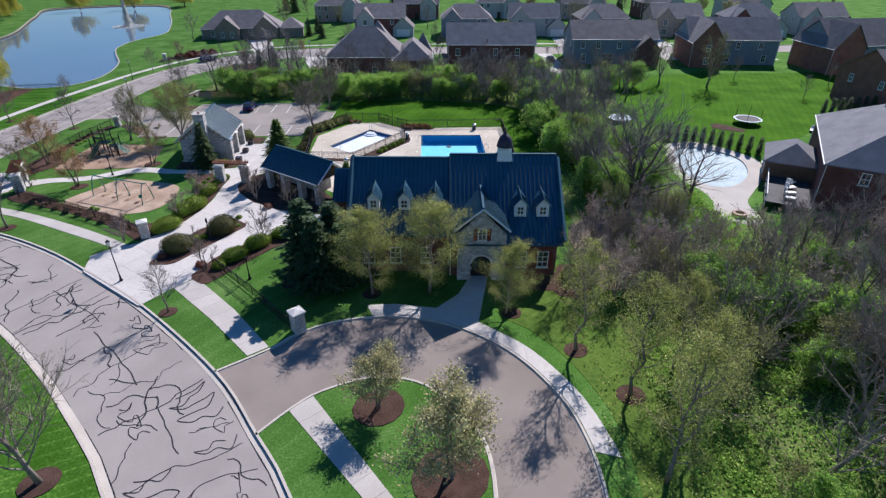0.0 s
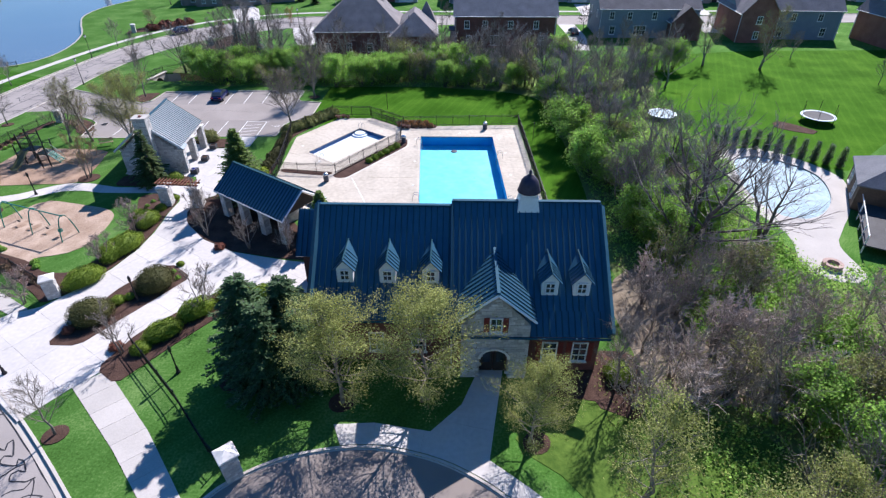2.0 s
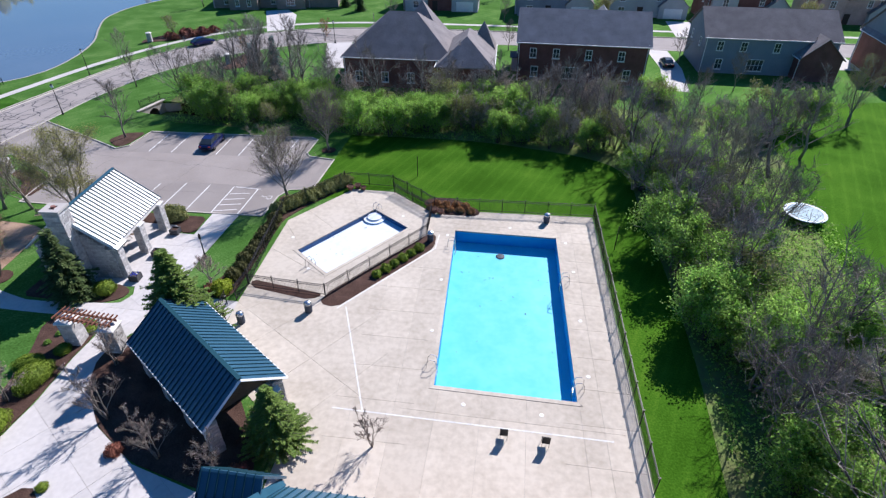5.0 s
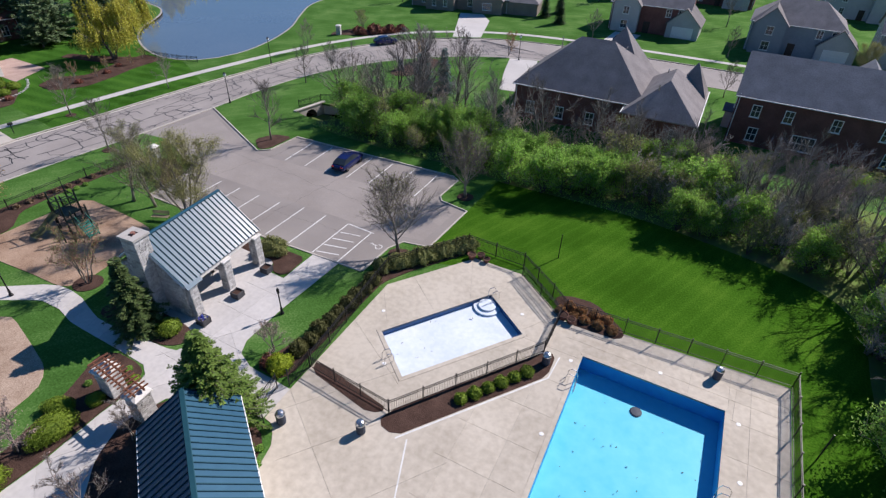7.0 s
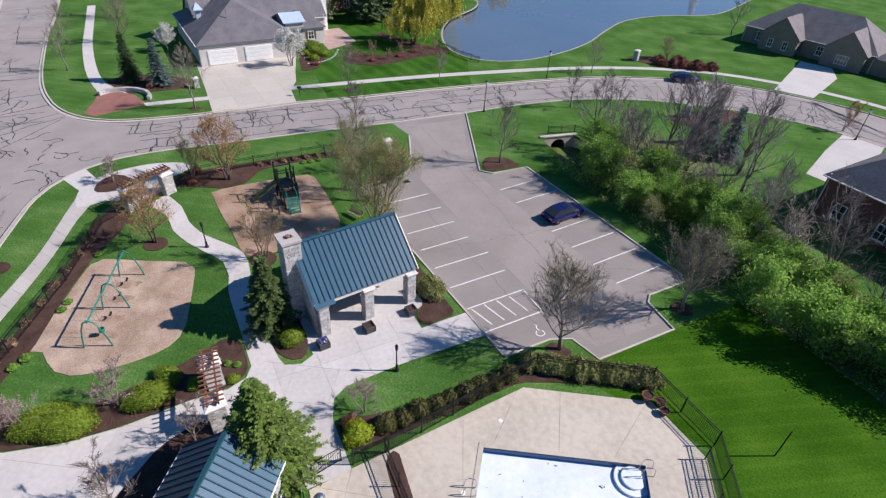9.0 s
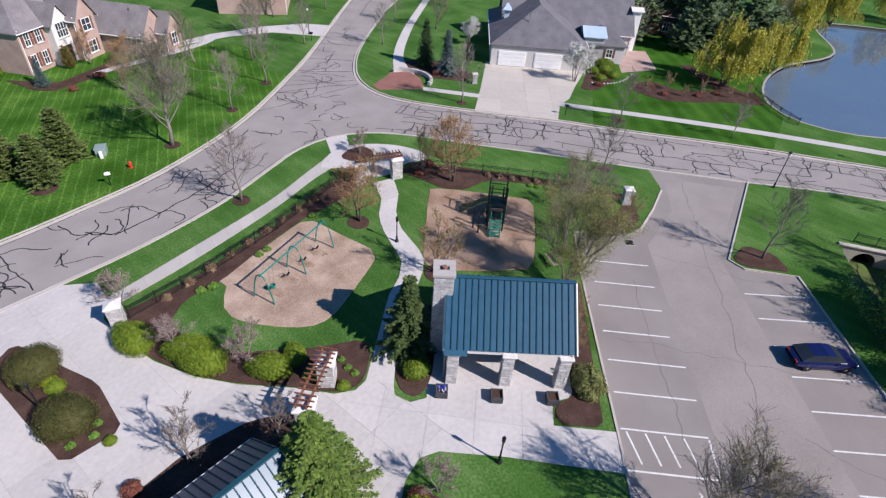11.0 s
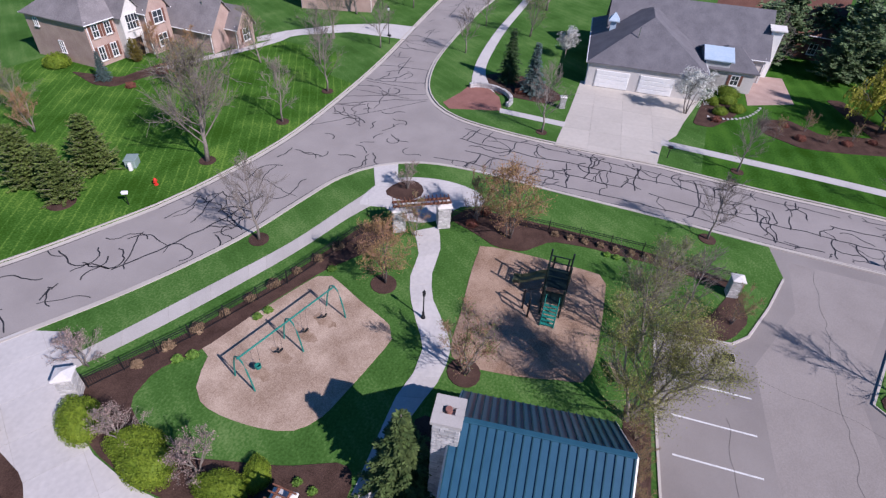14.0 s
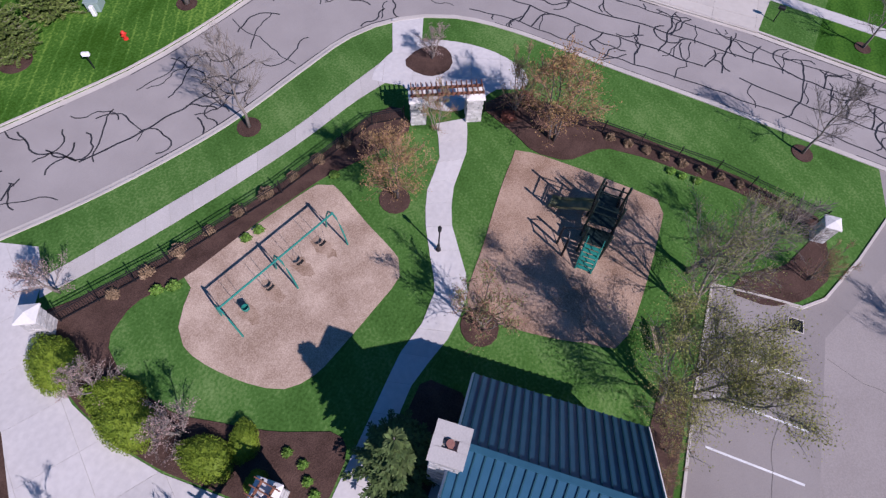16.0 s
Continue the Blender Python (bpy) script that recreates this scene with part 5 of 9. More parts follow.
RIDGE_E, RIDGE_W = 10.05, 9.75
YE, YW = 51.7, 51.5
def east_roof(y):
    return RIDGE_E - (YE - y) * (RIDGE_E - 4.05) / (YE - 44.0)
def west_roof(y):
    return RIDGE_W - (YW - y) * (RIDGE_W - 4.42) / (YW - 45.0)
g = Geo()
g.prism([(p[0] - CX, p[1] - CY) for p in ((-9.1, 45.6), (0.4, 45.6), (0.4, 44.9), (10.6, 44.9), (10.6, 56.6), (-9.1, 56.6))], 0, 4.3)
part("wall", g, BRICK, club, "red brick outer wall")
for x in (-9.1, 10.6):
    g = Geo()
    f = [L(x, 45.0, 4.2), L(x, 56.6, 4.2), L(x, 51.6, 9.4)]
    g.face(f if x > 0 else f[::-1])
    g.face([tuple(Vector(q) - Vector((0.2 if x > 0 else -0.2, 0, 0))) for q in (f[::-1] if x > 0 else f)])
    part("gable_wall", g, BRICK, club, "brick gable end")
for x0, x1, y0, y1 in ((0.35, 10.95, 45.4, YE), (0.35, 1.0, 44.0, 45.4), (5.6, 10.95, 44.0, 45.4)):
    slope("roof", [L(x0, y0, east_roof(y0)), L(x1, y0, east_roof(y0)), L(x1, y1, east_roof(y1)), L(x0, y1, east_roof(y1))], 0.14, club, seams=0.43, label="dark teal standing seam roof plane")
slope("roof", [L(0.35, 57.0, 4.3), L(10.95, 57.0, 4.3), L(10.95, YE, RIDGE_E), L(0.35, YE, RIDGE_E)], 0.14, club, seams=0.43, label="dark teal standing seam roof plane")
slope("roof", [L(-9.4, 45.0, 4.42), L(0.35, 45.0, 4.42), L(0.35, YW, RIDGE_W), L(-9.4, YW, RIDGE_W)], 0.14, club, seams=0.43, label="dark teal standing seam roof plane")
slope("roof", [L(-9.4, 56.8, 4.3), L(0.35, 56.8, 4.3), L(0.35, YW, RIDGE_W), L(-9.4, YW, RIDGE_W)], 0.14, club, seams=0.43, label="dark teal standing seam roof plane")
for x0, x1, y, z in ((-9.4, 0.3, YW, RIDGE_W), (0.3, 10.95, YE, RIDGE_E)):
    g = Geo()
    g.box(L((x0 + x1) / 2, y, z + 0.03), (x1 - x0, 0.34, 0.1), chamfer=0.03)
    part("ridge_cap", g, RIDGE, club, "metal ridge cap")
g = Geo()
g.box(L(0.3, 48.0, 7.2), (0.12, 9.2, 0.26), tilt=Matrix.Rotation(math.atan2(6.0, 7.7), 3, "X"))
part("verge_trim", g, RIDGE, club)
for y, z, x0, x1 in ((43.95, 3.93, 0.3, 11.0), (44.95, 4.30, -9.45, 0.1)):
    g = Geo()
    g.box(L((x0 + x1) / 2, y, z), (x1 - x0, 0.14, 0.16), chamfer=0.03)
    part("gutter", g, RIDGE, club)
for x in (-9.42, 10.97):
    for y0, z0 in ((44.1 if x > 0 else 45.0, 4.3), (56.9, 4.25)):
        a, b = Vector(L(x, y0, z0)), Vector(L(x, 51.6, 9.75))
        g = Geo()
        g.tube([a, b], 0.3, 4)
        part("bargeboard", g, RIDGE, club)
# low west wing
g = Geo()
g.prism([(p[0] - CX, p[1] - CY) for p in ((-11.9, 53.3), (-9.2, 53.3), (-9.2, 56.6), (-11.9, 56.6))], 0, 4.2)
part("wing_wall", g, BRICK, club)
slope("wing_roof", [L(-12.3, 52.7, 4.2), L(-9.3, 52.7, 4.2), L(-9.3, 55.7, 6.9), L(-12.3, 55.7, 6.9)], 0.12, club, seams=0.43)
slope("wing_roof", [L(-12.3, 57.4, 4.2), L(-9.3, 57.4, 4.2), L(-9.3, 55.7, 6.9), L(-12.3, 55.7, 6.9)], 0.12, club, seams=0.43)
g = Geo()
f = [L(-11.9, 53.3, 4.2), L(-11.9, 56.8, 4.2), L(-11.9, 55.5, 6.5)]
g.face(f[::-1])
part("gable_wall", g, BRICK, club)
# entrance gable in stone
GX, GZ, GE = 3.3, 7.85, 5.75
g = Geo()
g.prism([(p[0] - CX, p[1] - CY) for p in ((GX - 2.3, 44.1), (GX - 1.0, 44.1), (GX - 1.0, 45.8), (GX + 1.0, 45.8), (GX + 1.0, 44.1), (GX + 2.3, 44.1), (GX + 2.3, 47.5), (GX - 2.3, 47.5))], 0, 2.7)
g.box(L(GX, 45.67, 3.85), (4.6, 3.1, 2.3))
g.face([L(GX - 2.3, 44.1, 5.0), L(GX + 2.3, 44.1, 5.0), L(GX, 44.1, 7.45)])
part("gable_core", g, STONEBED, club)
g = stonework(4.6, 0.3, 7.4, 3, faces="S", row=0.24, top_line=lambda u: 5.05 + (2.3 - abs(u)) * 1.0 - 0.1)
gg = Geo()
for i in range(0, len(g.v), 8):
    vv = g.v[i:i + 8]
    cx_, cz_ = sum(p[0] for p in vv) / 8, sum(p[2] for p in vv) / 8
    arch = 1.9 + math.sqrt(max(0, 0.9 - cx_ * cx_)) * 0.9 if abs(cx_) < 1.0 else 0
    if not (abs(cx_) < 1.02 and cz_ < arch + 0.1) and not (abs(cx_) < 0.48 and 4.4 < cz_ < 5.7):
        gg.add(vv, [(0, 1, 3, 2), (4, 6, 7, 5), (0, 4, 5, 1), (2, 3, 7, 6), (0, 2, 6, 4), (1, 5, 7, 3)])
part("stone_facing", gg, STONE, club, "coursed pale limestone facing", kind="stuff", at=pose(*L(GX, 44.23, 0)))
g = Geo()
n = 16
outer = [(1.12 * math.cos(math.pi * i / n), 1.9 + 1.0 * math.sin(math.pi * i / n)) for i in range(n + 1)]
inner = [(0.92 * math.cos(math.pi * i / n), 1.9 + 0.82 * math.sin(math.pi * i / n)) for i in range(n + 1)]
for i in range(n):
    q = [outer[i], outer[i + 1], inner[i + 1], inner[i]]
    g.face([L(GX + a, 43.97, b) for a, b in q][::-1])
    g.face([L(GX + inner[i][0], 43.97, inner[i][1]), L(GX + inner[i + 1][0], 43.97, inner[i + 1][1]), L(GX + inner[i + 1][0], 44.35, inner[i + 1][1]), L(GX + inner[i][0], 44.35, inner[i][1])])
part("arch", g, CAPSTONE, club, "pale cut stone entrance arch")
g = Geo()
for sx in (-0.47, 0.47):
    g.box(L(GX + sx, 44.78, 1.15), (0.9, 0.08, 2.3), chamfer=0.02)
    g.box(L(GX + sx, 44.72, 1.45), (0.5, 0.03, 1.1), slot=1)
part("door", g, [DOORDARK, GLASS], club, "dark double entrance doors set back under the arch")
window(club, pose(*L(GX, 44.07, 5.0)), 0.75, 1.15, (1, 1), shutters=SHUTTER)
back_l, back_r = 44.0 + (GE - 4.05) / (RIDGE_E - 4.05) * 7.7, 44.0 + (GZ - 4.05) / (RIDGE_E - 4.05) * 7.7
for s in (-1, 1):
    slope("gable_roof", [L(GX + s * 2.6, 43.75, GE - 0.15), L(GX, 43.75, GZ), L(GX, back_r, GZ + 0.02), L(GX + s * 2.6, back_l - 0.2, GE - 0.12)], 0.12, club, seams=0.43, along=(0, 1, 0), label="pale lit teal gable roof plane")
g = Geo()
g.box(L(GX, (43.75 + back_r) / 2, GZ + 0.05), (0.22, back_r - 43.75, 0.1), chamfer=0.02)
part("ridge_cap", g, RIDGE, club)
for s in (-1, 1):
    g = Geo()
    g.tube([L(GX + s * 2.6, 43.72, GE - 0.24), L(GX, 43.72, GZ - 0.1)], 0.1, 4)
    part("bargeboard", g, WHITE, club)
# dormers
for dx, roof_at, face_y in ((-7.05, west_roof, 47.02), (-4.1, west_roof, 47.02), (-1.12, west_roof, 47.02), (6.98, east_roof, 46.25), (9.12, east_roof, 46.25)):
    fy = face_y
    base = roof_at(fy)
    eave, peak = base + 1.22, base + 2.0
    by = lambda z: fy + (z - base) / ((roof_at(fy + 1) - base))
    d = part("dormer", block_walls(1.12, by(eave) - fy, 1.36, 0.0), WHITE, club, "white dormer with a small teal gable roof", at=pose(*L(dx, (fy + by(eave)) / 2, base - 0.05)))
    g = Geo()
    yy = -(by(eave) - fy) / 2
    g.face([(-0.56, yy, 1.36), (0.56, yy, 1.36), (0, yy, 1.95)])
    part("dormer_gable", g, WHITE, d)
    for s in (-1, 1):
        poly = [(s * 0.78, yy - 0.18, 1.14), (0, yy - 0.18, 2.05), (0, by(peak) - fy + yy, 2.07), (s * 0.78, by(eave) - fy + yy - 0.25, 1.16)]
        slope("dormer_roof", poly, 0.07, d)
    g = Geo()
    for s in (-1, 1):
        nseam = 4
        for i in range(nseam):
            q = yy + 0.1 + 0.36 * i
            z0, z1 = 1.33, 2.42
            top_y = q
            lim = max(0.0, min(1.0, ((by(peak) - fy + yy) - q) / ((by(peak) - by(eave)) + 0.25)))
            lo = 1 - lim if q > by(eave) - fy + yy - 0.25 else 0.0
            g.tube([(s * 0.78 * (1 - lo), q, 1.18 + 0.92 * lo), (0, q, 2.1)], 0.03, 4)
    g.tube([(0, yy - 0.18, 2.1), (0, by(peak) - fy + yy, 2.11)], 0.05, 5)
    part("dormer_seams", g, SEAM, d, kind="stuff")
    window(club, pose(*L(dx, fy - 0.02, base + 0.66)), 0.62, 0.82, (1, 1), sill=False)
# cupola
cup = part("cupola", Geo(), WHITE, club, "white cupola with a dark bell dome", at=pose(*L(5.75, 51.8, 0.2)))
g = Geo()
g.add([(sx * r, sy * r, z) for r, z in ((0.86, 8.9), (0.62, 10.35)) for sx, sy in ((-1, -1), (1, -1), (1, 1), (-1, 1))], [(0, 1, 5, 4), (1, 2, 6, 5), (2, 3, 7, 6), (3, 0, 4, 7), (4, 5, 6, 7)])
g.box((0, 0, 10.38), (1.34, 1.34, 0.12), chamfer=0.04)
g.box((0, 0, 10.56), (1.12, 1.12, 0.28), chamfer=0.03)
part("cupola_body", g, WHITE, cup, "white flared cupola base")
g = Geo()
g.lathe([(0.84, 10.66), (0.83, 10.74), (0.76, 10.95), (0.70, 11.2), (0.62, 11.45), (0.46, 11.68), (0.26, 11.84), (0.1, 11.95), (0.1, 12.05), (0.13, 12.12), (0.08, 12.2), (0.03, 12.3), (0.02, 12.6)], 12)
part("dome", g, DOMEBLACK, cup, "dark metal bell dome with finial", smooth=True)
# wall windows
for x, y in ((7.2, 44.88), (9.3, 44.88), (-2.0, 45.58), (-5.0, 45.58), (-7.6, 45.58)):
    window(club, pose(*L(x, y, 1.9)), 1.0, 1.7, (1, 2), shutters=SHUTTER if x > 5 else None)
for y in (47.5, 50.5, 54.5):
    window(club, pose(*L(10.61, y, 1.9), 0, 0, 90), 1.0, 1.7, (1, 2))
for x in (-7.5, -4.5, -1.5, 3, 6, 9):
    window(club, pose(*L(x, 56.62, 1.8), 0, 0, 180), 1.0, 1.7, (1, 2))
g = Geo()
g.tube([L(0.35, 44.75, 4.1), L(0.35, 44.75, 0.1)], 0.06, 6)
part("downpipe", g, WHITE, club, "white downpipe")

# -- picnic pavilion --
PVX, PVY, PVR = -35.75, 79.45, 5.5
pav = thing("pavilion", PVX, PVY, 0, PVR, "open stone picnic pavilion with a teal metal roof", "pavilion")
HW, HL, PZ, PE = 3.95, 4.25, 6.35, 3.25
for s in (-1, 1):
    poly = [(s * HW, -HL, PE - 0.1), (s * HW, HL, PE - 0.1), (0, HL, PZ), (0, -HL, PZ)]
    if s > 0:
        poly = [(HW, -HL, PE - 0.1), (HW, -HL + 1.35, PE - 0.1), (HW - 0.35, -HL + 1.35, PE + 0.18), (HW - 0.35, HL, PE + 0.18), (0, HL, PZ), (0, -HL, PZ)]
        roof = slope("roof", [(HW - 0.3, -HL, PE + 0.13), (HW - 0.3, HL, PE + 0.13), (0, HL, PZ), (0, -HL, PZ)], 0.12, pav, seams=0.42, along=(0, 1, 0), label="teal standing seam roof plane")
        slope("roof_corner", [(HW, -HL, PE - 0.1), (HW, -HL + 1.5, PE - 0.1), (HW - 0.3, -HL + 1.5, PE + 0.125), (HW - 0.3, -HL, PE + 0.125)], 0.12, pav)
    else:
        slope("roof", poly, 0.12, pav, seams=0.42, along=(0, 1, 0), label="teal standing seam roof plane")
g = Geo()
g.box((0, 0, PZ + 0.04), (0.3, 2 * HL, 0.1), chamfer=0.03)
part("ridge_cap", g, RIDGE, pav)
for yy in (-HL, HL):
    for s in (-1, 1):
        g = Geo()
        g.tube([(s * (HW - (0.3 if s > 0 else 0)), yy, PE + (0.03 if s > 0 else -0.2)), (0, yy, PZ - 0.09)], 0.11, 4)
        part("bargeboard", g, CAPSTONE, pav)
for s in (-1, 1):
    g = Geo()
    g.box((s * 3.35, 0.1, 3.05), (0.3, 7.9, 0.32), chamfer=0.03)
    part("beam", g, CAPSTONE, pav, "pale timber eaves beam")
for i in range(5):
    g = Geo()
    g.box((0, -2.9 + 1.6 * i, 3.1), (6.5, 0.16, 0.25), chamfer=0.02)
    part("tie_beam", g, TIMBER, pav)
col = stonework(0.72, 0.72, 2.95, 11).mesh("column", [STONE, STONEBED])
g = Geo()
g.box((0, 0, 2.98), (0.95, 0.95, 0.14), chamfer=0.03)
capm = g.mesh("capital", CAPSTONE)
for s, ys in ((1, (-3.6, 0.0, 3.7)), (-1, (0.0, 3.7))):
    for yy in ys:
        c = part("column", col, None, pav, "rough limestone column", at=pose(s * 3.35, yy, 0))
        part("capital", capm, None, c)
part("end_wall", stonework(6.6, 0.55, 5.9, 5, faces="SN", row=0.22, top_line=lambda u: 2.9 + (3.3 - abs(u)) * 0.86), [STONE, STONEBED], pav, "limestone gable end wall", at=pose(0, -3.85, 0), kind="stuff")
g = Geo()
g.add([(-3.3, -3.9, 0), (3.3, -3.9, 0), (3.3, -3.9, 2.9), (0, -3.9, 5.75), (-3.3, -3.9, 2.9), (-3.3, -3.8, 0), (3.3, -3.8, 0), (3.3, -3.8, 2.9), (0, -3.8, 5.75), (-3.3, -3.8, 2.9)],
      [(0, 1, 2, 3, 4), (9, 8, 7, 6, 5), (0, 5, 6, 1), (1, 6, 7, 2), (2, 7, 8, 3), (3, 8, 9, 4), (4, 9, 5, 0)])
part("wall_core", g, STONEBED, pav)
ch = part("chimney", stonework(1.35, 1.25, 7.12, 8), [STONE, STONEBED], pav, "tall limestone chimney", at=pose(0.3, -4.45, 0))
g = Geo()
for sx, sy, w, d in ((-0.5, 0, 0.6, 1.45), (0.5, 0, 0.6, 1.45), (0, -0.52, 0.42, 0.42), (0, 0.52, 0.42, 0.42)):
    g.box((sx, sy, 7.2), (w, d, 0.18))
part("chimney_cap", g, WALKWAY, ch, "pale slab cap with an open flue")
g = Geo()
g.tube([(0, 0, 7.0), (0, 0, 7.42)], 0.17, 10)
part("flue", g, BRICKWALK, ch, "red clay flue pot")
g = Geo()
g.box((0, 1.3, 0.75), (2.4, 0.8, 0.06), chamfer=0.02)
g.box((0, 0.6, 0.45), (2.4, 0.28, 0.05), chamfer=0.02)
g.box((0, 2.0, 0.45), (2.4, 0.28, 0.05), chamfer=0.02)
for sx in (-0.9, 0.9):
    g.tube([(sx, 0.6, 0), (sx, 1.1, 0.74)], 0.03, 5)
    g.tube([(sx, 2.0, 0), (sx, 1.5, 0.74)], 0.03, 5)
pt = thing("picnic_table", PVX, PVY, 0.03, PVR, "brown timber picnic table in the pavilion's shade", "table", "picnic tables")
part("table_frame", g, TIMBER, pt)
copy_thing(pt, pose(PVX, PVY - 3.0, 0.03, 0, 0, PVR + 4))

# -- small shelter by the pool gate --
SHX, SHY = -18.3, 65.35
SHR = math.degrees(math.atan2(-5.8, 8.4))
sh = thing("shelter", SHX, SHY, 0, SHR, "small stone shelter with a dark teal gable roof", "shelter")
SL, SW_, SZ, SE_ = 5.25, 2.85, 5.05, 2.95
for s in (-1, 1):
    slope("roof", [(-SL, s * SW_, SE_), (SL, s * SW_, SE_), (SL, 0, SZ), (-SL, 0, SZ)], 0.12, sh, seams=0.42, label="dark teal standing seam roof plane")
g = Geo()
g.box((0, 0, SZ + 0.04), (2 * SL, 0.3, 0.1), chamfer=0.03)
part("ridge_cap", g, SEAM, sh)
for xx in (-SL, SL):
    for s in (-1, 1):
        g = Geo()
        g.tube([(xx, s * SW_, SE_ - 0.1), (xx, 0, SZ - 0.1)], 0.1, 4)
        part("bargeboard", g, WHITE, sh, "white bargeboard")
for s in (-1, 1):
    g = Geo()
    g.box((0, s * SW_, SE_ - 0.08), (2 * SL, 0.1, 0.16), chamfer=0.02)
    part("fascia", g, WHITE, sh, "white eaves fascia")
part("wall", stonework(6.4, 2.0, 2.9, 21, row=0.24), [STONE, STONEBED], sh, "coursed limestone wall", at=pose(-1.2, 1.3, 0))
for xx in (-4.5, -1.5, 1.6, 4.6):
    for s in ((-1, 1) if abs(xx) > 3 else (-1,)):
        part("column", col, None, sh, "rough limestone column", at=pose(xx, s * 2.25, -0.12))
for xx in (-4.6, 4.6):
    g = Geo()
    for dx in (-0.04, 0.04):
        g.face([(xx + dx, -2.1, 2.9), (xx + dx, 2.4, 2.9), (xx + dx, 0, 4.75)][:: (1 if dx > 0 else -1)])
    part("gable_panel", g, TIMBER, sh, "brown timber gable panel")
g = Geo()
g.box((4.75, 1.6, 2.45), (1.4, 1.2, 0.08), chamfer=0.02)
part("awning", g, WHITE, sh, "white serving hatch awning")

# -- houses beyond --
W2 = [("S", (-0.38, -0.2, 0.05, 0.3), 4.6, 1.0, 1.5, "window"), ("S", (-0.36, 0.36), 1.6, 1.1, 1.7, "window"), ("S", (-0.08,), 1.6, 2.6, 1.9, "wide"), ("E", (-0.25, 0.25), 4.6, 0.9, 1.4, "window"), ("W", (-0.25, 0.25), 4.6, 0.9, 1.4, "window"), ("E", (0.0,), 1.6, 0.9, 1.4, "window")]
W1 = [("S", (-0.36, -0.12, 0.12, 0.36), 1.7, 1.1, 1.6, "window"), ("E", (-0.25, 0.2), 1.7, 1.0, 1.5, "window"), ("W", (-0.25, 0.2), 1.7, 1.0, 1.5, "window")]
FRONT2 = [("S", (-0.4, -0.25, 0.25, 0.4), 4.5, 1.0, 1.5, "window"), ("S", (-0.4, -0.25, 0.3), 1.6, 1.0, 1.6, "window"), ("S", (0.0,), 1.15, 1.3, 2.3, "door"), ("W", (-0.2, 0.2), 4.5, 0.9, 1.4, "window"), ("E", (-0.2, 0.2), 4.5, 0.9, 1.4, "window")]
house(-19.0, 134.5, 2, [(0, 0.5, 0, 17.5, 13.5, 5.0, 5.3, 6.5, BRICK, SHINGLE, W1), (10.9, -1.9, 90, 13.6, 8.4, 4.7, 3.3, 4.1, BRICK, SHINGLE, [("W", (-0.25, 0.25), 2.6, 0.9, 1.6, "window")]), (2.2, 7.5, 90, 8.0, 8.5, 5.0, 5.8, 4.0, BRICK, SHINGLE, []), (13.2, 3.0, 0, 3.4, 3.4, 5.4, 3.2, 1.68, BRICK, SHINGLE, [])],
      "dark red brick house with steep hipped grey shingle roofs")
house(10.4, 140.9, 0, [(0, 0, 0, 20.8, 11.2, 6.5, 3.9, 0, BRICK, SHINGLEB, W2), (-10.9, 0.5, 0, 1.0, 2.4, 2.6, 0.5, 0, WHITE, SHINGLEB, []), (4, 6.5, 90, 5, 6, 6.5, 3.0, 0, BRICK, SHINGLEB, [])], "two storey dark brick house with a blue grey gable roof")
house(42.5, 150.5, 0, [(0, 0, 0, 21.5, 11.5, 6.2, 3.6, 0, SIDEBLUE, SHINGLE, W2), (7.5, -2.0, 90, 12.5, 6.5, 4.0, 3.0, 0, BRICK, SHINGLE, [])], "two storey house in blue grey siding and brick")
house(72.5, 150.0, -4, [(0, 0, 0, 22, 12, 6.2, 4.4, 0, SIDEBLUE, SHINGLE, W2), (-7.5, -2.5, 90, 15, 7.5, 6.2, 4.6, 0, BRICKRED, SHINGLE, [("W", (0.0,), 4.6, 1, 1.5, "window"), ("W", (0.0,), 1.6, 1, 1.5, "window")])], "two storey brick and siding house above a garden lawn")
house(101.0, 143.0, 8, [(0, 0, 0, 22, 13, 6.2, 5.0, 0, SIDEBLUE, SHINGLE, W2), (-8.5, -2, 90, 14, 8, 6.2, 5.0, 0, BRICKRED, SHINGLE, []), (6, -6.2, 0, 2, 2, 2, 1, 0, BRICKRED, SHINGLE, [("S", (0,), 5.0, 1.6, 10.0, "chimney")])], "large red brick gabled house with a tall chimney")
house(57.0, 66.2, 62, [(0, 0, 0, 22, 16, 6.0, 4.6, 6.5, BRICK, SHINGLEB, W2), (-0.7, 10.8, 0, 7.5, 6.0, 3.2, 1.8, 2.6, TIMBER, SHINGLEB, [("N", (-0.25, 0.25), 1.6, 1.2, 1.6, "window")])], "large dark brick house with a blue grey roof behind bare trees")
house(90.0, 108.0, 10, [(0, 0, 0, 20, 14, 6.0, 4.5, 0, BRICKRED, SHINGLE, W2)], "red brick house beyond the garden lawns")
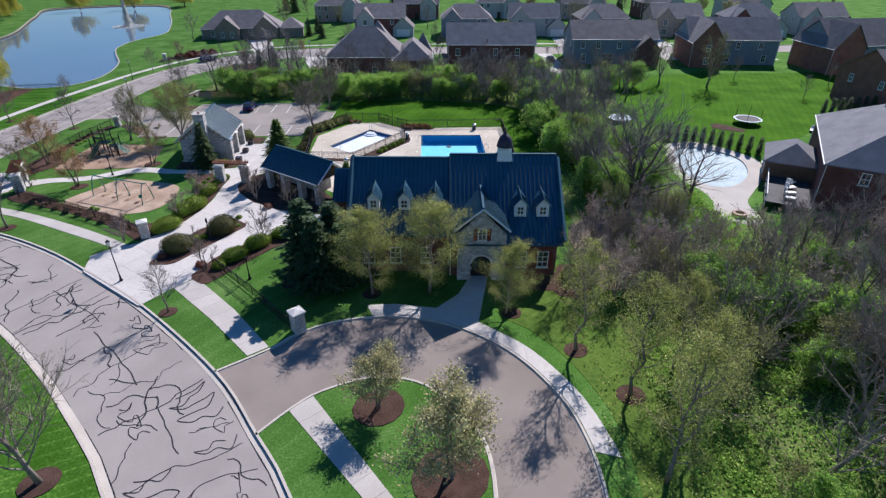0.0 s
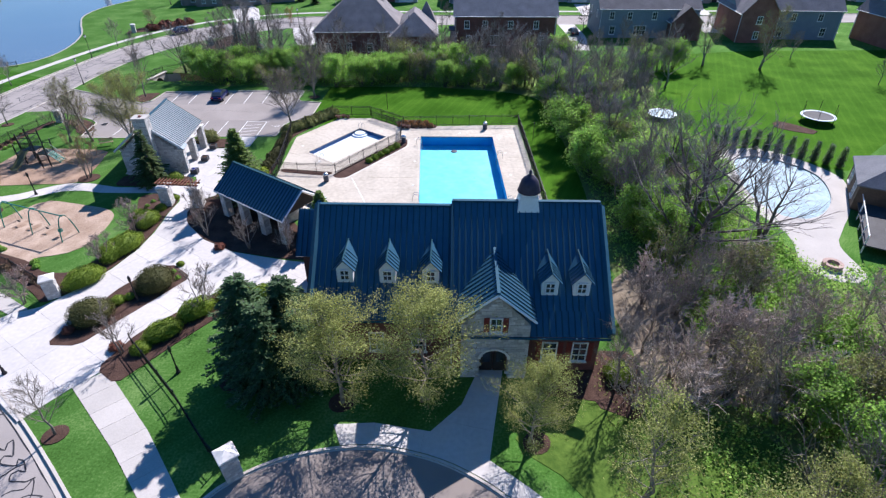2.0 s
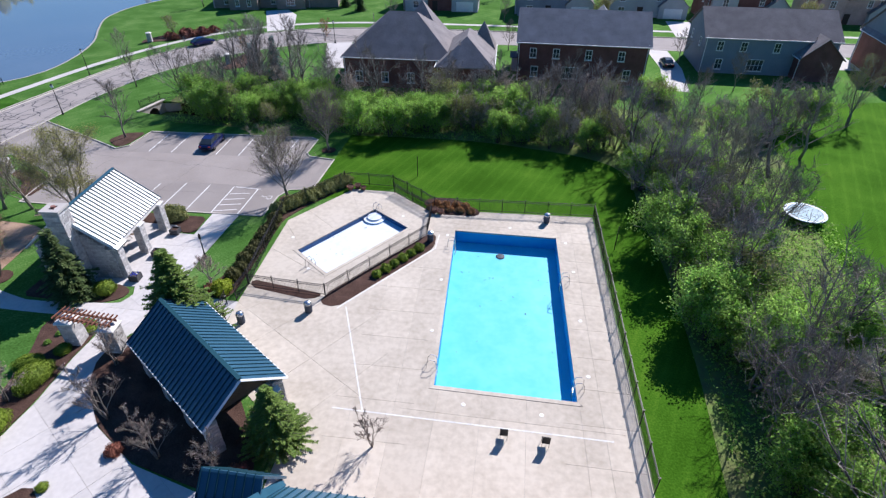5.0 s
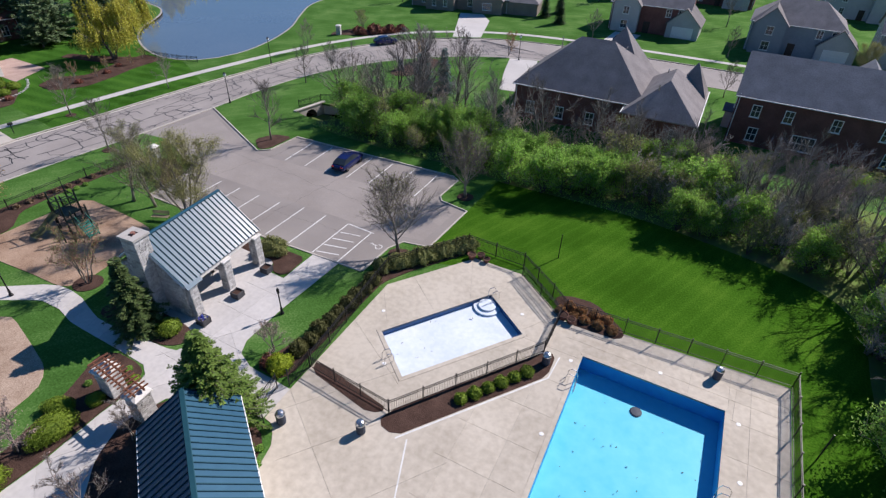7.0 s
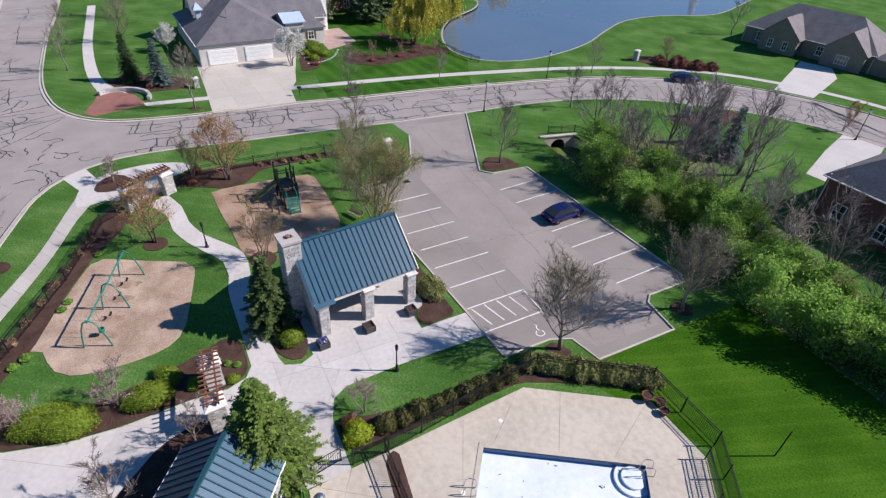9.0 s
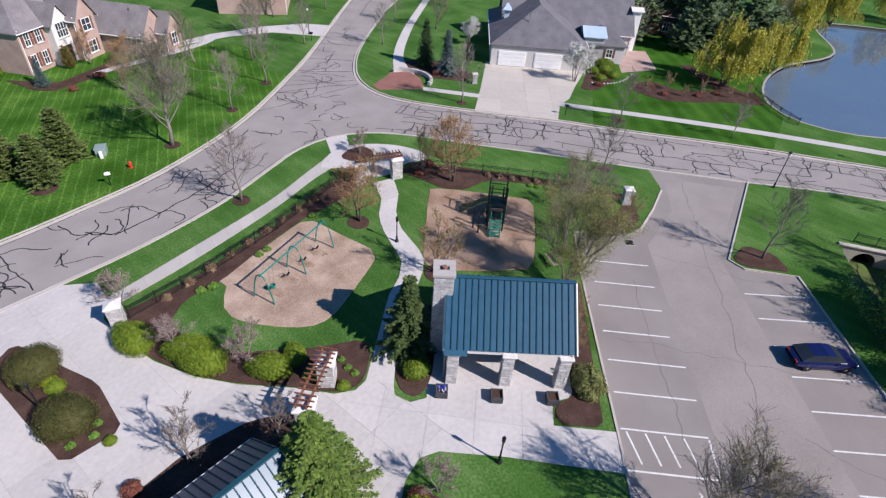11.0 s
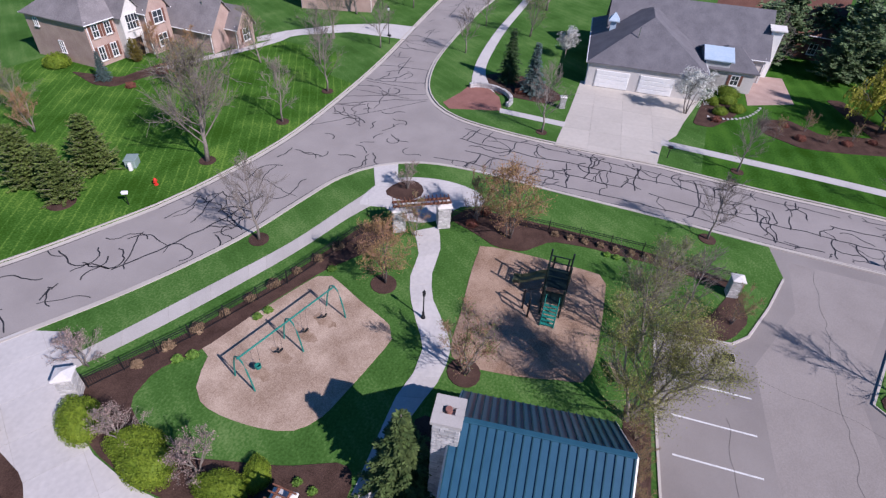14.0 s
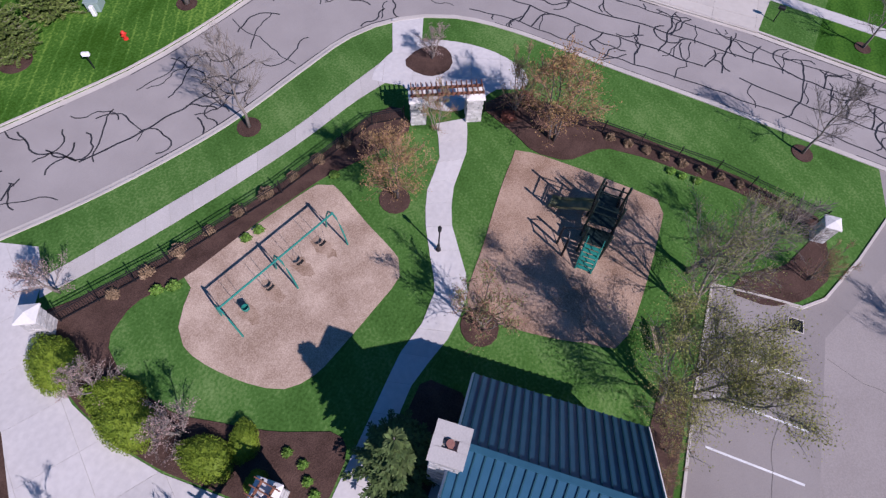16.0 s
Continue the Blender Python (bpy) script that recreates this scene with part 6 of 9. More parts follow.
for i, (x, y, m1, m2, lab) in enumerate(((-22, 192, BRICK, SHINGLE, "brick"), (6, 191, SIDEBLUE, SHINGLE, "blue siding"), (28, 193, SIDING, SHINGLEB, "grey siding"), (50, 191, BRICK, SHINGLE, "brick"), (74, 193, BRICKPALE, SHINGLE, "pale brick"), (98, 192, BRICK, SHINGLEB, "brick"), (122, 196, SIDING, SHINGLE, "grey siding"))):
    house(x, y, 2 - i % 3 * 2, [(0, 0, 0, 16, 11, 5.8, 3.6, 4.5 if i % 2 else 0, m1, m2, FRONT2), (-4.5, -4.0, 90, 6, 5.5, 5.8, 2.8, 0, m1 if i % 3 else SIDING, m2, [("W", (0.0,), 4.4, 1.2, 1.5, "window"), ("W", (0.0,), 1.6, 1.4, 1.6, "window")]), (7.5, -2.5, 90, 8, 6.5, 3.0, 3.0, 0, SIDING, m2, [("W", (0.0,), 1.2, 4.2, 2.2, "garage")])],
          "two storey %s house across the far street" % lab)
for i, (x, y) in enumerate(((-12, 232), (20, 236), (52, 233), (84, 238), (116, 234), (-42, 226))):
    house(x, y, 1.5 * i, [(0, 0, 0, 17, 11, 5.8, 3.8, 5.0 if i % 2 else 0, (BRICK, SIDING, BRICKPALE)[i % 3], SHINGLE, FRONT2), (4.5, -4.2, 90, 7, 6, 5.8, 3.0, 0, SIDING, SHINGLE, [])], "distant two storey house among trees")
house(-66.5, 188.0, 12, [(0, 0, 0, 24, 12, 3.4, 4.4, 6.0, TAUPE, SHINGLE, W1), (-4, -5.5, 90, 6, 7, 3.4, 3.2, 0, TAUPE, SHINGLE, [("W", (-0.2, 0.2), 1.6, 0.9, 1.5, "window")]), (7.5, -5.0, 90, 6, 7, 3.4, 3.2, 0, TAUPE, SHINGLE, [("W", (0.0,), 1.6, 2.0, 1.5, "wide")]), (15.5, -2, 0, 7, 8, 3.0, 2.6, 3.4, TAUPE, SHINGLE, [])], "long low taupe cottage with gabled porches by the pond")
house(-104.5, 84.5, 93, [(-0.9, 1.2, 90, 20.0, 15.0, 3.5, 4.3, 7.4, PALEWALL, SHINGLEG, [("W", (0.28, -0.1), 1.2, 4.4, 2.3, "garage")]), (4.6, 7.0, 0, 22, 12, 3.6, 4.9, 0, PALEWALL, SHINGLEG, [("S", (0.36,), 1.6, 1, 1.3, "window")]), (10.6, -0.2, 0, 6.0, 7.0, 3.1, 2.0, 2.2, PALEWALL, SHINGLEG, [("S", (0.1,), 1.6, 1.0, 1.3, "shutter")]), (8.4, -1.2, 0, 3.2, 5.0, 4.2, 0.9, 0, SIDING, COPPERBLUE, []), (16.4, 5.0, 0, 1.5, 2.2, 6.8, 0.3, 0, WHITE, CAPSTONE, []), (-6.0, 1.2, 0, 0.8, 0.8, 6.6, 0.5, 0.3, COPPERBLUE, COPPERBLUE, [])],
      "grey roofed house with a white double garage")
house(-73.7, 16.2, 175, [(5.5, 5.2, 0, 11.0, 10.4, 5.7, 3.7, 4.6, BRICKPALE, SHINGLE, [("S", (-0.385, -0.215), 4.35, 0.85, 1.55, "shutter"), ("S", (-0.385, -0.215), 1.55, 0.85, 1.7, "shutter"), ("W", (0.0,), 1.9, 0.75, 1.5, "window"), ("W", (0.32,), 4.5, 0.7, 1.0, "window")]),
                        (6.0, 2.4, 90, 7.2, 3.2, 5.8, 2.1, 0, CAPSTONE, SHINGLE, [("W", (0.0,), 4.55, 1.9, 1.9, "wide"), ("W", (0.0,), 1.25, 1.4, 2.4, "door")]),
                        (9.1, 2.0, 90, 9.0, 3.7, 5.9, 2.7, 0, BRICKPALE, SHINGLE, [("W", (0.0,), 4.6, 1.6, 1.6, "shutter"), ("W", (0.0,), 1.6, 1.5, 1.6, "shutter")]),
                        (14.2, -2.5, 90, 13.0, 5.6, 3.2, 3.3, 0, BRICKPALE, SHINGLE, [("W", (-0.28,), 1.7, 0.9, 1.7, "shutter"), ("S", (0.2,), 1.7, 0.9, 1.5, "window")]), (16.2, -5.2, 90, 11.2, 3.5, 3.2, 2.3, 0, BRICKPALE, SHINGLE, [("W", (0.0,), 1.7, 1.3, 1.7, "shutter")])],
      "pale pink brick two storey house with brown shutters")
house(-118, 30, 15, [(0, 0, 0, 16, 12, 6, 4, 5, BRICKPALE, SHINGLE, FRONT2)], "brick house along the side street")
house(-128, 104, 80, [(0, 0, 0, 18, 12, 4.0, 5, 0, BRICK, mat("brown red shingle", (0.13, 0.06, 0.045), (0.2, 0.1, 0.075), 7, 0.6, 0.95, 0.3), W1)], "brown roofed house behind tall trees")


# ---- plants ----
def leaf_quads(g, rng, p, n, spread, size, slot, flat=0.0, out=None):
    """n small leaves round p; out: a direction they lean along."""
    for _ in range(n):
        c = Vector(p) + Vector((rng.gauss(0, spread), rng.gauss(0, spread), rng.gauss(0, spread * 0.8)))
        a = Vector((rng.gauss(0, 1), rng.gauss(0, 1), rng.gauss(0, 1 - flat)))
        if out:
            a = a * 0.7 + out
        if a.length < 1e-3:
            continue
        a.normalize()
        b = a.cross(Vector((rng.gauss(0, 1), rng.gauss(0, 1), rng.gauss(0, 1)))).normalized()
        s = size * rng.uniform(0.6, 1.3)
        a, b = a * s * 0.5, b * s * 0.32
        g.face((c - a, c + b, c + a, c - b), slot)


def woody(rng, h, clear, r0, limbs, reach, rise, subs, twigs, leader=0.92, profile=None, curve=0.25, twig_len=0.8, multi=1, bare=True, twig_r=0.011):
    """Trunk, limbs, branches and twigs of a tree: returns (trunk mesh data, twig mesh data, twig points)."""
    wood, fine, tips = Geo(), Geo(), []
    for stem in range(multi):
        lean = Vector((rng.uniform(-1, 1), rng.uniform(-1, 1), 0)) * (0.05 if multi == 1 else 0.28) * h
        pts = [Vector((0, 0, 0)) + (Vector((rng.uniform(-0.2, 0.2), rng.uniform(-0.2, 0.2), 0)) if multi > 1 else Vector())]
        for i in range(1, 7):
            f = i / 6
            pts.append(pts[0] + lean * f + Vector((rng.gauss(0, 0.012) * h, rng.gauss(0, 0.012) * h, h * leader * f)))
        radii = [r0 * (1.25 if i == 0 else 1) * (1 - 0.88 * i / 6) for i in range(7)]
        wood.tube(pts, radii, 7)
        for k in range(limbs // multi):
            f = clear + (0.97 - clear) * (k + rng.random()) / (limbs // multi)
            i = min(int(f * 6), 5)
            p0 = pts[i].lerp(pts[i + 1], f * 6 - i)
            az = k * 2.399 + rng.uniform(-0.4, 0.4) + stem
            ln = reach * h * (profile(f) if profile else (1.15 - 0.75 * (f - clear) / (1 - clear))) * rng.uniform(0.75, 1.2)
            up = radians(rise + rng.uniform(-12, 12) + 22 * (f - clear))
            d = Vector((math.cos(az) * math.cos(up), math.sin(az) * math.cos(up), math.sin(up)))
            lp = [p0]
            for j in range(1, 5):
                d = (d + Vector((rng.gauss(0, 0.12), rng.gauss(0, 0.12), curve * 0.25 + rng.gauss(0, 0.08)))).normalized()
                lp.append(lp[-1] + d * ln / 4)
            rl = max(0.018, r0 * 0.42 * (1 - 0.6 * f))
            wood.tube(lp, [rl, rl * 0.8, rl * 0.6, rl * 0.42, rl * 0.22], 5, cap=False)
            for m in range(subs):
                ff = 0.2 + 0.8 * (m + rng.random()) / subs
                j = min(int(ff * 4), 3)
                q0 = lp[j].lerp(lp[j + 1], ff * 4 - j)
                dl = (lp[j + 1] - lp[j]).normalized()
                dd = (dl + Vector((rng.gauss(0, 0.55), rng.gauss(0, 0.55), rng.gauss(0.12, 0.4)))).normalized()
                sl = ln * 0.5 * (1.15 - 0.6 * ff) * rng.uniform(0.6, 1.3)
                q1 = q0 + dd * sl * 0.5
                q2 = q1 + (dd + Vector((rng.gauss(0, 0.2), rng.gauss(0, 0.2), curve * 0.4))).normalized() * sl * 0.5
                rs = max(0.012, rl * 0.32)
                fine.tube([q0, q1, q2], [rs, rs * 0.7, rs * 0.45], 3, cap=False)
                for w in range(twigs):
                    fw = (w + rng.random()) / twigs
                    t0 = q0.lerp(q1, fw * 2) if fw < 0.5 else q1.lerp(q2, fw * 2 - 1)
                    td = (dd + Vector((rng.gauss(0, 0.6), rng.gauss(0, 0.6), rng.gauss(0.2, 0.45)))).normalized()
                    tl = twig_len * rng.uniform(0.5, 1.25) * max(0.35, min(1.0, sl))
                    t1 = t0 + td * tl
                    if bare:
                        fine.tube([t0, t1], [twig_r, twig_r * 0.5], 3, cap=False)
                    tips += [t0.lerp(t1, 0.45), t1]
    return wood, fine, tips


def tree_proto(seed, name, bark, twig, leaf=None, leaf_n=0, leaf_size=0.1, leaf_spread=0.12, **kw):
    """One tree: an Empty with trunk and crown."""
    rng = random.Random(seed)
    wood, fine, tips = woody(rng, **kw)
    t = new(name)
    t.empty_display_size = 0.4
    part("trunk", wood, bark, t, smooth=True)
    if leaf:
        for p in tips:
            k = leaf_n if leaf_n >= 1 else (1 if rng.random() < leaf_n else 0)
            leaf_quads(fine, rng, p, int(k), leaf_spread, leaf_size, 1)
    part("crown", fine, [twig] + ([leaf] if leaf else []), t)
    return t


def conifer_proto(seed, name, needle, h=10.0, base_r=2.6, whorls=18, per=11, droop=0.25, clear=0.04, tuft=0.42, shape=1.0, density=9, ragged=0.0):
    rng = random.Random(seed)
    wood, g = Geo(), Geo()
    wood.tube([(0, 0, 0), (0.05, 0.02, h * 0.5), (0, 0, h * 0.99)], [0.2, 0.11, 0.02], 7)
    for i in range(whorls):
        f = clear + (1 - clear) * (i + 0.3 * rng.random()) / whorls
        z = h * f
        ln = base_r * (1 - f) ** shape * rng.uniform(0.85, 1.12) + 0.12
        m = max(4, int(per * (0.45 + 0.55 * (1 - f))))
        for k in range(m):
            az = 2 * math.pi * k / m + i * 1.1 + rng.uniform(-0.25, 0.25)
            l2 = ln * rng.uniform(0.72 - 0.5 * ragged, 1.18)
            d = Vector((math.cos(az), math.sin(az), 0))
            side = Vector((-d.y, d.x, 0))
            lift = rng.uniform(-0.05, 0.22) + rng.uniform(-1, 1.4) * ragged
            def at(s):
                return Vector((0, 0, z)) + d * l2 * s + Vector((0, 0, l2 * (lift * s - droop * s * s)))
            if l2 > 0.6:
                wood.tube([at(0), at(0.5), at(0.95)], [0.03, 0.018, 0.006], 3, cap=False)
            n = max(3, int(density * l2 / base_r) + 3)
            for j in range(n):
                s = 0.15 + 0.85 * (j + rng.random() * 0.6) / n
                p = at(s)
                wdt = tuft * (1.15 - 0.5 * s) * rng.uniform(0.7, 1.2)
                for sd in (-1, 1, 0):
                    o = (d * 0.75 + side * sd * 0.8 + Vector((0, 0, rng.uniform(-0.35, 0.3)))).normalized() * wdt
                    w = o.cross(Vector((rng.gauss(0, 0.5), rng.gauss(0, 0.5), 1))).normalized() * wdt * 0.22
                    g.face((p - w * 0.6, p + o * 0.6 - w, p + o, p + o * 0.6 + w), 0)
    t = new(name)
    t.empty_display_size = 0.4
    part("trunk", wood, BARK, t)
    part("crown", g, needle, t)
    return t


def clump_mesh(seed, leaf, rx, ry, rz, n, size, lumps=0.12, stems=None, flat_base=True, core=True, core_mat=None):
    """A shrub: leaves over an uneven dome, with a dark leafy core."""
    rng = random.Random(seed)
    g = Geo()
    ph = [rng.uniform(0, 6.28) for _ in range(6)]
    def radius(az, el):
        return 1 + lumps * (math.sin(3 * az + ph[0]) * math.cos(2 * el + ph[1]) + 0.6 * math.sin(5 * az + ph[2] + 3 * el) + 0.4 * math.sin(9 * az + ph[3]) * math.sin(7 * el + ph[4]))
    if core:
        rows, cols = 7, 14
        vs = []
        for i in range(rows + 1):
            el = -0.35 + (math.pi / 2 + 0.35) * i / rows
            for j in range(cols):
                az = 2 * math.pi * j / cols
                r = radius(az, el) * 0.86
                vs.append((rx * r * math.cos(el) * math.cos(az), ry * r * math.cos(el) * math.sin(az), max(0.0, rz * (0.32 + 0.68 * r * math.sin(el)))))
        g.add(vs, [(i * cols + j, i * cols + (j + 1) % cols, (i + 1) * cols + (j + 1) % cols, (i + 1) * cols + j) for i in range(rows) for j in range(cols)], 0)
    for _ in range(n):
        az = rng.uniform(0, 2 * math.pi)
        el = math.asin(rng.uniform(-0.3, 1))
        r = radius(az, el) * rng.uniform(0.84, 1.05)
        o = Vector((math.cos(el) * math.cos(az), math.cos(el) * math.sin(az), math.sin(el)))
        p = Vector((rx * r * o.x, ry * r * o.y, max(0.04, rz * (0.32 + 0.68 * r * o.z))))
        leaf_quads(g, rng, p, 1, 0.01, size, 0, out=o * 0.8)
    return g


pool_of = {}


def plant(proto, x, y, s=1.0, rz=None, label="", category="tree", group="", sz=None, z=0.0):
    """Stands a copy of a plant; the first one uses the plant itself."""
    rz = (x * 37.7 + y * 91.3) % 360 if rz is None else rz
    m = pose(x, y, z, 0, 0, rz) @ Matrix.Diagonal((s, s, sz or s, 1))
    if proto.name in pool_of:
        ob = copy_thing(proto, m @ Matrix.Diagonal((*[1 / q for q in proto.scale], 1)))
    else:
        ob = proto
        pool_of[proto.name] = True
        ob.matrix_basis = m
    return tagged(ob, label, category, group)


def shrub(name, geo, leaf):
    return part(name, geo, [leaf])


# bare street trees, drawn at 8 m
BARE_KW = dict(h=8.0, clear=0.2, r0=0.12, limbs=16, reach=0.38, rise=40, subs=8, twigs=7, curve=0.35, twig_len=0.8, twig_r=0.012)
bare = [tree_proto(11 + i, "bare_tree", BARK, TWIG, **BARE_KW) for i in range(2)]
spread_tree = tree_proto(15, "bare_tree", BARK, TWIG, HAZELEAF, 0.5, 0.09, 0.1, h=8.5, clear=0.14, r0=0.15, limbs=24, reach=0.44, rise=38, subs=10, twigs=11, curve=0.4, twig_len=0.8, leader=0.8)
bud_tree = tree_proto(17, "budding_tree", BARK, TWIG, HAZELEAF, 2, 0.09, 0.18, h=8.5, clear=0.12, r0=0.13, limbs=18, reach=0.40, rise=40, subs=8, twigs=8, curve=0.4, multi=2, twig_len=0.8)
haze_tree = tree_proto(18, "budding_tree", BARK, TWIG, OLIVELEAF, 10, 0.068, 0.26, h=7.0, clear=0.07, r0=0.1, limbs=28, reach=0.42, rise=40, subs=9, twigs=7, curve=0.3, multi=4, twig_len=0.8)
red_tree = tree_proto(19, "budding_tree", BARK, REDTWIG, RUSTBUD, 2, 0.09, 0.14, h=8.0, clear=0.12, r0=0.12, limbs=18, reach=0.36, rise=44, subs=9, twigs=9, curve=0.35, multi=2, twig_len=0.7)
# flowering pears, drawn at 10 m
PEAR_KW = dict(h=10.0, clear=0.15, r0=0.13, limbs=34, reach=0.34, rise=30, subs=8, twigs=6, curve=0.4, twig_len=0.6, profile=lambda f: max(0.28, math.sin(math.pi * (0.25 + 0.7 * (f - 0.1) / 0.9))), bare=False)
THIN_KW = dict(bare=False, h=10.0, clear=0.17, r0=0.12, limbs=26, reach=0.30, rise=40, subs=7, twigs=5, curve=0.45, twig_len=0.6, profile=lambda f: max(0.25, math.sin(min(1, (f - 0.1) / 0.9) * math.pi * 0.93 + 0.22)))
pear = [tree_proto(31 + i, "pear_tree", BARK, TWIG, PEARLEAF, 8, 0.092, 0.2, **PEAR_KW) for i in range(2)]
pear_thin = tree_proto(35, "pear_tree", BARK, TWIG, PEARLEAF, 5, 0.092, 0.16, **THIN_KW)
# wild trees of the wood, drawn at 14 m
wild = [tree_proto(41 + i, "woodland_tree", BARK, TWIG, h=14.0, clear=0.14, r0=0.2, limbs=16, reach=0.40, rise=38, subs=8, twigs=6, curve=0.3, leader=0.85, twig_len=1.1, twig_r=0.018, multi=1 + i) for i in range(2)]
broad = tree_proto(43, "woodland_tree", DARKBARK, DARKTWIG, h=12.0, clear=0.08, r0=0.3, limbs=20, reach=0.62, rise=27, subs=8, twigs=4, curve=0.32, leader=0.8, twig_len=1.0, twig_r=0.018, multi=2)
dark_tree = tree_proto(44, "woodland_tree", DARKBARK, DARKTWIG, h=11.0, clear=0.12, r0=0.17, limbs=16, reach=0.44, rise=36, subs=8, twigs=6, curve=0.3, leader=0.85, twig_len=1.0, twig_r=0.017, multi=2)
thicket = tree_proto(45, "thicket", BARK, BRUSHTWIG, None, h=5.0, clear=0.08, r0=0.05, limbs=32, reach=0.42, rise=44, subs=5, twigs=4, curve=0.2, multi=6, twig_len=0.9, twig_r=0.02)
thicket_red = tree_proto(46, "thicket", BARK, BRUSHTWIG, HAZELEAF, 0.3, 0.1, 0.12, h=4.5, clear=0.06, r0=0.045, limbs=30, reach=0.46, rise=40, subs=5, twigs=4, curve=0.2, multi=6, twig_len=0.85, twig_r=0.019)
rust_bush = tree_proto(47, "budding_tree", DARKBARK, REDTWIG, RUSTBUD, 3, 0.085, 0.14, h=4.6, clear=0.1, r0=0.06, limbs=28, reach=0.5, rise=36, subs=6, twigs=5, curve=0.25, multi=3, twig_len=0.7, twig_r=0.012)
green_bush = [tree_proto(51 + i, "spring_bush", DARKBARK, DARKTWIG, SPRINGLEAF, 6, 0.18, 0.27, h=4.2, clear=0.05, r0=0.05, limbs=24, reach=0.5, rise=40, subs=6, twigs=4, curve=0.2, multi=5 + i, twig_len=0.9, twig_r=0.013) for i in range(2)]
olive_bush = tree_proto(55, "spring_bush", DARKBARK, DARKTWIG, HAZELEAF, 2, 0.16, 0.24, h=4.6, clear=0.05, r0=0.05, limbs=24, reach=0.46, rise=44, subs=6, twigs=4, curve=0.2, multi=5, twig_len=0.7)
# ornamentals
crab_white = tree_proto(61, "crabapple", BARK, TWIG, CREAMBUD, 6, 0.12, 0.2, h=4.6, clear=0.14, r0=0.08, limbs=20, reach=0.48, rise=34, subs=7, twigs=7, curve=0.25, multi=2, twig_len=0.5)
crab_pink = tree_proto(62, "crabapple", BARK, TWIG, BUDPINK, 1, 0.075, 0.1, h=3.2, clear=0.12, r0=0.06, limbs=20, reach=0.48, rise=36, subs=7, twigs=7, curve=0.25, multi=3, twig_len=0.45)
small_bare = tree_proto(63, "ornamental_tree", BARK, TWIG, BUDPINK, 0.12, 0.08, 0.1, h=4.2, clear=0.12, r0=0.06, limbs=18, reach=0.42, rise=42, subs=7, twigs=8, curve=0.3, multi=3, twig_len=0.5)
willow_bush = tree_proto(64, "ornamental_tree", BARK, REDTWIG, HAZELEAF, 0.8, 0.1, 0.14, h=5.8, clear=0.1, r0=0.07, limbs=22, reach=0.40, rise=44, subs=8, twigs=8, curve=0.3, multi=4, twig_len=0.6)
white_crab = tree_proto(65, "crabapple", BARK, TWIG, BLOSSOM, 4, 0.14, 0.16, h=4.4, clear=0.12, r0=0.07, limbs=20, reach=0.5, rise=34, subs=7, twigs=6, curve=0.2, multi=3, twig_len=0.5)


def willow_proto(seed):
    """A willow: arching limbs hung with long trailing leafy strands."""
    rng = random.Random(seed)
    wood, fine, tips = woody(rng, 9.5, 0.16, 0.24, 24, 0.56, 34, 8, 3, curve=0.1, leader=0.78, twig_len=0.9, multi=2)
    for p in tips:
        if p.z < 3.2 or rng.random() < 0.2:
            continue
        drop = min(p.z - 1.6, rng.uniform(1.2, 3.8))
        out = Vector((p.x, p.y, 0)) * 0.06
        q = [p, p + out + Vector((0, 0, -drop * 0.45)), p + out * 1.5 + Vector((rng.gauss(0, 0.1), rng.gauss(0, 0.1), -drop))]
        fine.tube(q, [0.012, 0.01, 0.005], 3, 1, cap=False)
        n = int(drop * 6)
        for k in range(n):
            f = (k + rng.random()) / n
            c = q[0].lerp(q[1], f * 2) if f < 0.5 else q[1].lerp(q[2], f * 2 - 1)
            leaf_quads(fine, rng, c, 1, 0.06, 0.3, 1, out=Vector((0, 0, -0.9)))
    t = new("willow")
    t.empty_display_size = 0.4
    part("trunk", wood, DARKBARK, t, smooth=True)
    part("crown", fine, [TWIG, WILLOWLEAF], t)
    return t


willow = willow_proto(66)
spruce = conifer_proto(71, "spruce", NEEDLE, 10.0, 2.5, 26, 14, density=14, shape=0.85, tuft=0.46)
bushy_spruce = conifer_proto(77, "spruce", NEEDLE, 8.0, 2.9, 30, 16, density=15, shape=0.58, tuft=0.42, ragged=0.3)
drooping = conifer_proto(72, "weeping_spruce", DARKNEEDLE, 7.6, 1.9, 26, 11, droop=0.5, tuft=0.34, density=15, ragged=0.2)
arbor = conifer_proto(73, "arborvitae", BRIGHTNEEDLE, 8.4, 2.5, 44, 21, droop=-0.05, tuft=0.3, shape=0.85, density=19, ragged=0.12)
blue = conifer_proto(74, "blue_spruce", BLUENEEDLE, 7.0, 2.0, 20, 12, density=10)
young_spruce = conifer_proto(76, "young_spruce", YOUNGNEEDLE, 6.0, 2.1, 36, 17, droop=-0.15, tuft=0.4, shape=0.62, density=13, ragged=0.3)
pine = conifer_proto(78, "pine", PINENEEDLE, 9.0, 4.2, 24, 13, droop=-0.1, tuft=0.8, shape=0.42, density=11, ragged=0.5, clear=0.12)
gold_conifer = conifer_proto(77, "conifer", GOLDNEEDLE, 3.0, 0.8, 18, 10, droop=-0.6, tuft=0.28, shape=0.45, density=4)
column_tree = conifer_proto(75, "arborvitae", NEEDLE, 3.2, 0.55, 18, 9, droop=-0.5, tuft=0.25, shape=0.5, density=3)

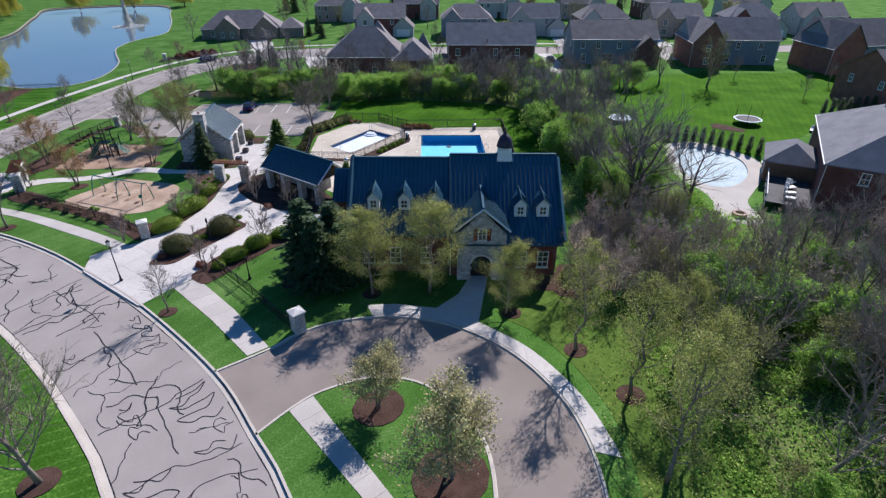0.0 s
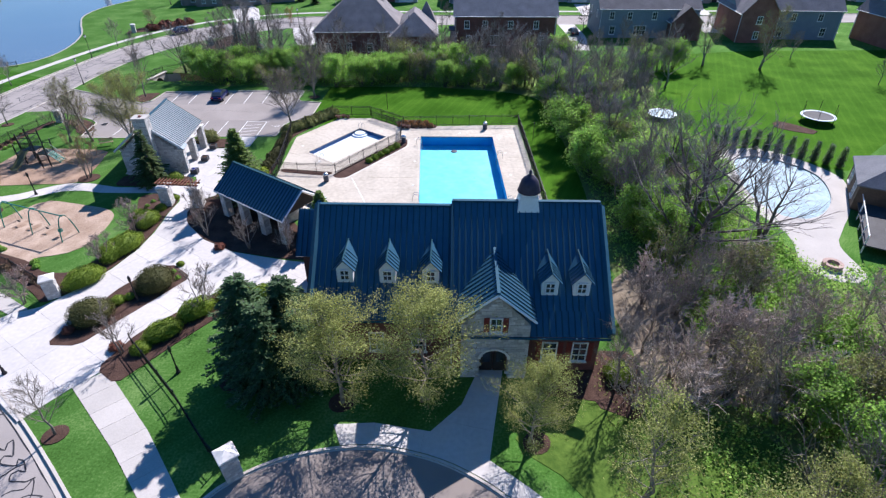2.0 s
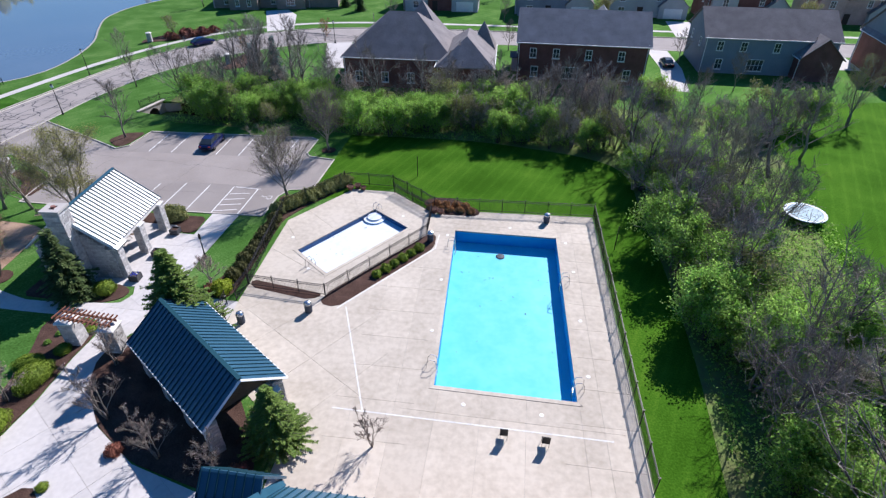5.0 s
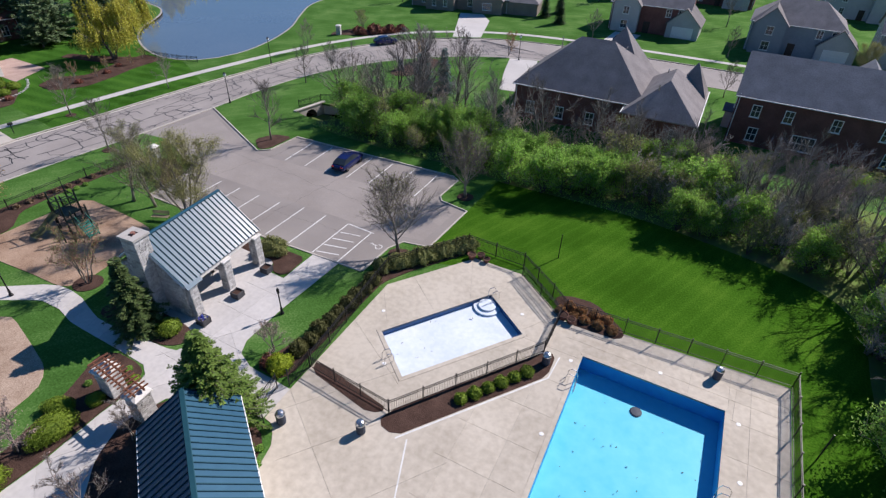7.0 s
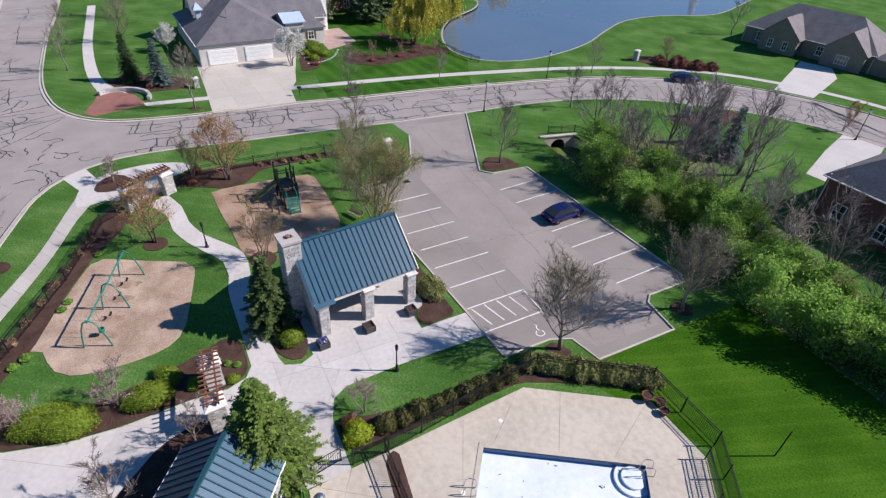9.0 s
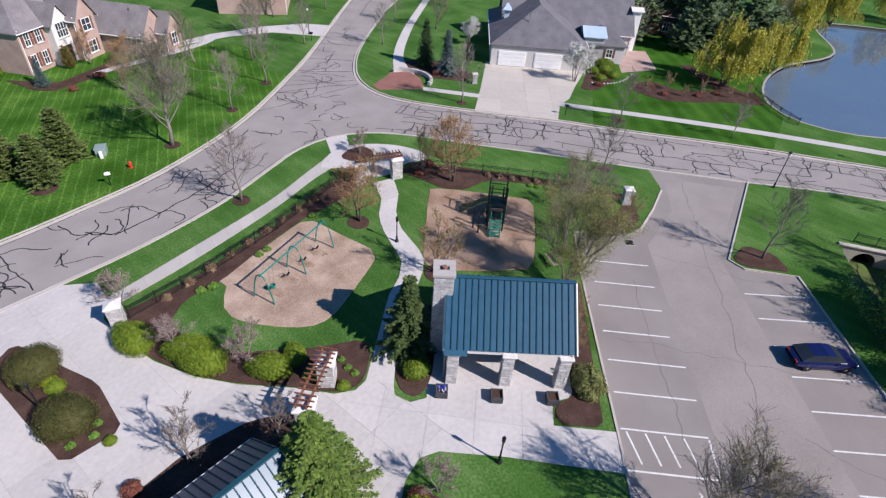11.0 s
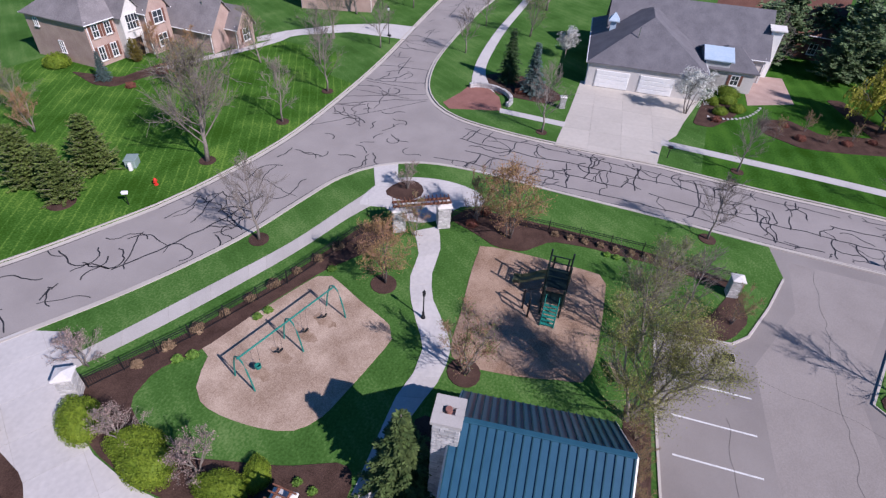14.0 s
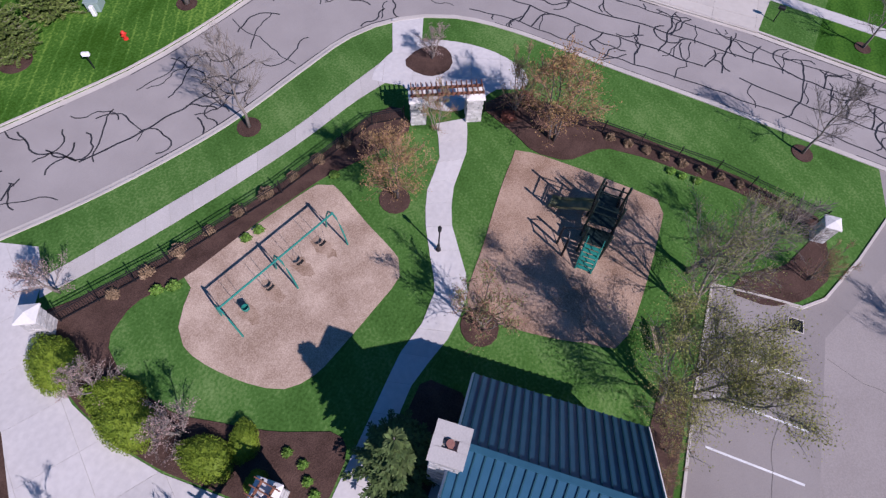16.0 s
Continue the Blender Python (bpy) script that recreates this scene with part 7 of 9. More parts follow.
# front of the clubhouse
for x, y, h, p in ((-6.9, 41.6, 8.7, 0), (-1.6, 41.9, 9.3, 1)):
    plant(pear[p], x, y, h / 10 * 1.3, label="full pear tree in yellow green leaf before the clubhouse", group="pear trees by the loop drive", sz=h / 10)
for x, y, h, p in ((5.3, 38.7, 7.4, 0), (10.5, 33.8, 10.2, 1)):
    plant(pear[p] if h < 9 else pear_thin, x, y, h / 10 * 1.08, label="young pear tree with sparse yellow green leaves", group="pear trees by the loop drive", sz=h / 10)
for x, y, h in ((13.5, 28.9, 10.4), (13.6, 21.6, 11.6), (16.6, 25.2, 10.5), (17.5, 31.5, 9.0)):
    plant(pear_thin, x, y, h / 10 * 1.1, sz=h / 10, label="tall thin pear tree in first leaf beside rough grass", group="pear trees by the loop drive")
for x, y, s in ((-4.8, 27.6, 1.0), (0.2, 21.9, 1.4)):
    plant(crab_white, x, y, s, label="low spreading crabapple with cream buds on the drive island", group="crabapples on the island")
for x, y, h in ((-13.6, 44.6, 8.4), (-11.0, 45.2, 7.8), (-12.0, 42.9, 7.4), (-10.0, 43.6, 6.4)):
    plant(bushy_spruce, x, y, h / 8, sz=h / 8, label="dense dark green spruce beside the clubhouse", group="spruces by the clubhouse")
plant(blue, -10.6, 47.4, 0.75, label="blue green spruce close to the clubhouse wall")
# park and street trees
STREET = [(-24.8, 38.6, 5.2, 0), (-50.3, 54.3, 7.8, 0), (-64.3, 90.6, 6.5, 1), (-69.7, 45.2, 7.2, 1), (-79.2, 46.0, 7.8, 0), (-78.9, 73.3, 8.0, 0), (-78.2, 94.5, 6.6, 1), (-50.2, 103.2, 7.6, 1), (-71.6, 135.1, 5.5, 0), (-76.2, 108.5, 5.0, 0),
          (-60.8, 122.0, 6.0, 1), (-60.8, 128.5, 5.0, 0), (-96.5, 46.0, 7.0, 0), (-118, 43.5, 7.0, 1), (-100, 58.3, 6.5, 0), (-114, 58, 6.5, 1), (-87, 41.0, 8.0, 1)]
for x, y, h, p in STREET:
    plant(bare[p], x, y, h / 8, label="bare young street tree on a grass strip", group="street trees")
plant(spread_tree, -25.0, 21.3, 1.2, sz=1.3, label="large bare grey tree on the verge across the street")
plant(spread_tree, -23.2, 91.4, 1.03, label="wide bare tree at the corner of the parking lot")
plant(spread_tree, -22.5, 103.5, 1.0, label="wide bare tree beside the parking lot lawn")
plant(spread_tree, -59.4, 42.8, 1.45, label="broad bare grey tree on the western lawn")
plant(rust_bush, -49.0, 66.0, 1.15, label="low spreading tree in rusty bud by the path", group="budding trees")
plant(rust_bush, -57.9, 73.9, 1.45, label="reddish budding tree by the playground fence", group="budding trees")
plant(willow_bush, -42.9, 74.1, 0.95, label="thin reddish tree at the playground edge", group="budding trees")
plant(haze_tree, -42.7, 84.7, 1.2, label="broad tree in yellow green bud by the parking lot", group="budding trees")
plant(bud_tree, -48.6, 85.0, 0.9, label="hazy budding tree beside the playground", group="budding trees")
plant(bare[0], -53.7, 88.2, 0.78, label="small bare tree near the lot entrance", group="street trees")
plant(bud_tree, -51.5, 84.6, 0.9, label="small budding tree behind the playground", group="budding trees")
plant(drooping, -34.5, 72.9, 1.25, sz=0.88, label="dark weeping spruce beside the pavilion")
plant(arbor, -22.7, 70.0, 1.18, label="full bright green evergreen beside the shelter", sz=0.95)
plant(arbor, -12.3, 61.9, 0.82, sz=0.62, label="bright green evergreen by the clubhouse and deck")
for x, y, s in ((-35.4, 51.2, 1.0), (-31.9, 57.2, 0.95), (-31.5, 62.2, 1.05), (-62.0, 63.0, 0.85), (-24.2, 76.4, 0.85)):
    plant(crab_pink, x, y, s, label="small crabapple just opening pale pink buds", group="pink crabapples")
for x, y, s in ((-19.9, 50.6, 1.05), (-24.3, 45.8, 0.95), (-24.1, 62.0, 1.0), (-19.2, 59.8, 0.9), (-15.2, 59.4, 0.8), (-26.4, 66.4, 0.8), (-6.5, 62.5, 0.7)):
    plant(small_bare, x, y, s, label="bare multi-stemmed ornamental tree in a mulch bed", group="ornamental trees")
for x, y, s in ((-55.5, 66.2, 0.62), (-59.4, 70.6, 0.8), (-53.8, 91.6, 0.55)):
    plant(willow_bush, x, y, s, label="twiggy rust and olive shrub by the park fence", group="twiggy shrubs")
for x, y, s in ((-51.2, 141.6, 0.5), (-39.6, 154.0, 0.55)):
    plant(red_tree, x, y, s, label="small red budding tree by the pond street", group="budding trees")
for x, y, s in ((-41.6, 85.1, 0.34), (-40.3, 85.3, 0.3), (-38.9, 85.1, 0.34), (-37.4, 85.3, 0.3), (-36.0, 85.2, 0.26)):
    plant(willow_bush, x, y, s, label="twiggy brown shrub in mulch beside the pavilion", group="twiggy shrubs", category="bush")
# western gardens
for x, y, h in ((-54.2, 34.4, 5.7), (-49.6, 35.2, 5.2), (-50.2, 30.9, 5.8)):
    plant(young_spruce, x, y, h / 6, label="bushy olive young spruce on the western lawn", group="young spruces")
for x, y, s in ((-45.2, 28.6, 1.0), (-57.6, 23.2, 0.62)):
    plant(bud_tree if s > 0.8 else red_tree, x, y, s, label="brown budding tree on the western lawn", group="garden trees")
plant(gold_conifer, -77.6, 18.9, 1.0, label="golden olive upright conifer by the front door")
plant(red_tree, -79.6, 20.4, 0.62, label="red budding ornamental before the brick house")
for x, y, s in ((-92.0, 66.6, 0.95), (-89.4, 70.2, 0.95)):
    plant(spruce if y < 68 else blue, x, y, s * (0.75 if y < 68 else 1.0), label="pointed spruce in a walled corner bed", group="corner spruces")
plant(white_crab, -91.4, 89.6, 1.2, label="crabapple in full white blossom by the garage")
plant(white_crab, -104.5, 72.5, 0.9, label="crabapple in white blossom behind the garage house")
plant(willow, -95.5, 113.0, 1.0, label="big yellow willow by the pond")
plant(willow, -106, 124, 0.85, label="yellow willow at the pond edge")
plant(blue, -71.1, 19.6, 0.52, label="small blue spruce before the brick house")
plant(red_tree, -79.5, 26.6, 0.6, label="red budding ornamental before the brick house")
plant(red_tree, -72.0, 30.0, 0.8, label="reddish multi-stemmed tree on the western lawn")
for x, y, s in ((-97, 38, 0.95), (-110, 36, 1.0), (-84, 33.5, 0.8), (-118, 20, 1.1), (-60, 20, 0.7), (-128, 66, 1.0), (-112, 66, 0.9), (-134, 40, 1.2), (-44, 17, 0.8)):
    plant(bud_tree, x, y, s, label="budding tree in a western garden", group="garden trees")
for i in range(16):
    x, y = -112 - 3.2 * (i % 6) + 1.5 * math.sin(i * 2.1), 100 + 4.4 * (i // 2) * 0.9 + 2 * math.cos(i * 1.7)
    plant(pine if i % 5 else wild[0], x, y, (0.95 if i % 5 else 0.6) + 0.2 * math.sin(i * 3.0), label="broad grey green pine behind the western garden" if i % 5 else "bare tree among garden pines", group="evergreen screen")
# hedgerow north of the lawn, and the wood east of the clubhouse
rng = random.Random(5)
HEDGE_LABEL = "bright green leafy bush in the hedgerow"
for i in range(66):
    x = -46 + 60 * (i + rng.random() * 0.8) / 66
    y = 110.8 + rng.uniform(-2.4, 4.0) + (1.2 if x < -24 else -0.4)
    r = rng.random()
    plant(green_bush[i % 2] if r < (0.8 if x < -8 else 0.5) else (olive_bush, thicket)[i % 2 if x > -8 else 0], x, y, rng.uniform(0.7, 1.1), label=HEDGE_LABEL, category="bush", group="hedgerow bushes")
for i in range(30):
    x = -50 + 66 * (i + rng.random()) / 30
    y = 116.5 + rng.uniform(-2.5, 4.5)
    plant((dark_tree, wild[0], thicket, dark_tree, wild[1])[i % 5], x, y, rng.uniform(0.55, 0.8) if i % 5 != 2 else 1.25, label="bare grey tree rising from the hedgerow", group="hedgerow trees")
for i in range(44):
    x, y = rng.uniform(-12, 42), rng.uniform(113, 124)
    if abs(x - 26) < 3.5 and y > 120:
        continue
    p = (green_bush[0], thicket, olive_bush, thicket, green_bush[1], dark_tree)[i % 6]
    plant(p, x, y, rng.uniform(0.55, 0.75) if i % 6 == 5 else rng.uniform(0.8, 1.25), label="brush and bare saplings behind the hedgerow" if i % 6 else HEDGE_LABEL, category="bush" if i % 6 != 5 else "tree", group="hedgerow brush")
for x, y, s in ((-41, 123, 0.85), (-38.5, 121, 0.9), (-36.5, 128, 0.8), (-45, 125, 0.7), (-33.5, 124.5, 0.7)):
    plant(dark_tree, x, y, s * 1.25, label="bare dark tree rising from the hedgerow", group="hedgerow trees")
for x, y, s in ((-42.6, 127.0, 0.62), (-40.2, 130.2, 0.66), (-44.2, 131.6, 0.55)):
    plant(blue, x, y, s * 1.5, label="slim blue green spruce behind the stream", group="stream spruces")


def in_wood(rng, x0, x1, y0, y1):
    return rng.uniform(x0, x1), rng.uniform(y0, y1)


for i in range(16):
    plant((green_bush[0], thicket, olive_bush, green_bush[1])[i % 4], rng.uniform(14.2, 21), rng.uniform(98, 113), rng.uniform(0.7, 1.05), label=HEDGE_LABEL, category="bush", group="hedgerow bushes")
for x, y, s in ((12.0, 109.5, 0.85), (14.6, 105.2, 0.9), (8.6, 112.2, 0.8), (15.2, 98.8, 0.85), (3.4, 113.0, 0.75), (17.2, 93.0, 0.9), (16.4, 87.2, 0.8)):
    plant(dark_tree, x, y, s, label="bare dark tree leaning over the lawn edge", group="hedgerow trees")
# the eastern strip between lawn and garden pool
for i in range(8):
    x, y = in_wood(rng, 16.5, 25.0, 66, 106)
    plant(wild[i % 2], x, y, rng.uniform(0.5, 0.72), label="slim bare grey tree on the woodland edge", group="woodland trees")
for i in range(54):
    x, y = in_wood(rng, 14.6, 30.0, 60, 108)
    if x > 24 and y > 76:
        x -= 7
    k = rng.random() + 0.3 * (x < 20)
    p = green_bush[i % 2] if k > 0.52 else (olive_bush, thicket, thicket)[i % 3]
    plant(p, x, y, rng.uniform(0.75, 1.2), label="leafing bush on the woodland edge" if k > 0.52 else "bare brush on the woodland edge", category="bush", group="woodland bushes")
for x, y, s, p in ((21.6, 59.6, 1.12, 2), (24.6, 64.5, 1.05, 2), (18.6, 66.5, 0.8, 3), (21, 72, 0.85, 0), (25, 75, 0.8, 3), (19.5, 80, 0.8, 3), (22, 86, 0.75, 1), (18.5, 91, 0.75, 3), (22.5, 95, 0.8, 1), (26.5, 101, 0.8, 3), (18, 101, 0.8, 0), (23.5, 104, 0.85, 3), (30.5, 104, 0.8, 1), (14.5, 110.5, 0.8, 3), (36, 110, 0.8, 0), (30.5, 62.5, 0.75, 2), (33, 113, 0.8, 3)):
    plant((wild[0], wild[1], broad, dark_tree)[p], x, y, s, label="wide bare dark tree in the wood" if p > 1 else "tall bare grey tree in the wood", group="woodland trees")
# the thicket south east: brown brushwood by the clubhouse, green glade, grey wood beyond
for i in range(34):
    x, y = in_wood(rng, 15.2, 29.0, 41.0, 56)
    plant((thicket_red, thicket, thicket_red, thicket, olive_bush)[i % 5], x, y, rng.uniform(0.75, 1.1), label="grey brown tangle of bare brushwood", category="bush", group="thickets")
for i in range(28):
    x, y = in_wood(rng, 23.0, 35.0, 30, 43)
    plant(green_bush[i % 2] if i % 5 else olive_bush, x, y, rng.uniform(0.55, 1.05), label="leafing bush in the wild thicket", category="bush", group="woodland bushes")
for i in range(26):
    x, y = in_wood(rng, 30.0, 48.0, 30, 51)
    plant((thicket, thicket_red, dark_tree)[i % 3], x, y, rng.uniform(0.9, 1.3) if i % 3 < 2 else rng.uniform(0.5, 0.75), label="grey tangle of bare brushwood", category="bush", group="thickets")
for i in range(24):
    x, y = in_wood(rng, 19.0, 40.0, 14, 33)
    plant((thicket, olive_bush, wild[0], green_bush[0], spread_tree, olive_bush)[i % 6], x, y, rng.uniform(0.6, 1.0), label="olive budding sapling in the wild thicket", category="tree", group="woodland saplings")
for x, y, s, p in ((24, 33, 0.7, 1), (28.5, 27, 0.75, 0), (33, 36, 0.8, 3), (36, 44, 0.8, 3), (31, 46, 0.7, 1), (40, 34, 0.8, 1), (44, 42, 0.8, 3), (41, 50, 0.75, 1), (47, 48, 0.75, 3), (21.5, 40.5, 0.55, 1), (36, 24, 0.8, 1), (30, 18, 0.8, 0), (23, 22, 0.7, 1), (45, 27, 0.8, 0), (50, 38, 0.8, 3), (52, 46, 0.75, 3), (14.6, 46.8, 0.5, 0), (33, 30, 0.8, 0), (38, 39, 0.75, 1), (27, 38, 0.65, 0)):
    plant((wild[0], wild[1], broad, dark_tree)[p], x, y, s, label="bare grey tree in the wild thicket", group="woodland trees")
for i in range(14):
    x, y = 42 + 13 * rng.random(), 40 + 14 * rng.random()
    plant(thicket, x, y, rng.uniform(0.9, 1.3), label="grey tangle of bare brushwood", category="bush", group="thickets")
plant(bare[1], 11.7, 43.2, 0.85, label="pale bare tree against the clubhouse corner", category="tree")
plant(thicket_red, 12.6, 41.5, 1.0, label="low bare brush by the clubhouse corner", category="bush", group="thickets")
# gardens to the north east and far trees
for i in range(12):
    a = i / 11
    plant(column_tree, 35.0 + 12.4 * a, 86.2 - 7.4 * a + 0.8 * math.sin(a * 3), 0.85, label="narrow clipped arborvitae behind the garden pool", group="arborvitae screen")
for i in range(9):
    plant(column_tree, 70 + 1.7 * i, 100.5 + 0.3 * i, 0.9, label="narrow clipped arborvitae by a garden fence", group="arborvitae row")
for x, y, s, p in ((47, 123, 0.85, 0), (57, 121, 1.05, 1), (66, 128, 0.5, 0), (73, 112, 0.45, 1), (84, 122, 0.5, 0), (93, 118, 0.5, 1), (35, 135, 0.6, 0), (28, 128, 0.55, 1)):
    plant(bud_tree if s > 0.8 else bare[p], x, y, s * (1.15 if s > 0.8 else 1.3), label="garden tree on the north lawns", group="garden trees")
for i in range(34):
    x, y = -70 + 230 * rng.random(), 203 + 55 * rng.random()
    plant((bud_tree, haze_tree, bare[0], spruce)[i % 4], x, y, rng.uniform(0.7, 1.15), label="tree between distant houses", group="distant trees")
for x, y, s in ((-4, 177, 0.7), (18, 177.5, 0.8), (40, 178, 0.7), (62, 179, 0.8), (88, 180, 0.7), (-30, 175, 0.7), (-2, 153, 0.7), (29.5, 150, 0.75), (55, 154, 0.7)):
    plant(haze_tree if s > 0.75 else bare[0], x, y, s, label="street tree before distant houses", group="distant trees")
for x, y in ((-45, 187), (-43.5, 193), (-40, 183), (-80.5, 181), (-132, 138), (-142, 150), (-150, 168), (-158, 186), (-166, 205), (-178, 236), (-172, 222), (-160, 255), (-140, 262), (-120, 268)):
    plant(spruce if x > -60 else (wild[0] if x > -90 else willow), x, y, 0.6 if x > -90 else 0.95, label="tree by the pond houses", group="pond trees")

# clipped shrubs
def shrubs(seed, leaf, rx, ry, rz, n, size, spots, name, label, group, lumps=0.08):
    me = clump_mesh(seed, leaf, rx, ry, rz, n, size, lumps).mesh(name, [leaf])
    for x, y, s, turn in spots:
        ob = new(name, me)
        ob.matrix_basis = pose(x, y, 0.0, 0, 0, turn) @ Matrix.Diagonal((s, s, s, 1))
        tagged(ob, label, "shrub", group)


shrubs(81, YEWLEAF, 1.75, 1.55, 1.75, 6000, 0.08, [(-28.6, 49.6, 1, 20), (-25.4, 53.9, 1.02, 80)], "round_shrub", "broad clipped olive brown mound in the plaza bed", "clipped mounds", 0.03)
shrubs(82, BOXLEAF, 1.55, 1.05, 1.25, 5000, 0.075, [(-22.0, 47.8, 1.0, 50), (-20.4, 50.4, 1.05, 55), (-18.0, 52.6, 1.0, 10), (-15.4, 52.6, 0.95, 0), (-31.9, 54.3, 1.15, 60), (-30.9, 59.6, 1.2, 80), (-31.6, 58.4, 1.1, 95), (-31.0, 64.2, 1.0, 90), (-32.4, 65.4, 0.7, 30)], "clipped_shrub", "clipped bright boxwood hedge mound in mulch", "clipped hedges", 0.07)
shrubs(83, BOXLEAF, 0.75, 0.75, 0.8, 1700, 0.075, [(-27.6, 51.6, 0.8, 0), (-26.9, 52.2, 0.6, 0), (-22.9, 46.1, 1.0, 0), (-32.4, 73.8, 1.25, 20), (-31.0, 67.0, 0.8, 0), (-30.4, 69.3, 0.6, 0), (-24.6, 57.0, 0.5, 0), (-72.2, 11.4, 2.1, 0), (12.2, 44.4, 1.4, 0), (-94.6, 96.0, 1.3, 0), (-93.0, 93.8, 1.2, 0), (-97.0, 95.0, 1.5, 0)], "clipped_shrub", "small rounded evergreen shrub", "small shrubs", 0.06)
shrubs(84, LIMELEAF, 0.95, 0.95, 1.05, 1200, 0.12, [(-22.7, 75.3, 1.0, 0), (-27.9, 51.0, 0.5, 0)], "lime_shrub", "lime green shrub in new leaf", "lime shrubs", 0.1)
shrubs(85, YEWLEAF, 0.85, 0.85, 1.2, 1300, 0.11, [(-22.6 + 0.15 * (i % 2), 77.2 + 1.15 * i, (0.86, 0.76, 0.92)[i % 3], 40 * i) for i in range(9)], "hedge_shrub", "mottled green rounded shrub in a hedge row by the pool fence", "pool hedge", 0.1)
shrubs(86, HAZELEAF, 0.95, 0.8, 1.15, 1300, 0.12, [(-22.9 + 0.42 * i, 88.4 + 0.58 * i, (1.0, 0.88, 1.1)[i % 3], 30 * i) for i in range(13)] + [(-33.4 + 0.5 * i, 85.4, 1.0 + 0.35 * (i == 1), 30 * i) for i in range(3)], "hedge_shrub", "tan and green shrub hedge in mulch", "pool hedge", 0.14)
shrubs(87, BOXLEAF, 0.48, 0.48, 0.6, 500, 0.1, [(-10.3 + 0.60 * i, 79.3 + 0.90 * i, 1.0 + 0.1 * (i % 2), 60 * i) for i in range(6)], "low_shrub", "small round green shrub beside the wading pool fence", "pool shrubs", 0.08)
shrubs(88, BARBERRY, 0.6, 0.6, 0.65, 600, 0.1, [(-24.9, 46.3, 0.9, 0), (-29.6, 48.0, 0.8, 0), (-23.6, 75.2, 1.1, 0), (-22.0, 59.8, 0.9, 0), (-13.7, 59.4, 1.2, 0), (-60.9, 71.0, 1.0, 0), (-58.6, 70.4, 0.9, 0), (-70.6, 24.0, 1.0, 0), (-75.5, 24.6, 1.2, 0), (-90.5, 93.2, 1.0, 0), (-88.6, 68.8, 1.1, 0)], "red_shrub", "low rust red shrub in mulch", "red shrubs", 0.15)
shrubs(89, TANGRASS, 0.34, 0.34, 0.4, 420, 0.15, [(-36.4 - 1.9 * i, 54.2 + 0.83 * i, 1.0 + 0.15 * (i % 3), 50 * i) for i in range(9)] + [(-59.9 + 0.06 * i, 77.6 + 1.3 * i, 0.95, 40 * i) for i in range(8)], "ornamental_grass", "cut back tan ornamental grass clump by the fence", "ornamental grasses", 0.18)
shrubs(90, SPRINGLEAF, 0.26, 0.26, 0.28, 160, 0.12, [(-38.2, 57.0, 1.4, 0), (-37.6, 56.3, 1.3, 0), (-42.6, 59.0, 1.2, 0), (-43.4, 59.4, 1.2, 0), (-49.0, 61.6, 1.2, 0), (-32.6, 68.6, 1, 0), (-32.0, 69.2, 1, 0), (-31.6, 69.8, 1, 0), (-32.8, 67.6, 1, 0), (-24.8, 55.9, 1, 0), (-25.6, 55.6, 1, 0), (-24.0, 55.0, 1, 0), (-25.0, 54.2, 1, 0), (-18.6, 68.9, 1.1, 0), (-19.2, 69.8, 1, 0), (-58.6, 83, 1.1, 0), (-58.7, 82.2, 1.1, 0), (-58.6, 84, 1.1, 0)], "perennial", "fresh green perennial clump in mulch", "perennials", 0.15)

shrubs(95, BARBERRY, 1.5, 1.3, 1.6, 1500, 0.14, [(-70.6, 150.0, 0.8, 0), (-68.4, 152.6, 1.0, 40), (-72.4, 151.4, 0.7, 80), (-66.6, 154.6, 0.95, 20), (-70.2, 153.8, 0.85, 60), (-65.4, 157.0, 0.8, 10)], "red_shrub", "tall maroon shrub beside the pond street", "pond shrubs", 0.3)
plant(olive_bush, -72.6, 153.6, 0.8, label="small olive budding tree beside the pond street", category="tree")

# weeds on the woodland floor
def weed_patch(name, seed, count, where, leaf, size, label):
    rng = random.Random(seed)
    g = Geo()
    for _ in range(count):
        x, y = where(rng)
        leaf_quads(g, rng, (x, y, rng.uniform(0.08, 0.5)), 5, 0.22, size, 0)
    part(name, g, leaf, None, label, kind="stuff")


def woodland_spot(r):
    """A place on the woodland floor outside the brown brushwood."""
    while True:
        x, y = r.uniform(15.5, 33), r.uniform(18, 106)
        if not (x < 27 and 42 < y < 57):
            return x, y


weed_patch("undergrowth", 91, 9000, woodland_spot, SPRINGLEAF, 0.22, "fresh green weeds covering the woodland floor")
shrubs(97, BOXLEAF, 1.7, 1.0, 1.3, 3500, 0.09, [(-99.6, 95.2, 1.0, 65), (-96.2, 93.0, 0.8, 20)], "clipped_shrub", "clipped olive shrub before the garage house", "garage house shrubs", 0.05)
for x, y, sc in ((-91.8, 103.6, 0.42), (-90.4, 100.4, 0.34), (-89.4, 105.6, 0.3), (-91.4, 108.8, 0.36), (-90.6, 112.6, 0.3), (-92.0, 115.8, 0.34)):
    plant(willow_bush, x, y, sc, label="twiggy brown bush in a garden mulch bed", category="bush", group="garden bed bushes")
shrubs(98, BARBERRY, 0.6, 0.6, 0.55, 500, 0.1, [(-89.2, 102.6, 1.1, 0), (-92.4, 101.4, 0.9, 40), (-90.0, 107.8, 1.0, 80), (-91.6, 111.0, 0.9, 20)], "low_shrub", "dark red brown low shrub in a garden bed", "garden bed shrubs", 0.1)
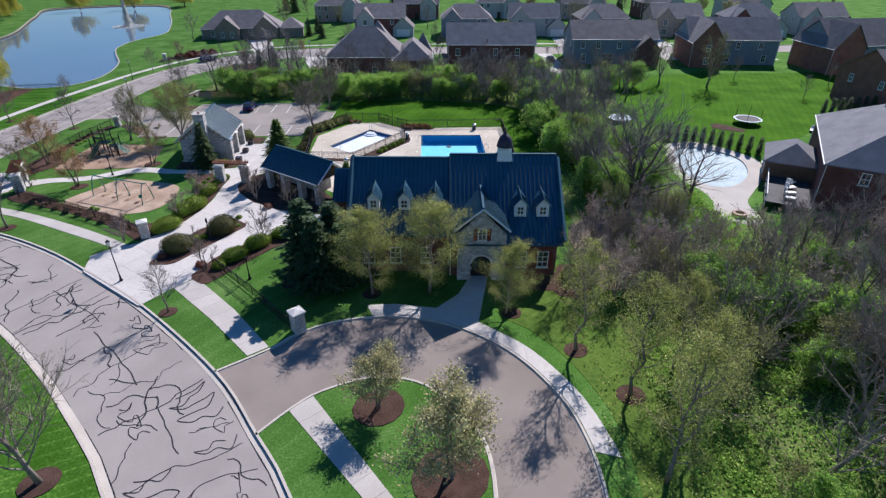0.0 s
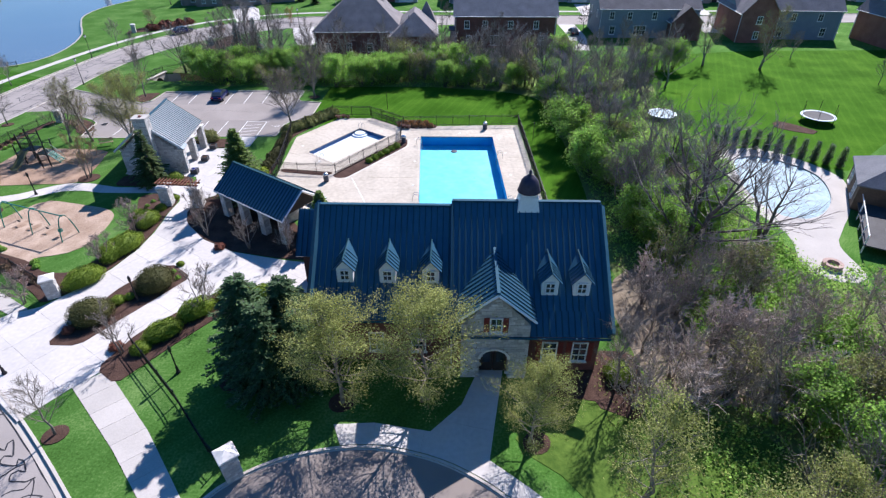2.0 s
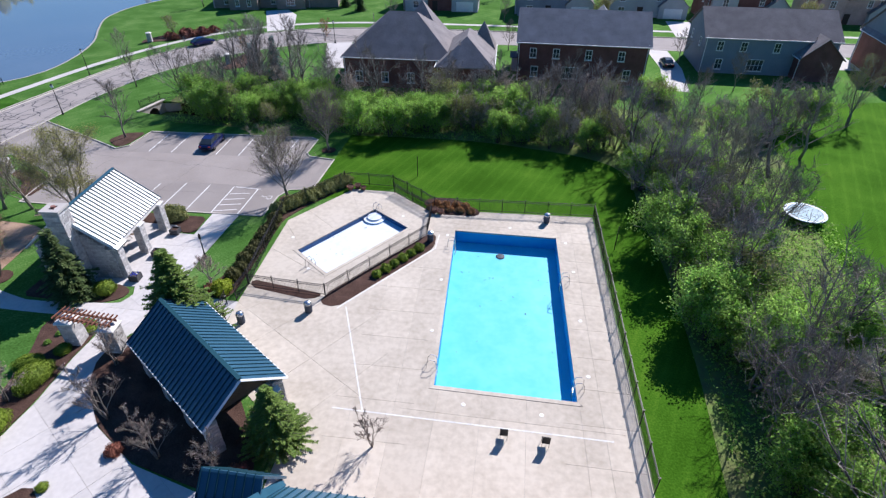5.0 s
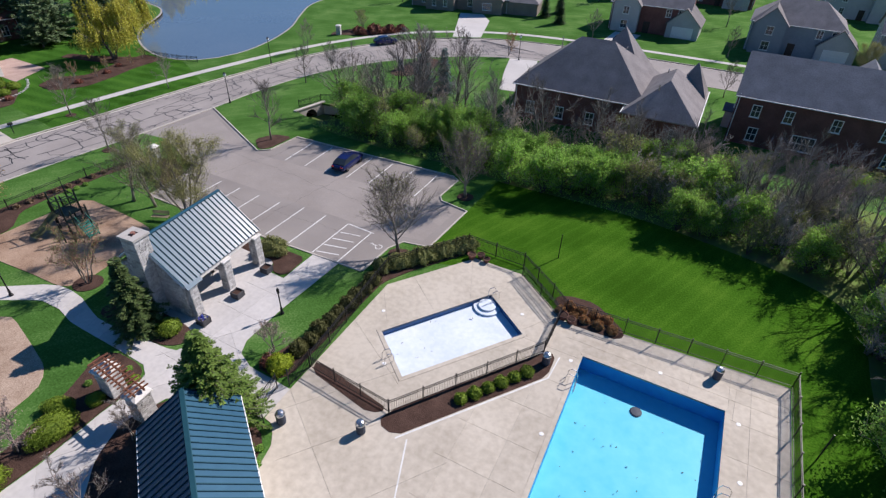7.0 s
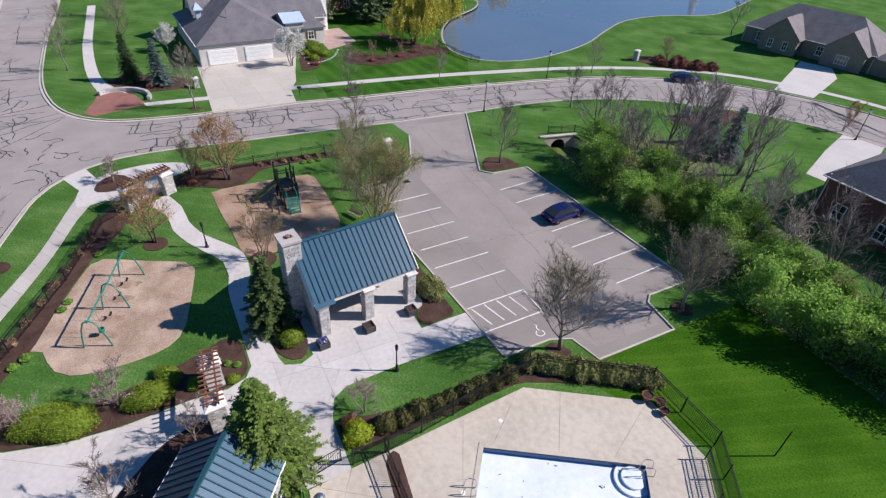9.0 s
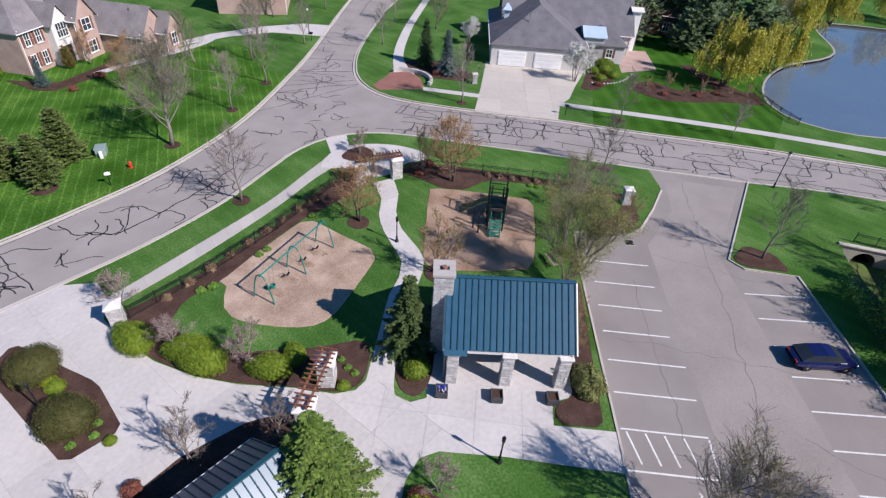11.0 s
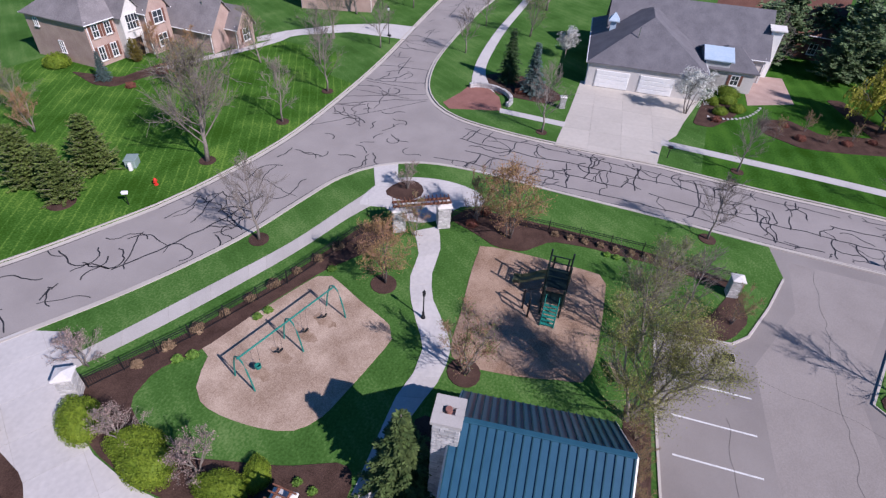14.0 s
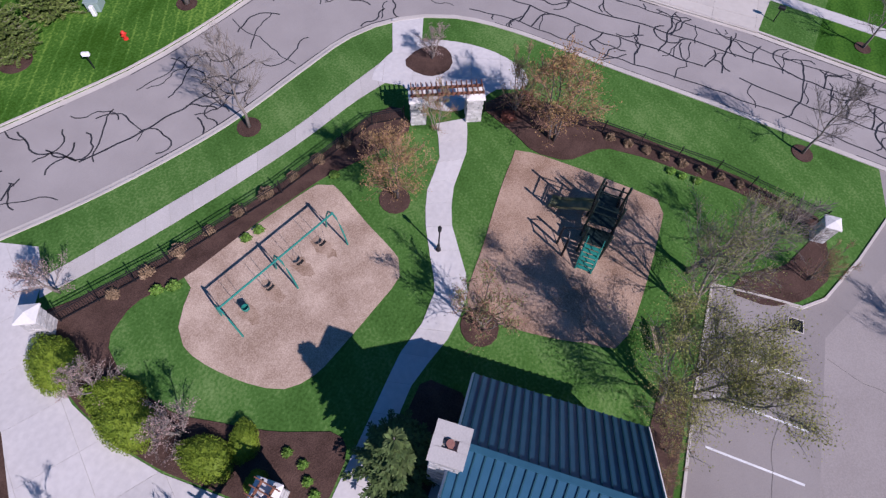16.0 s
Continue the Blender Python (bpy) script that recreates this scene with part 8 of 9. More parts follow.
weed_patch("undergrowth", 92, 3000, lambda r: (r.uniform(-48, 13), r.uniform(108.8, 119)), SPRINGLEAF, 0.22, "fresh green weeds under the hedgerow")
weed_patch("undergrowth", 95, 5000, lambda r: (r.uniform(19, 32), r.uniform(48, 65)), SPRINGLEAF, 0.26, "tall fresh weeds in the sunny glade")
weed_patch("undergrowth", 93, 1100, lambda r: (r.uniform(10.5, 22), r.uniform(16, 46)), PEARLEAF, 0.16, "yellow green seedlings in the rough grass")
weed_patch("leaf_litter", 94, 8000, lambda r: (r.uniform(24, 52), r.uniform(16, 58)), SPRINGLEAF, 0.24, "green weeds and leaf litter in the thicket")


# ---- fences ----
def fence(points, height, label, spacing=2.4, group="black metal fences", skip=(), gap=0.125):
    """A black metal picket fence along plan points: each post and rail a part, the pickets joined."""
    o = points[0]
    t = thing("fence", o[0], o[1], 0.03, 0, label, "fence", group)
    bars = Geo()
    pm = Geo()
    pm.box((0, 0, (height + 0.12) / 2), (0.065, 0.065, height + 0.12), chamfer=0.008)
    pm.box((0, 0, height + 0.14), (0.09, 0.09, 0.03))
    pm = pm.mesh("post", IRON)
    for a, b in zip(points, points[1:]):
        d = math.dist(a, b)
        n = max(1, round(d / spacing))
        ang = math.degrees(math.atan2(b[1] - a[1], b[0] - a[0]))
        for i in range(n + (b == points[-1])):
            f = i / n
            part("post", pm, IRON, t, at=pose(a[0] + (b[0] - a[0]) * f - o[0], a[1] + (b[1] - a[1]) * f - o[1], 0, 0, 0, ang))
        mx, my = (a[0] + b[0]) / 2 - o[0], (a[1] + b[1]) / 2 - o[1]
        for z in (height - 0.02, height - 0.2, 0.16):
            g = Geo()
            g.box((0, 0, 0), (d, 0.035, 0.04))
            part("rail", g, IRON, t, at=pose(mx, my, z, 0, 0, ang))
        m = int(d / gap)
        for i in range(m):
            f = (i + 0.5) / m
            bars.box((a[0] + (b[0] - a[0]) * f - o[0], a[1] + (b[1] - a[1]) * f - o[1], height / 2 + 0.03), (0.019, 0.019, height - 0.06), ang)
    part("picket_infill", bars, IRON, t, kind="stuff")
    return t


fence([(-20.9, 76.6), (-22.4, 88.6), (-17.9, 95.4), (-12.3, 95.3), (-8.6, 92.6), (-7.0, 91.2), (9.4, 92.2)], 1.45, "black metal picket fence along the pool lawn")
fence([(9.4, 92.2), (10.4, 61.8)], 1.45, "black metal picket fence beside the pool's long side")
fence([(-20.9, 76.4), (-13.9, 76.0), (-7.0, 86.4), (-7.2, 90.4), (-11.9, 94.0)], 1.2, "lower black metal fence round the wading pool")
fence([(-20.2, 71.2), (-21.6, 71.4), (-24.2, 71.6)], 1.5, "black metal fence beside the pool gate")
fence([(-21.0, 74.4), (-20.9, 76.4)], 1.5, "short black metal fence at the pool gate")
fence([(-34.0, 52.7), (-39.4, 55.9), (-46.4, 59.2), (-54.0, 61.9), (-55.4, 63.7)], 1.15, "low black metal fence between pavement and playground")
fence([(-58.4, 68.6), (-60.1, 71.0), (-60.1, 77.0), (-59.9, 85.0), (-58.6, 92.0)], 1.15, "low black metal fence along the street side")
fence([(-23.8, 46.6), (-18.1, 41.3), (-14.6, 37.6), (-13.4, 36.6)], 1.1, "low black metal fence across the front lawn")
fence([(-93, 117.0), (-86.0, 118.2), (-82.5, 119.4)], 1.0, "low dark fence at the pond edge")
fence([(-54.6, 113.4), (-53.6, 117.0), (-51.0, 118.8)], 1.0, "dark railing above the culvert")
gate = thing("gate", -21.4, 72.9, 0.03, 100, "open black metal pool gate leaf", "gate")
g = Geo()
for z in (0.15, 1.35):
    g.box((0, 0, z), (1.9, 0.04, 0.04))
for x in (-0.95, 0.95):
    g.box((x, 0, 0.75), (0.05, 0.05, 1.5))
g.tube([(-0.95, 0, 0.15), (0.95, 0, 1.35)], 0.018, 5)
part("gate_frame", g, IRON, gate)
g = Geo()
for i in range(14):
    g.box((-0.87 + 0.134 * i, 0, 0.75), (0.018, 0.018, 1.2))
part("picket_infill", g, IRON, gate, kind="stuff")
g = Geo()
g.box((0.8, -0.05, 0.95), (0.16, 0.06, 0.06), chamfer=0.01)
part("latch", g, CHROME, gate)

# ---- stone pillars and arbors ----
pillar_mesh = stonework(0.95, 0.95, 1.95, 31, row=0.17).mesh("shaft", [STONE, STONEBED])
g = Geo()
g.box((0, 0, 2.0), (1.2, 1.2, 0.14), chamfer=0.03)
g.add([(-0.58, -0.58, 2.07), (0.58, -0.58, 2.07), (0.58, 0.58, 2.07), (-0.58, 0.58, 2.07), (0, 0, 2.3)], [(0, 1, 4), (1, 2, 4), (2, 3, 4), (3, 0, 4)])
pillar_cap = g.mesh("cap", CAPSTONE)
for x, y, rz, s, lab in ((-12.5, 36.1, 40, 1.0, "beside the loop drive"), (-33.4, 52.3, 30, 0.95, "at the plaza entrance"), (-57.3, 91.9, 5, 0.85, "at the parking lot entrance"),
                         (-51.8, 136.0, 30, 0.85, "across the street"), (-74.3, 147.6, 20, 0.85, "by the pond street"), (-86.5, 74.6, 10, 0.7, "beside the garage drive"), (-55.8, 64.6, 27, 1.1, "at the park gate"), (-57.7, 68.0, 27, 1.1, "at the park gate"), (-30.7, 68.15, 5, 1.1, "under the plaza arbor"), (-27.2, 67.9, 5, 1.1, "under the plaza arbor")):
    t = thing("stone_pillar", x, y, 0.03, rz, "rough limestone pillar with a pale cap " + lab, "pillar", "stone pillars")
    t.scale = (s, s, s)
    part("shaft", pillar_mesh, None, t)
    part("cap", pillar_cap, None, t)


def arbor_frame(a, b, label):
    """Rust stained timbers laid across two pillars."""
    mx, my, d = (a[0] + b[0]) / 2, (a[1] + b[1]) / 2, math.dist(a, b)
    t = thing("arbor", mx, my, 2.55, math.degrees(math.atan2(b[1] - a[1], b[0] - a[0])), label, "arbor", "timber arbors")
    for s in (-0.32, 0.32):
        g = Geo()
        g.box((0, s, 0.1), (d + 1.1, 0.09, 0.22), chamfer=0.015)
        part("beam", g, REDWOOD, t)
    g = Geo()
    g.box((0, 0, 0), (0.06, 1.35, 0.12), chamfer=0.01)
    rm = g.mesh("rafter", REDWOOD)
    n = int((d + 0.9) / 0.34)
    for i in range(n + 1):
        part("rafter", rm, None, t, at=pose(-(d + 0.9) / 2 + (d + 0.9) * i / n, 0, 0.27))


arbor_frame((-55.8, 64.6), (-57.7, 68.0), "rust brown timber arbor spanning the park gate pillars")
arbor_frame((-30.7, 68.15), (-27.2, 67.9), "rust brown timber arbor spanning two plaza pillars")


# ---- street lamps ----
def street_lamp(x, y, h, label, first=None):
    t = thing("street_lamp", x, y, 0.03, 0, label, "street lamp", "lamps")
    g = Geo()
    g.lathe([(0.17, 0), (0.17, 0.12), (0.11, 0.2), (0.09, 0.55), (0.055, 0.7), (0.045, h - 0.6), (0.06, h - 0.55)], 8)
    part("pole", g, IRON, t)
    g = Geo()
    k = 1.0 if h > 3.2 else 0.6
    g.lathe([(0.08 * k, h - 0.55), (0.17 * k, h - 0.5), (0.2 * k, h - 0.2), (0.19 * k, h - 0.16)], 8)
    part("lantern", g, WHITE if h > 3.2 else IRON, t, "frosted lantern")
    g = Geo()
    g.lathe([(0.22 * k, h - 0.16), (0.16 * k, h - 0.08), (0.04, h), (0.02, h + 0.08)], 8)
    part("hood", g, IRON, t)


for x, y, h in ((-31.6, 43.6, 4.5), (-64.0, 109.3, 4.4), (-101.8, 45.2, 4.4), (-37.0, 152.6, 4.4), (6.0, 157.4, 4.4), (-72.0, 126.0, 4.4)):
    street_lamp(x, y, h, "tall black street lamp with a pale lantern")
for x, y, h in ((-26.5, 79.6, 2.6), (-46.6, 70.0, 2.7), (-26.0, 51.8, 2.6), (-19.2, 44.0, 2.6)):
    street_lamp(x, y, h, "short black garden lamp beside a path")
for x, y in ((-10.1, 98.3), (10.9, 86.5)):
    t = thing("signpost", x, y, 0, 0, "slim dark post on the lawn", "post", "posts")
    g = Geo()
    g.tube([(0, 0, 0), (0, 0, 2.6)], 0.045, 6)
    part("pole", g, IRON, t)

# ---- swings and climbing frame ----
A, B = Vector((-37.45, 61.35, 0)), Vector((-45.0, 63.9, 0))
u = (B - A).normalized()
swing = thing("swing_set", A.x, A.y, 0.03, math.degrees(math.atan2(u.y, u.x)), "teal steel swing set with three arched frames", "swing set")
LEN = (B - A).length
H = 2.45
g = Geo()
g.tube([(-0.1, 0, H), (LEN + 0.1, 0, H)], 0.06, 8)
part("top_beam", g, TEAL, swing)
for f in (0.0, 0.5, 1.0):
    pts = [(LEN * f, -0.95, 0), (LEN * f, -0.8, 0.9), (LEN * f, -0.6, 1.7), (LEN * f, -0.34, H - 0.1), (LEN * f, 0, H + 0.1), (LEN * f, 0.34, H - 0.1), (LEN * f, 0.6, 1.7), (LEN * f, 0.8, 0.9), (LEN * f, 0.95, 0)]
    g = Geo()
    g.tube(pts, 0.055, 7)
    part("arch", g, TEAL, swing, "teal arched leg frame")
for i, f in enumerate((0.14, 0.36, 0.64, 0.86)):
    x = LEN * f
    for s in (-0.24, 0.24):
        g = Geo()
        g.tube([(x + s, 0, H), (x + s * 0.9, 0.02, 0.55)], 0.012, 4)
        part("chain", g, CHROME, swing, "thin swing chain")
    g = Geo()
    if i == 0:
        g.lathe([(0.1, 0.4), (0.2, 0.45), (0.22, 0.7), (0.19, 0.72), (0.17, 0.5)], 10, (x, 0))
        part("toddler_seat", g, TEAL, swing, "teal bucket seat")
    else:
        n = 8
        prof = [(x - 0.24 + 0.48 * k / n, 0.42 + 0.1 * (2 * k / n - 1) ** 2) for k in range(n + 1)]
        for (x0, z0), (x1, z1) in zip(prof, prof[1:]):
            g.face([(x0, -0.08, z0), (x1, -0.08, z1), (x1, 0.08, z1), (x0, 0.08, z0)])
            g.face([(x0, -0.08, z0 - 0.03), (x0, 0.08, z0 - 0.03), (x1, 0.08, z1 - 0.03), (x1, -0.08, z1 - 0.03)])
        part("seat", g, RUBBER, swing, "black rubber belt seat")

PLAYGREEN = mat("dark green play plastic", (0.007, 0.016, 0.015), (0.012, 0.026, 0.024), 4.0, 0.8, 0.5, 0.02)
play = thing("climbing_frame", -51.3, 78.6, 0.03, 0, "dark green and black climbing tower with slide and teal stairs", "playground")
for x, y, h in ((-1.5, -0.8, 3.9), (-1.5, 0.8, 3.9), (0.1, -0.8, 3.9), (0.1, 0.8, 3.9), (1.3, -0.7, 2.7), (1.3, 0.7, 2.7), (-2.6, -0.5, 2.4), (-2.6, 0.6, 2.4), (1.3, -2.0, 2.0), (2.0, -1.5, 1.9)):
    g = Geo()
    g.tube([(x, y, 0), (x, y, h)], 0.075, 8)
    g.tube([(x, y, h), (x, y, h + 0.05)], [0.085, 0.04], 8)
    part("post", g, PLAYGREEN if h > 2.6 else IRON, play)
for x, z, w in ((-0.7, 1.7, 1.65), (0.7, 1.25, 1.2), (-2.05, 1.3, 1.1)):
    g = Geo()
    g.box((x, 0, z), (w, 1.6, 0.08), chamfer=0.02)
    part("deck", g, PLAYGREEN, play, "dark perforated platform")
for x, y, rz, w in ((-0.7, 0.82, 0, 1.5), (-0.7, -0.82, 0, 1.5), (0.7, 0.78, 0, 1.1), (-2.05, 0.62, 0, 1.0)):
    g = Geo()
    for i in range(6):
        g.tube([(-w / 2 + w * i / 5, 0, 0), (-w / 2 + w * i / 5, 0, 0.85)], 0.025, 5)
    g.tube([(-w / 2, 0, 0.87), (w / 2, 0, 0.87)], 0.035, 6)
    part("guard_rail", g, IRON, play, kind="stuff", at=pose(x, y, 1.72 if x > -1 and x < 0 else 1.3, 0, 0, rz))
for z in (2.75, 3.35):
    g = Geo()
    g.tube([(-1.5, -0.8, z), (0.1, -0.8, z), (0.1, 0.8, z), (-1.5, 0.8, z), (-1.5, -0.8, z)], 0.05, 6)
    part("top_rail", g, PLAYGREEN, play)
g = Geo()
pts = [(-1.0, -0.85, 1.72), (-1.1, -1.4, 1.4), (-1.25, -2.1, 0.8), (-1.35, -2.7, 0.4), (-1.4, -3.3, 0.25)]
for (x0, y0, z0), (x1, y1, z1) in zip(pts, pts[1:]):
    g.face([(x0 - 0.36, y0, z0), (x0 + 0.36, y0, z0), (x1 + 0.36, y1, z1), (x1 - 0.36, y1, z1)])
    for s in (-0.36, 0.36):
        g.face([(x0 + s, y0, z0), (x1 + s, y1, z1), (x1 + s * 1.12, y1, z1 + 0.28), (x0 + s * 1.12, y0, z0 + 0.28)])
        g.face([(x0 + s * 1.12, y0, z0 + 0.28), (x1 + s * 1.12, y1, z1 + 0.28), (x1 + s * 1.25, y1, z1 + 0.1), (x0 + s * 1.25, y0, z0 + 0.1)])
part("slide", g, mat("faded olive slide plastic", (0.10, 0.115, 0.06), (0.17, 0.18, 0.10), 3, 0.6, 0.5, 0.02), play, "faded olive plastic slide")
for i in range(6):
    g = Geo()
    g.box((1.45 + 0.19 * i, 0, 1.12 - 0.19 * i), (0.24, 0.9, 0.05), chamfer=0.01)
    part("step", g, TEAL, play)
for s in (-0.48, 0.48):
    g = Geo()
    g.tube([(1.3, s, 1.2), (2.55, s, 0.05)], 0.05, 6)
    g.tube([(1.3, s, 2.0), (2.5, s, 0.9), (2.55, s, 0.1)], 0.03, 6)
    part("handrail", g, TEAL, play, "teal stair rail")
g = Geo()
g.tube([(1.3, -2.0, 1.95), (1.6, -1.6, 2.1), (2.0, -1.5, 1.85)], 0.04, 6)
g.tube([(1.3, -2.0, 1.0), (2.0, -1.5, 0.9)], 0.035, 6)
g.tube([(1.3, -2.0, 1.9), (1.25, -1.3, 2.2), (1.3, -0.7, 2.3)], 0.035, 6)
part("curved_climber", g, IRON, play)
g = Geo()
for i in range(5):
    g.tube([(-2.65, -0.45 + 0.05 * i, 0.3 + 0.22 * i), (-2.65, 0.5, 0.3 + 0.22 * i)], 0.03, 5)
part("ladder_rungs", g, IRON, play)
bench = thing("park_bench", -45.95, 83.65, 0.03, 25, "weathered timber bench on the grass by the playground", "bench")
for i in range(4):
    g = Geo()
    g.box((0, -0.2 + 0.13 * i, 0.45), (1.7, 0.1, 0.04), chamfer=0.01)
    part("slat", g, OLDWOOD, bench)
for i in range(3):
    g = Geo()
    g.box((0, 0.3, 0.6 + 0.13 * i), (1.7, 0.035, 0.1), chamfer=0.01)
    part("slat", g, OLDWOOD, bench)
for x in (-0.7, 0.7):
    g = Geo()
    g.tube([(x, -0.25, 0), (x, -0.2, 0.44), (x, 0.28, 0.44), (x, 0.32, 0.95)], 0.025, 5)
    g.tube([(x, 0.3, 0), (x, 0.28, 0.45)], 0.025, 5)
    part("leg_frame", g, IRON, bench)


# stone edging curving round the garage garden, and dead branches by the clubhouse
for i in range(15):
    f = i / 14
    x = (1 - f) ** 2 * -91.5 + 2 * f * (1 - f) * -90.9 + f * f * -97.0
    y = (1 - f) ** 2 * 92.4 + 2 * f * (1 - f) * 96.8 + f * f * 99.2
    g = Geo()
    g.box((0, 0, 0.05), (0.42, 0.3, 0.1), 25 * math.sin(2.3 * i), chamfer=0.03)
    ob = part("edging_stone", g, STONE, None, "pale flat stone edging the garden lawn", at=pose(x, y, 0.0))
    tagged(ob, "pale flat stone edging the garden lawn", "stone", "edging stones")
for x, y, rz, length in ((14.9, 45.2, 75, 4.4), (16.4, 43.0, 35, 5.0), (13.6, 41.6, 100, 3.2), (18.6, 45.0, 20, 3.6)):
    g = Geo()
    g.tube([(-length / 2, 0, 0.08), (-length / 6, 0.2, 0.5), (length / 5, -0.15, 1.0), (length / 2, 0.2, 1.5)], [0.08, 0.07, 0.05, 0.02], 6)
    g.tube([(length / 5, -0.15, 1.0), (length / 3, 0.5, 1.3), (length / 2.4, 1.0, 1.5)], [0.04, 0.03, 0.012], 5)
    ob = part("fallen_branch", g, BARK, None, at=pose(x, y, 0.0, 0, 0, rz))
    tagged(ob, "pale dead branch propped in the brushwood", "branch", "fallen branches")

# ---- cars ----
def car(x, y, rz, paint, label):
    t = thing("car", x, y, -0.05, rz, label, "car", "cars")
    st = [(-2.35, 0.55, 0.62, 0.72), (-2.2, 0.35, 0.86, 0.86), (-1.6, 0.25, 0.98, 0.91), (-0.6, 0.22, 0.98, 0.92), (0.7, 0.22, 0.96, 0.92), (1.5, 0.25, 0.86, 0.9), (2.1, 0.33, 0.74, 0.82), (2.35, 0.45, 0.58, 0.66)]
    g = Geo()
    rings = []
    for px, zb, zt, hw in st:
        rings.append([(px, -hw * 0.9, zb), (px, -hw, zb + 0.15), (px, -hw, zt - 0.18), (px, -hw * 0.86, zt), (px, hw * 0.86, zt), (px, hw, zt - 0.18), (px, hw, zb + 0.15), (px, hw * 0.9, zb)])
    g.v = [p for r in rings for p in r]
    for i in range(len(rings) - 1):
        for j in range(8):
            a, b = i * 8 + j, i * 8 + (j + 1) % 8
            g.f.append((a, a + 8, b + 8, b))
    g.f += [tuple(range(8)), tuple(reversed(range(56, 64)))]
    g.k = [0] * len(g.f)
    body = part("body", g, paint, t, smooth=False)
    cab = [(-2.0, 0.97, 0.8), (-1.25, 1.38, 0.62), (-0.2, 1.45, 0.63), (0.45, 1.38, 0.62), (1.25, 0.95, 0.78)]
    g = Geo()
    for px, zt, hw in cab:
        g.v += [(px, -hw, zt), (px, hw, zt)]
    for px, zt, hw in cab:
        g.v += [(px, -0.82, 0.92), (px, 0.82, 0.92)]
    n = len(cab)
    for i in range(n - 1):
        a = 2 * i
        g.f.append((a, a + 2, a + 3, a + 1))
        g.k.append(0 if i in (1, 2) else 1)
        for s in (0, 1):
            f = (a + s, a + 2 + s, 2 * n + a + 2 + s, 2 * n + a + s)
            g.f.append(f[::-1] if s == 0 else f)
            g.k.append(1)
    part("cabin", g, [paint, GLASS], t, "dark glass cabin with painted roof")
    for px in (-1.42, 1.42):
        for s in (-1, 1):
            wheel = part("wheel", Geo(), RUBBER, t, at=pose(px, s * 0.8, 0.33, 90, 0, 0))
            g = Geo()
            g.lathe([(0.22, -0.11), (0.31, -0.11), (0.33, -0.06), (0.33, 0.06), (0.31, 0.11), (0.22, 0.11)], 16)
            part("tyre", g, RUBBER, wheel)
            g = Geo()
            g.lathe([(0.05, -0.115), (0.2, -0.1), (0.22, -0.05), (0.22, 0.05), (0.2, 0.1), (0.05, 0.115)], 10)
            part("rim", g, CHROME, wheel)
    for s in (-1, 1):
        g = Geo()
        g.box((2.2, s * 0.55, 0.62), (0.22, 0.36, 0.12), chamfer=0.04)
        part("headlight", g, CHROME, t)
        g = Geo()
        g.box((-2.26, s * 0.58, 0.74), (0.14, 0.32, 0.12), chamfer=0.03)
        part("tail_light", g, HYDRANTRED, t)
        g = Geo()
        g.box((0.62, s * 0.99, 0.98), (0.12, 0.16, 0.11), chamfer=0.03)
        part("mirror", g, paint, t)
    return t


car(-37.8, 102.9, 95, CARBLUE, "dark blue saloon car parked in the lot")
car(-63.0, 147.8, 54, CARBLUE, "dark blue car standing by the pond street kerb")
car(27.0, 148.0, 92, CARBLACK, "dark car on a driveway between houses")
car(85.5, 153.0, 85, CARBLUE, "dark blue car on a driveway beside a lawn")
car(-24.6, 176.0, 85, CARBLACK, "black car on a driveway across the far street")

# ---- pool furniture ----
def litter_bin(x, y, label):
    t = thing("litter_bin", x, y, 0.03, 0, label, "bin", "litter bins")
    g = Geo()
    g.lathe([(0.27, 0), (0.3, 0.05), (0.31, 0.8), (0.29, 0.82)], 14)
    part("body", g, BINBLUE, t)
    g = Geo()
    g.lathe([(0.33, 0.82), (0.33, 0.9), (0.24, 1.04), (0.1, 1.1)], 14)
    part("lid", g, CHROME, t, "pale domed lid")


for x, y in ((-19.4, 71.9), (-14.6, 73.9), (4.6, 90.4), (-6.5, 85.4)):
    litter_bin(x, y, "dark round litter bin with a pale dome lid")


def ladder(x, y, rz, label):
    t = thing("pool_ladder", x, y, 0.04, rz, label, "pool ladder", "pool ladders")
    for s in (-0.27, 0.27):
        g = Geo()
        g.tube([(s, -0.6, 0), (s, -0.55, 0.6), (s, -0.35, 0.85), (s, 0.0, 0.8), (s, 0.12, 0.5), (s, 0.12, -0.9)], 0.028, 6)
        part("handrail", g, CHROME, t)
    for i in range(3):
        g = Geo()
        g.box((0, 0.12, -0.2 - 0.28 * i), (0.5, 0.1, 0.03))
        part("step", g, CHROME, t)


ladder(-4.15, 84.8, -90, "chrome ladder on the pool edge")
ladder(5.85, 80.8, 90, "chrome ladder at the pool's far edge")
ladder(-3.6, 69.6, -90, "chrome ladder near the clubhouse end")
ladder(6.3, 69.0, 90, "chrome ladder near the clubhouse end")
ladder(-16.4, 80.0, -35, "chrome grab rail at the wading pool")
ladder(-13.0, 89.9, 145, "chrome handrails over the wading pool steps")
steps = thing("pool_steps", -13.0, 89.2, -0.45, 145, "rounded white steps in the wading pool corner", "steps")
for i, (r, z) in enumerate(((1.15, 0.14), (0.75, 0.29))):
    g = Geo()
    g.lathe([(r, 0), (r, z), (r - 0.03, z + 0.02)], 24)
    part("step", g, KIDFLOOR, steps)
drainlid = thing("skimmer_cover", 0.3, 85.6, -1.29, 12, "dark cover lying on the pool floor", "pool cover")
g = Geo()
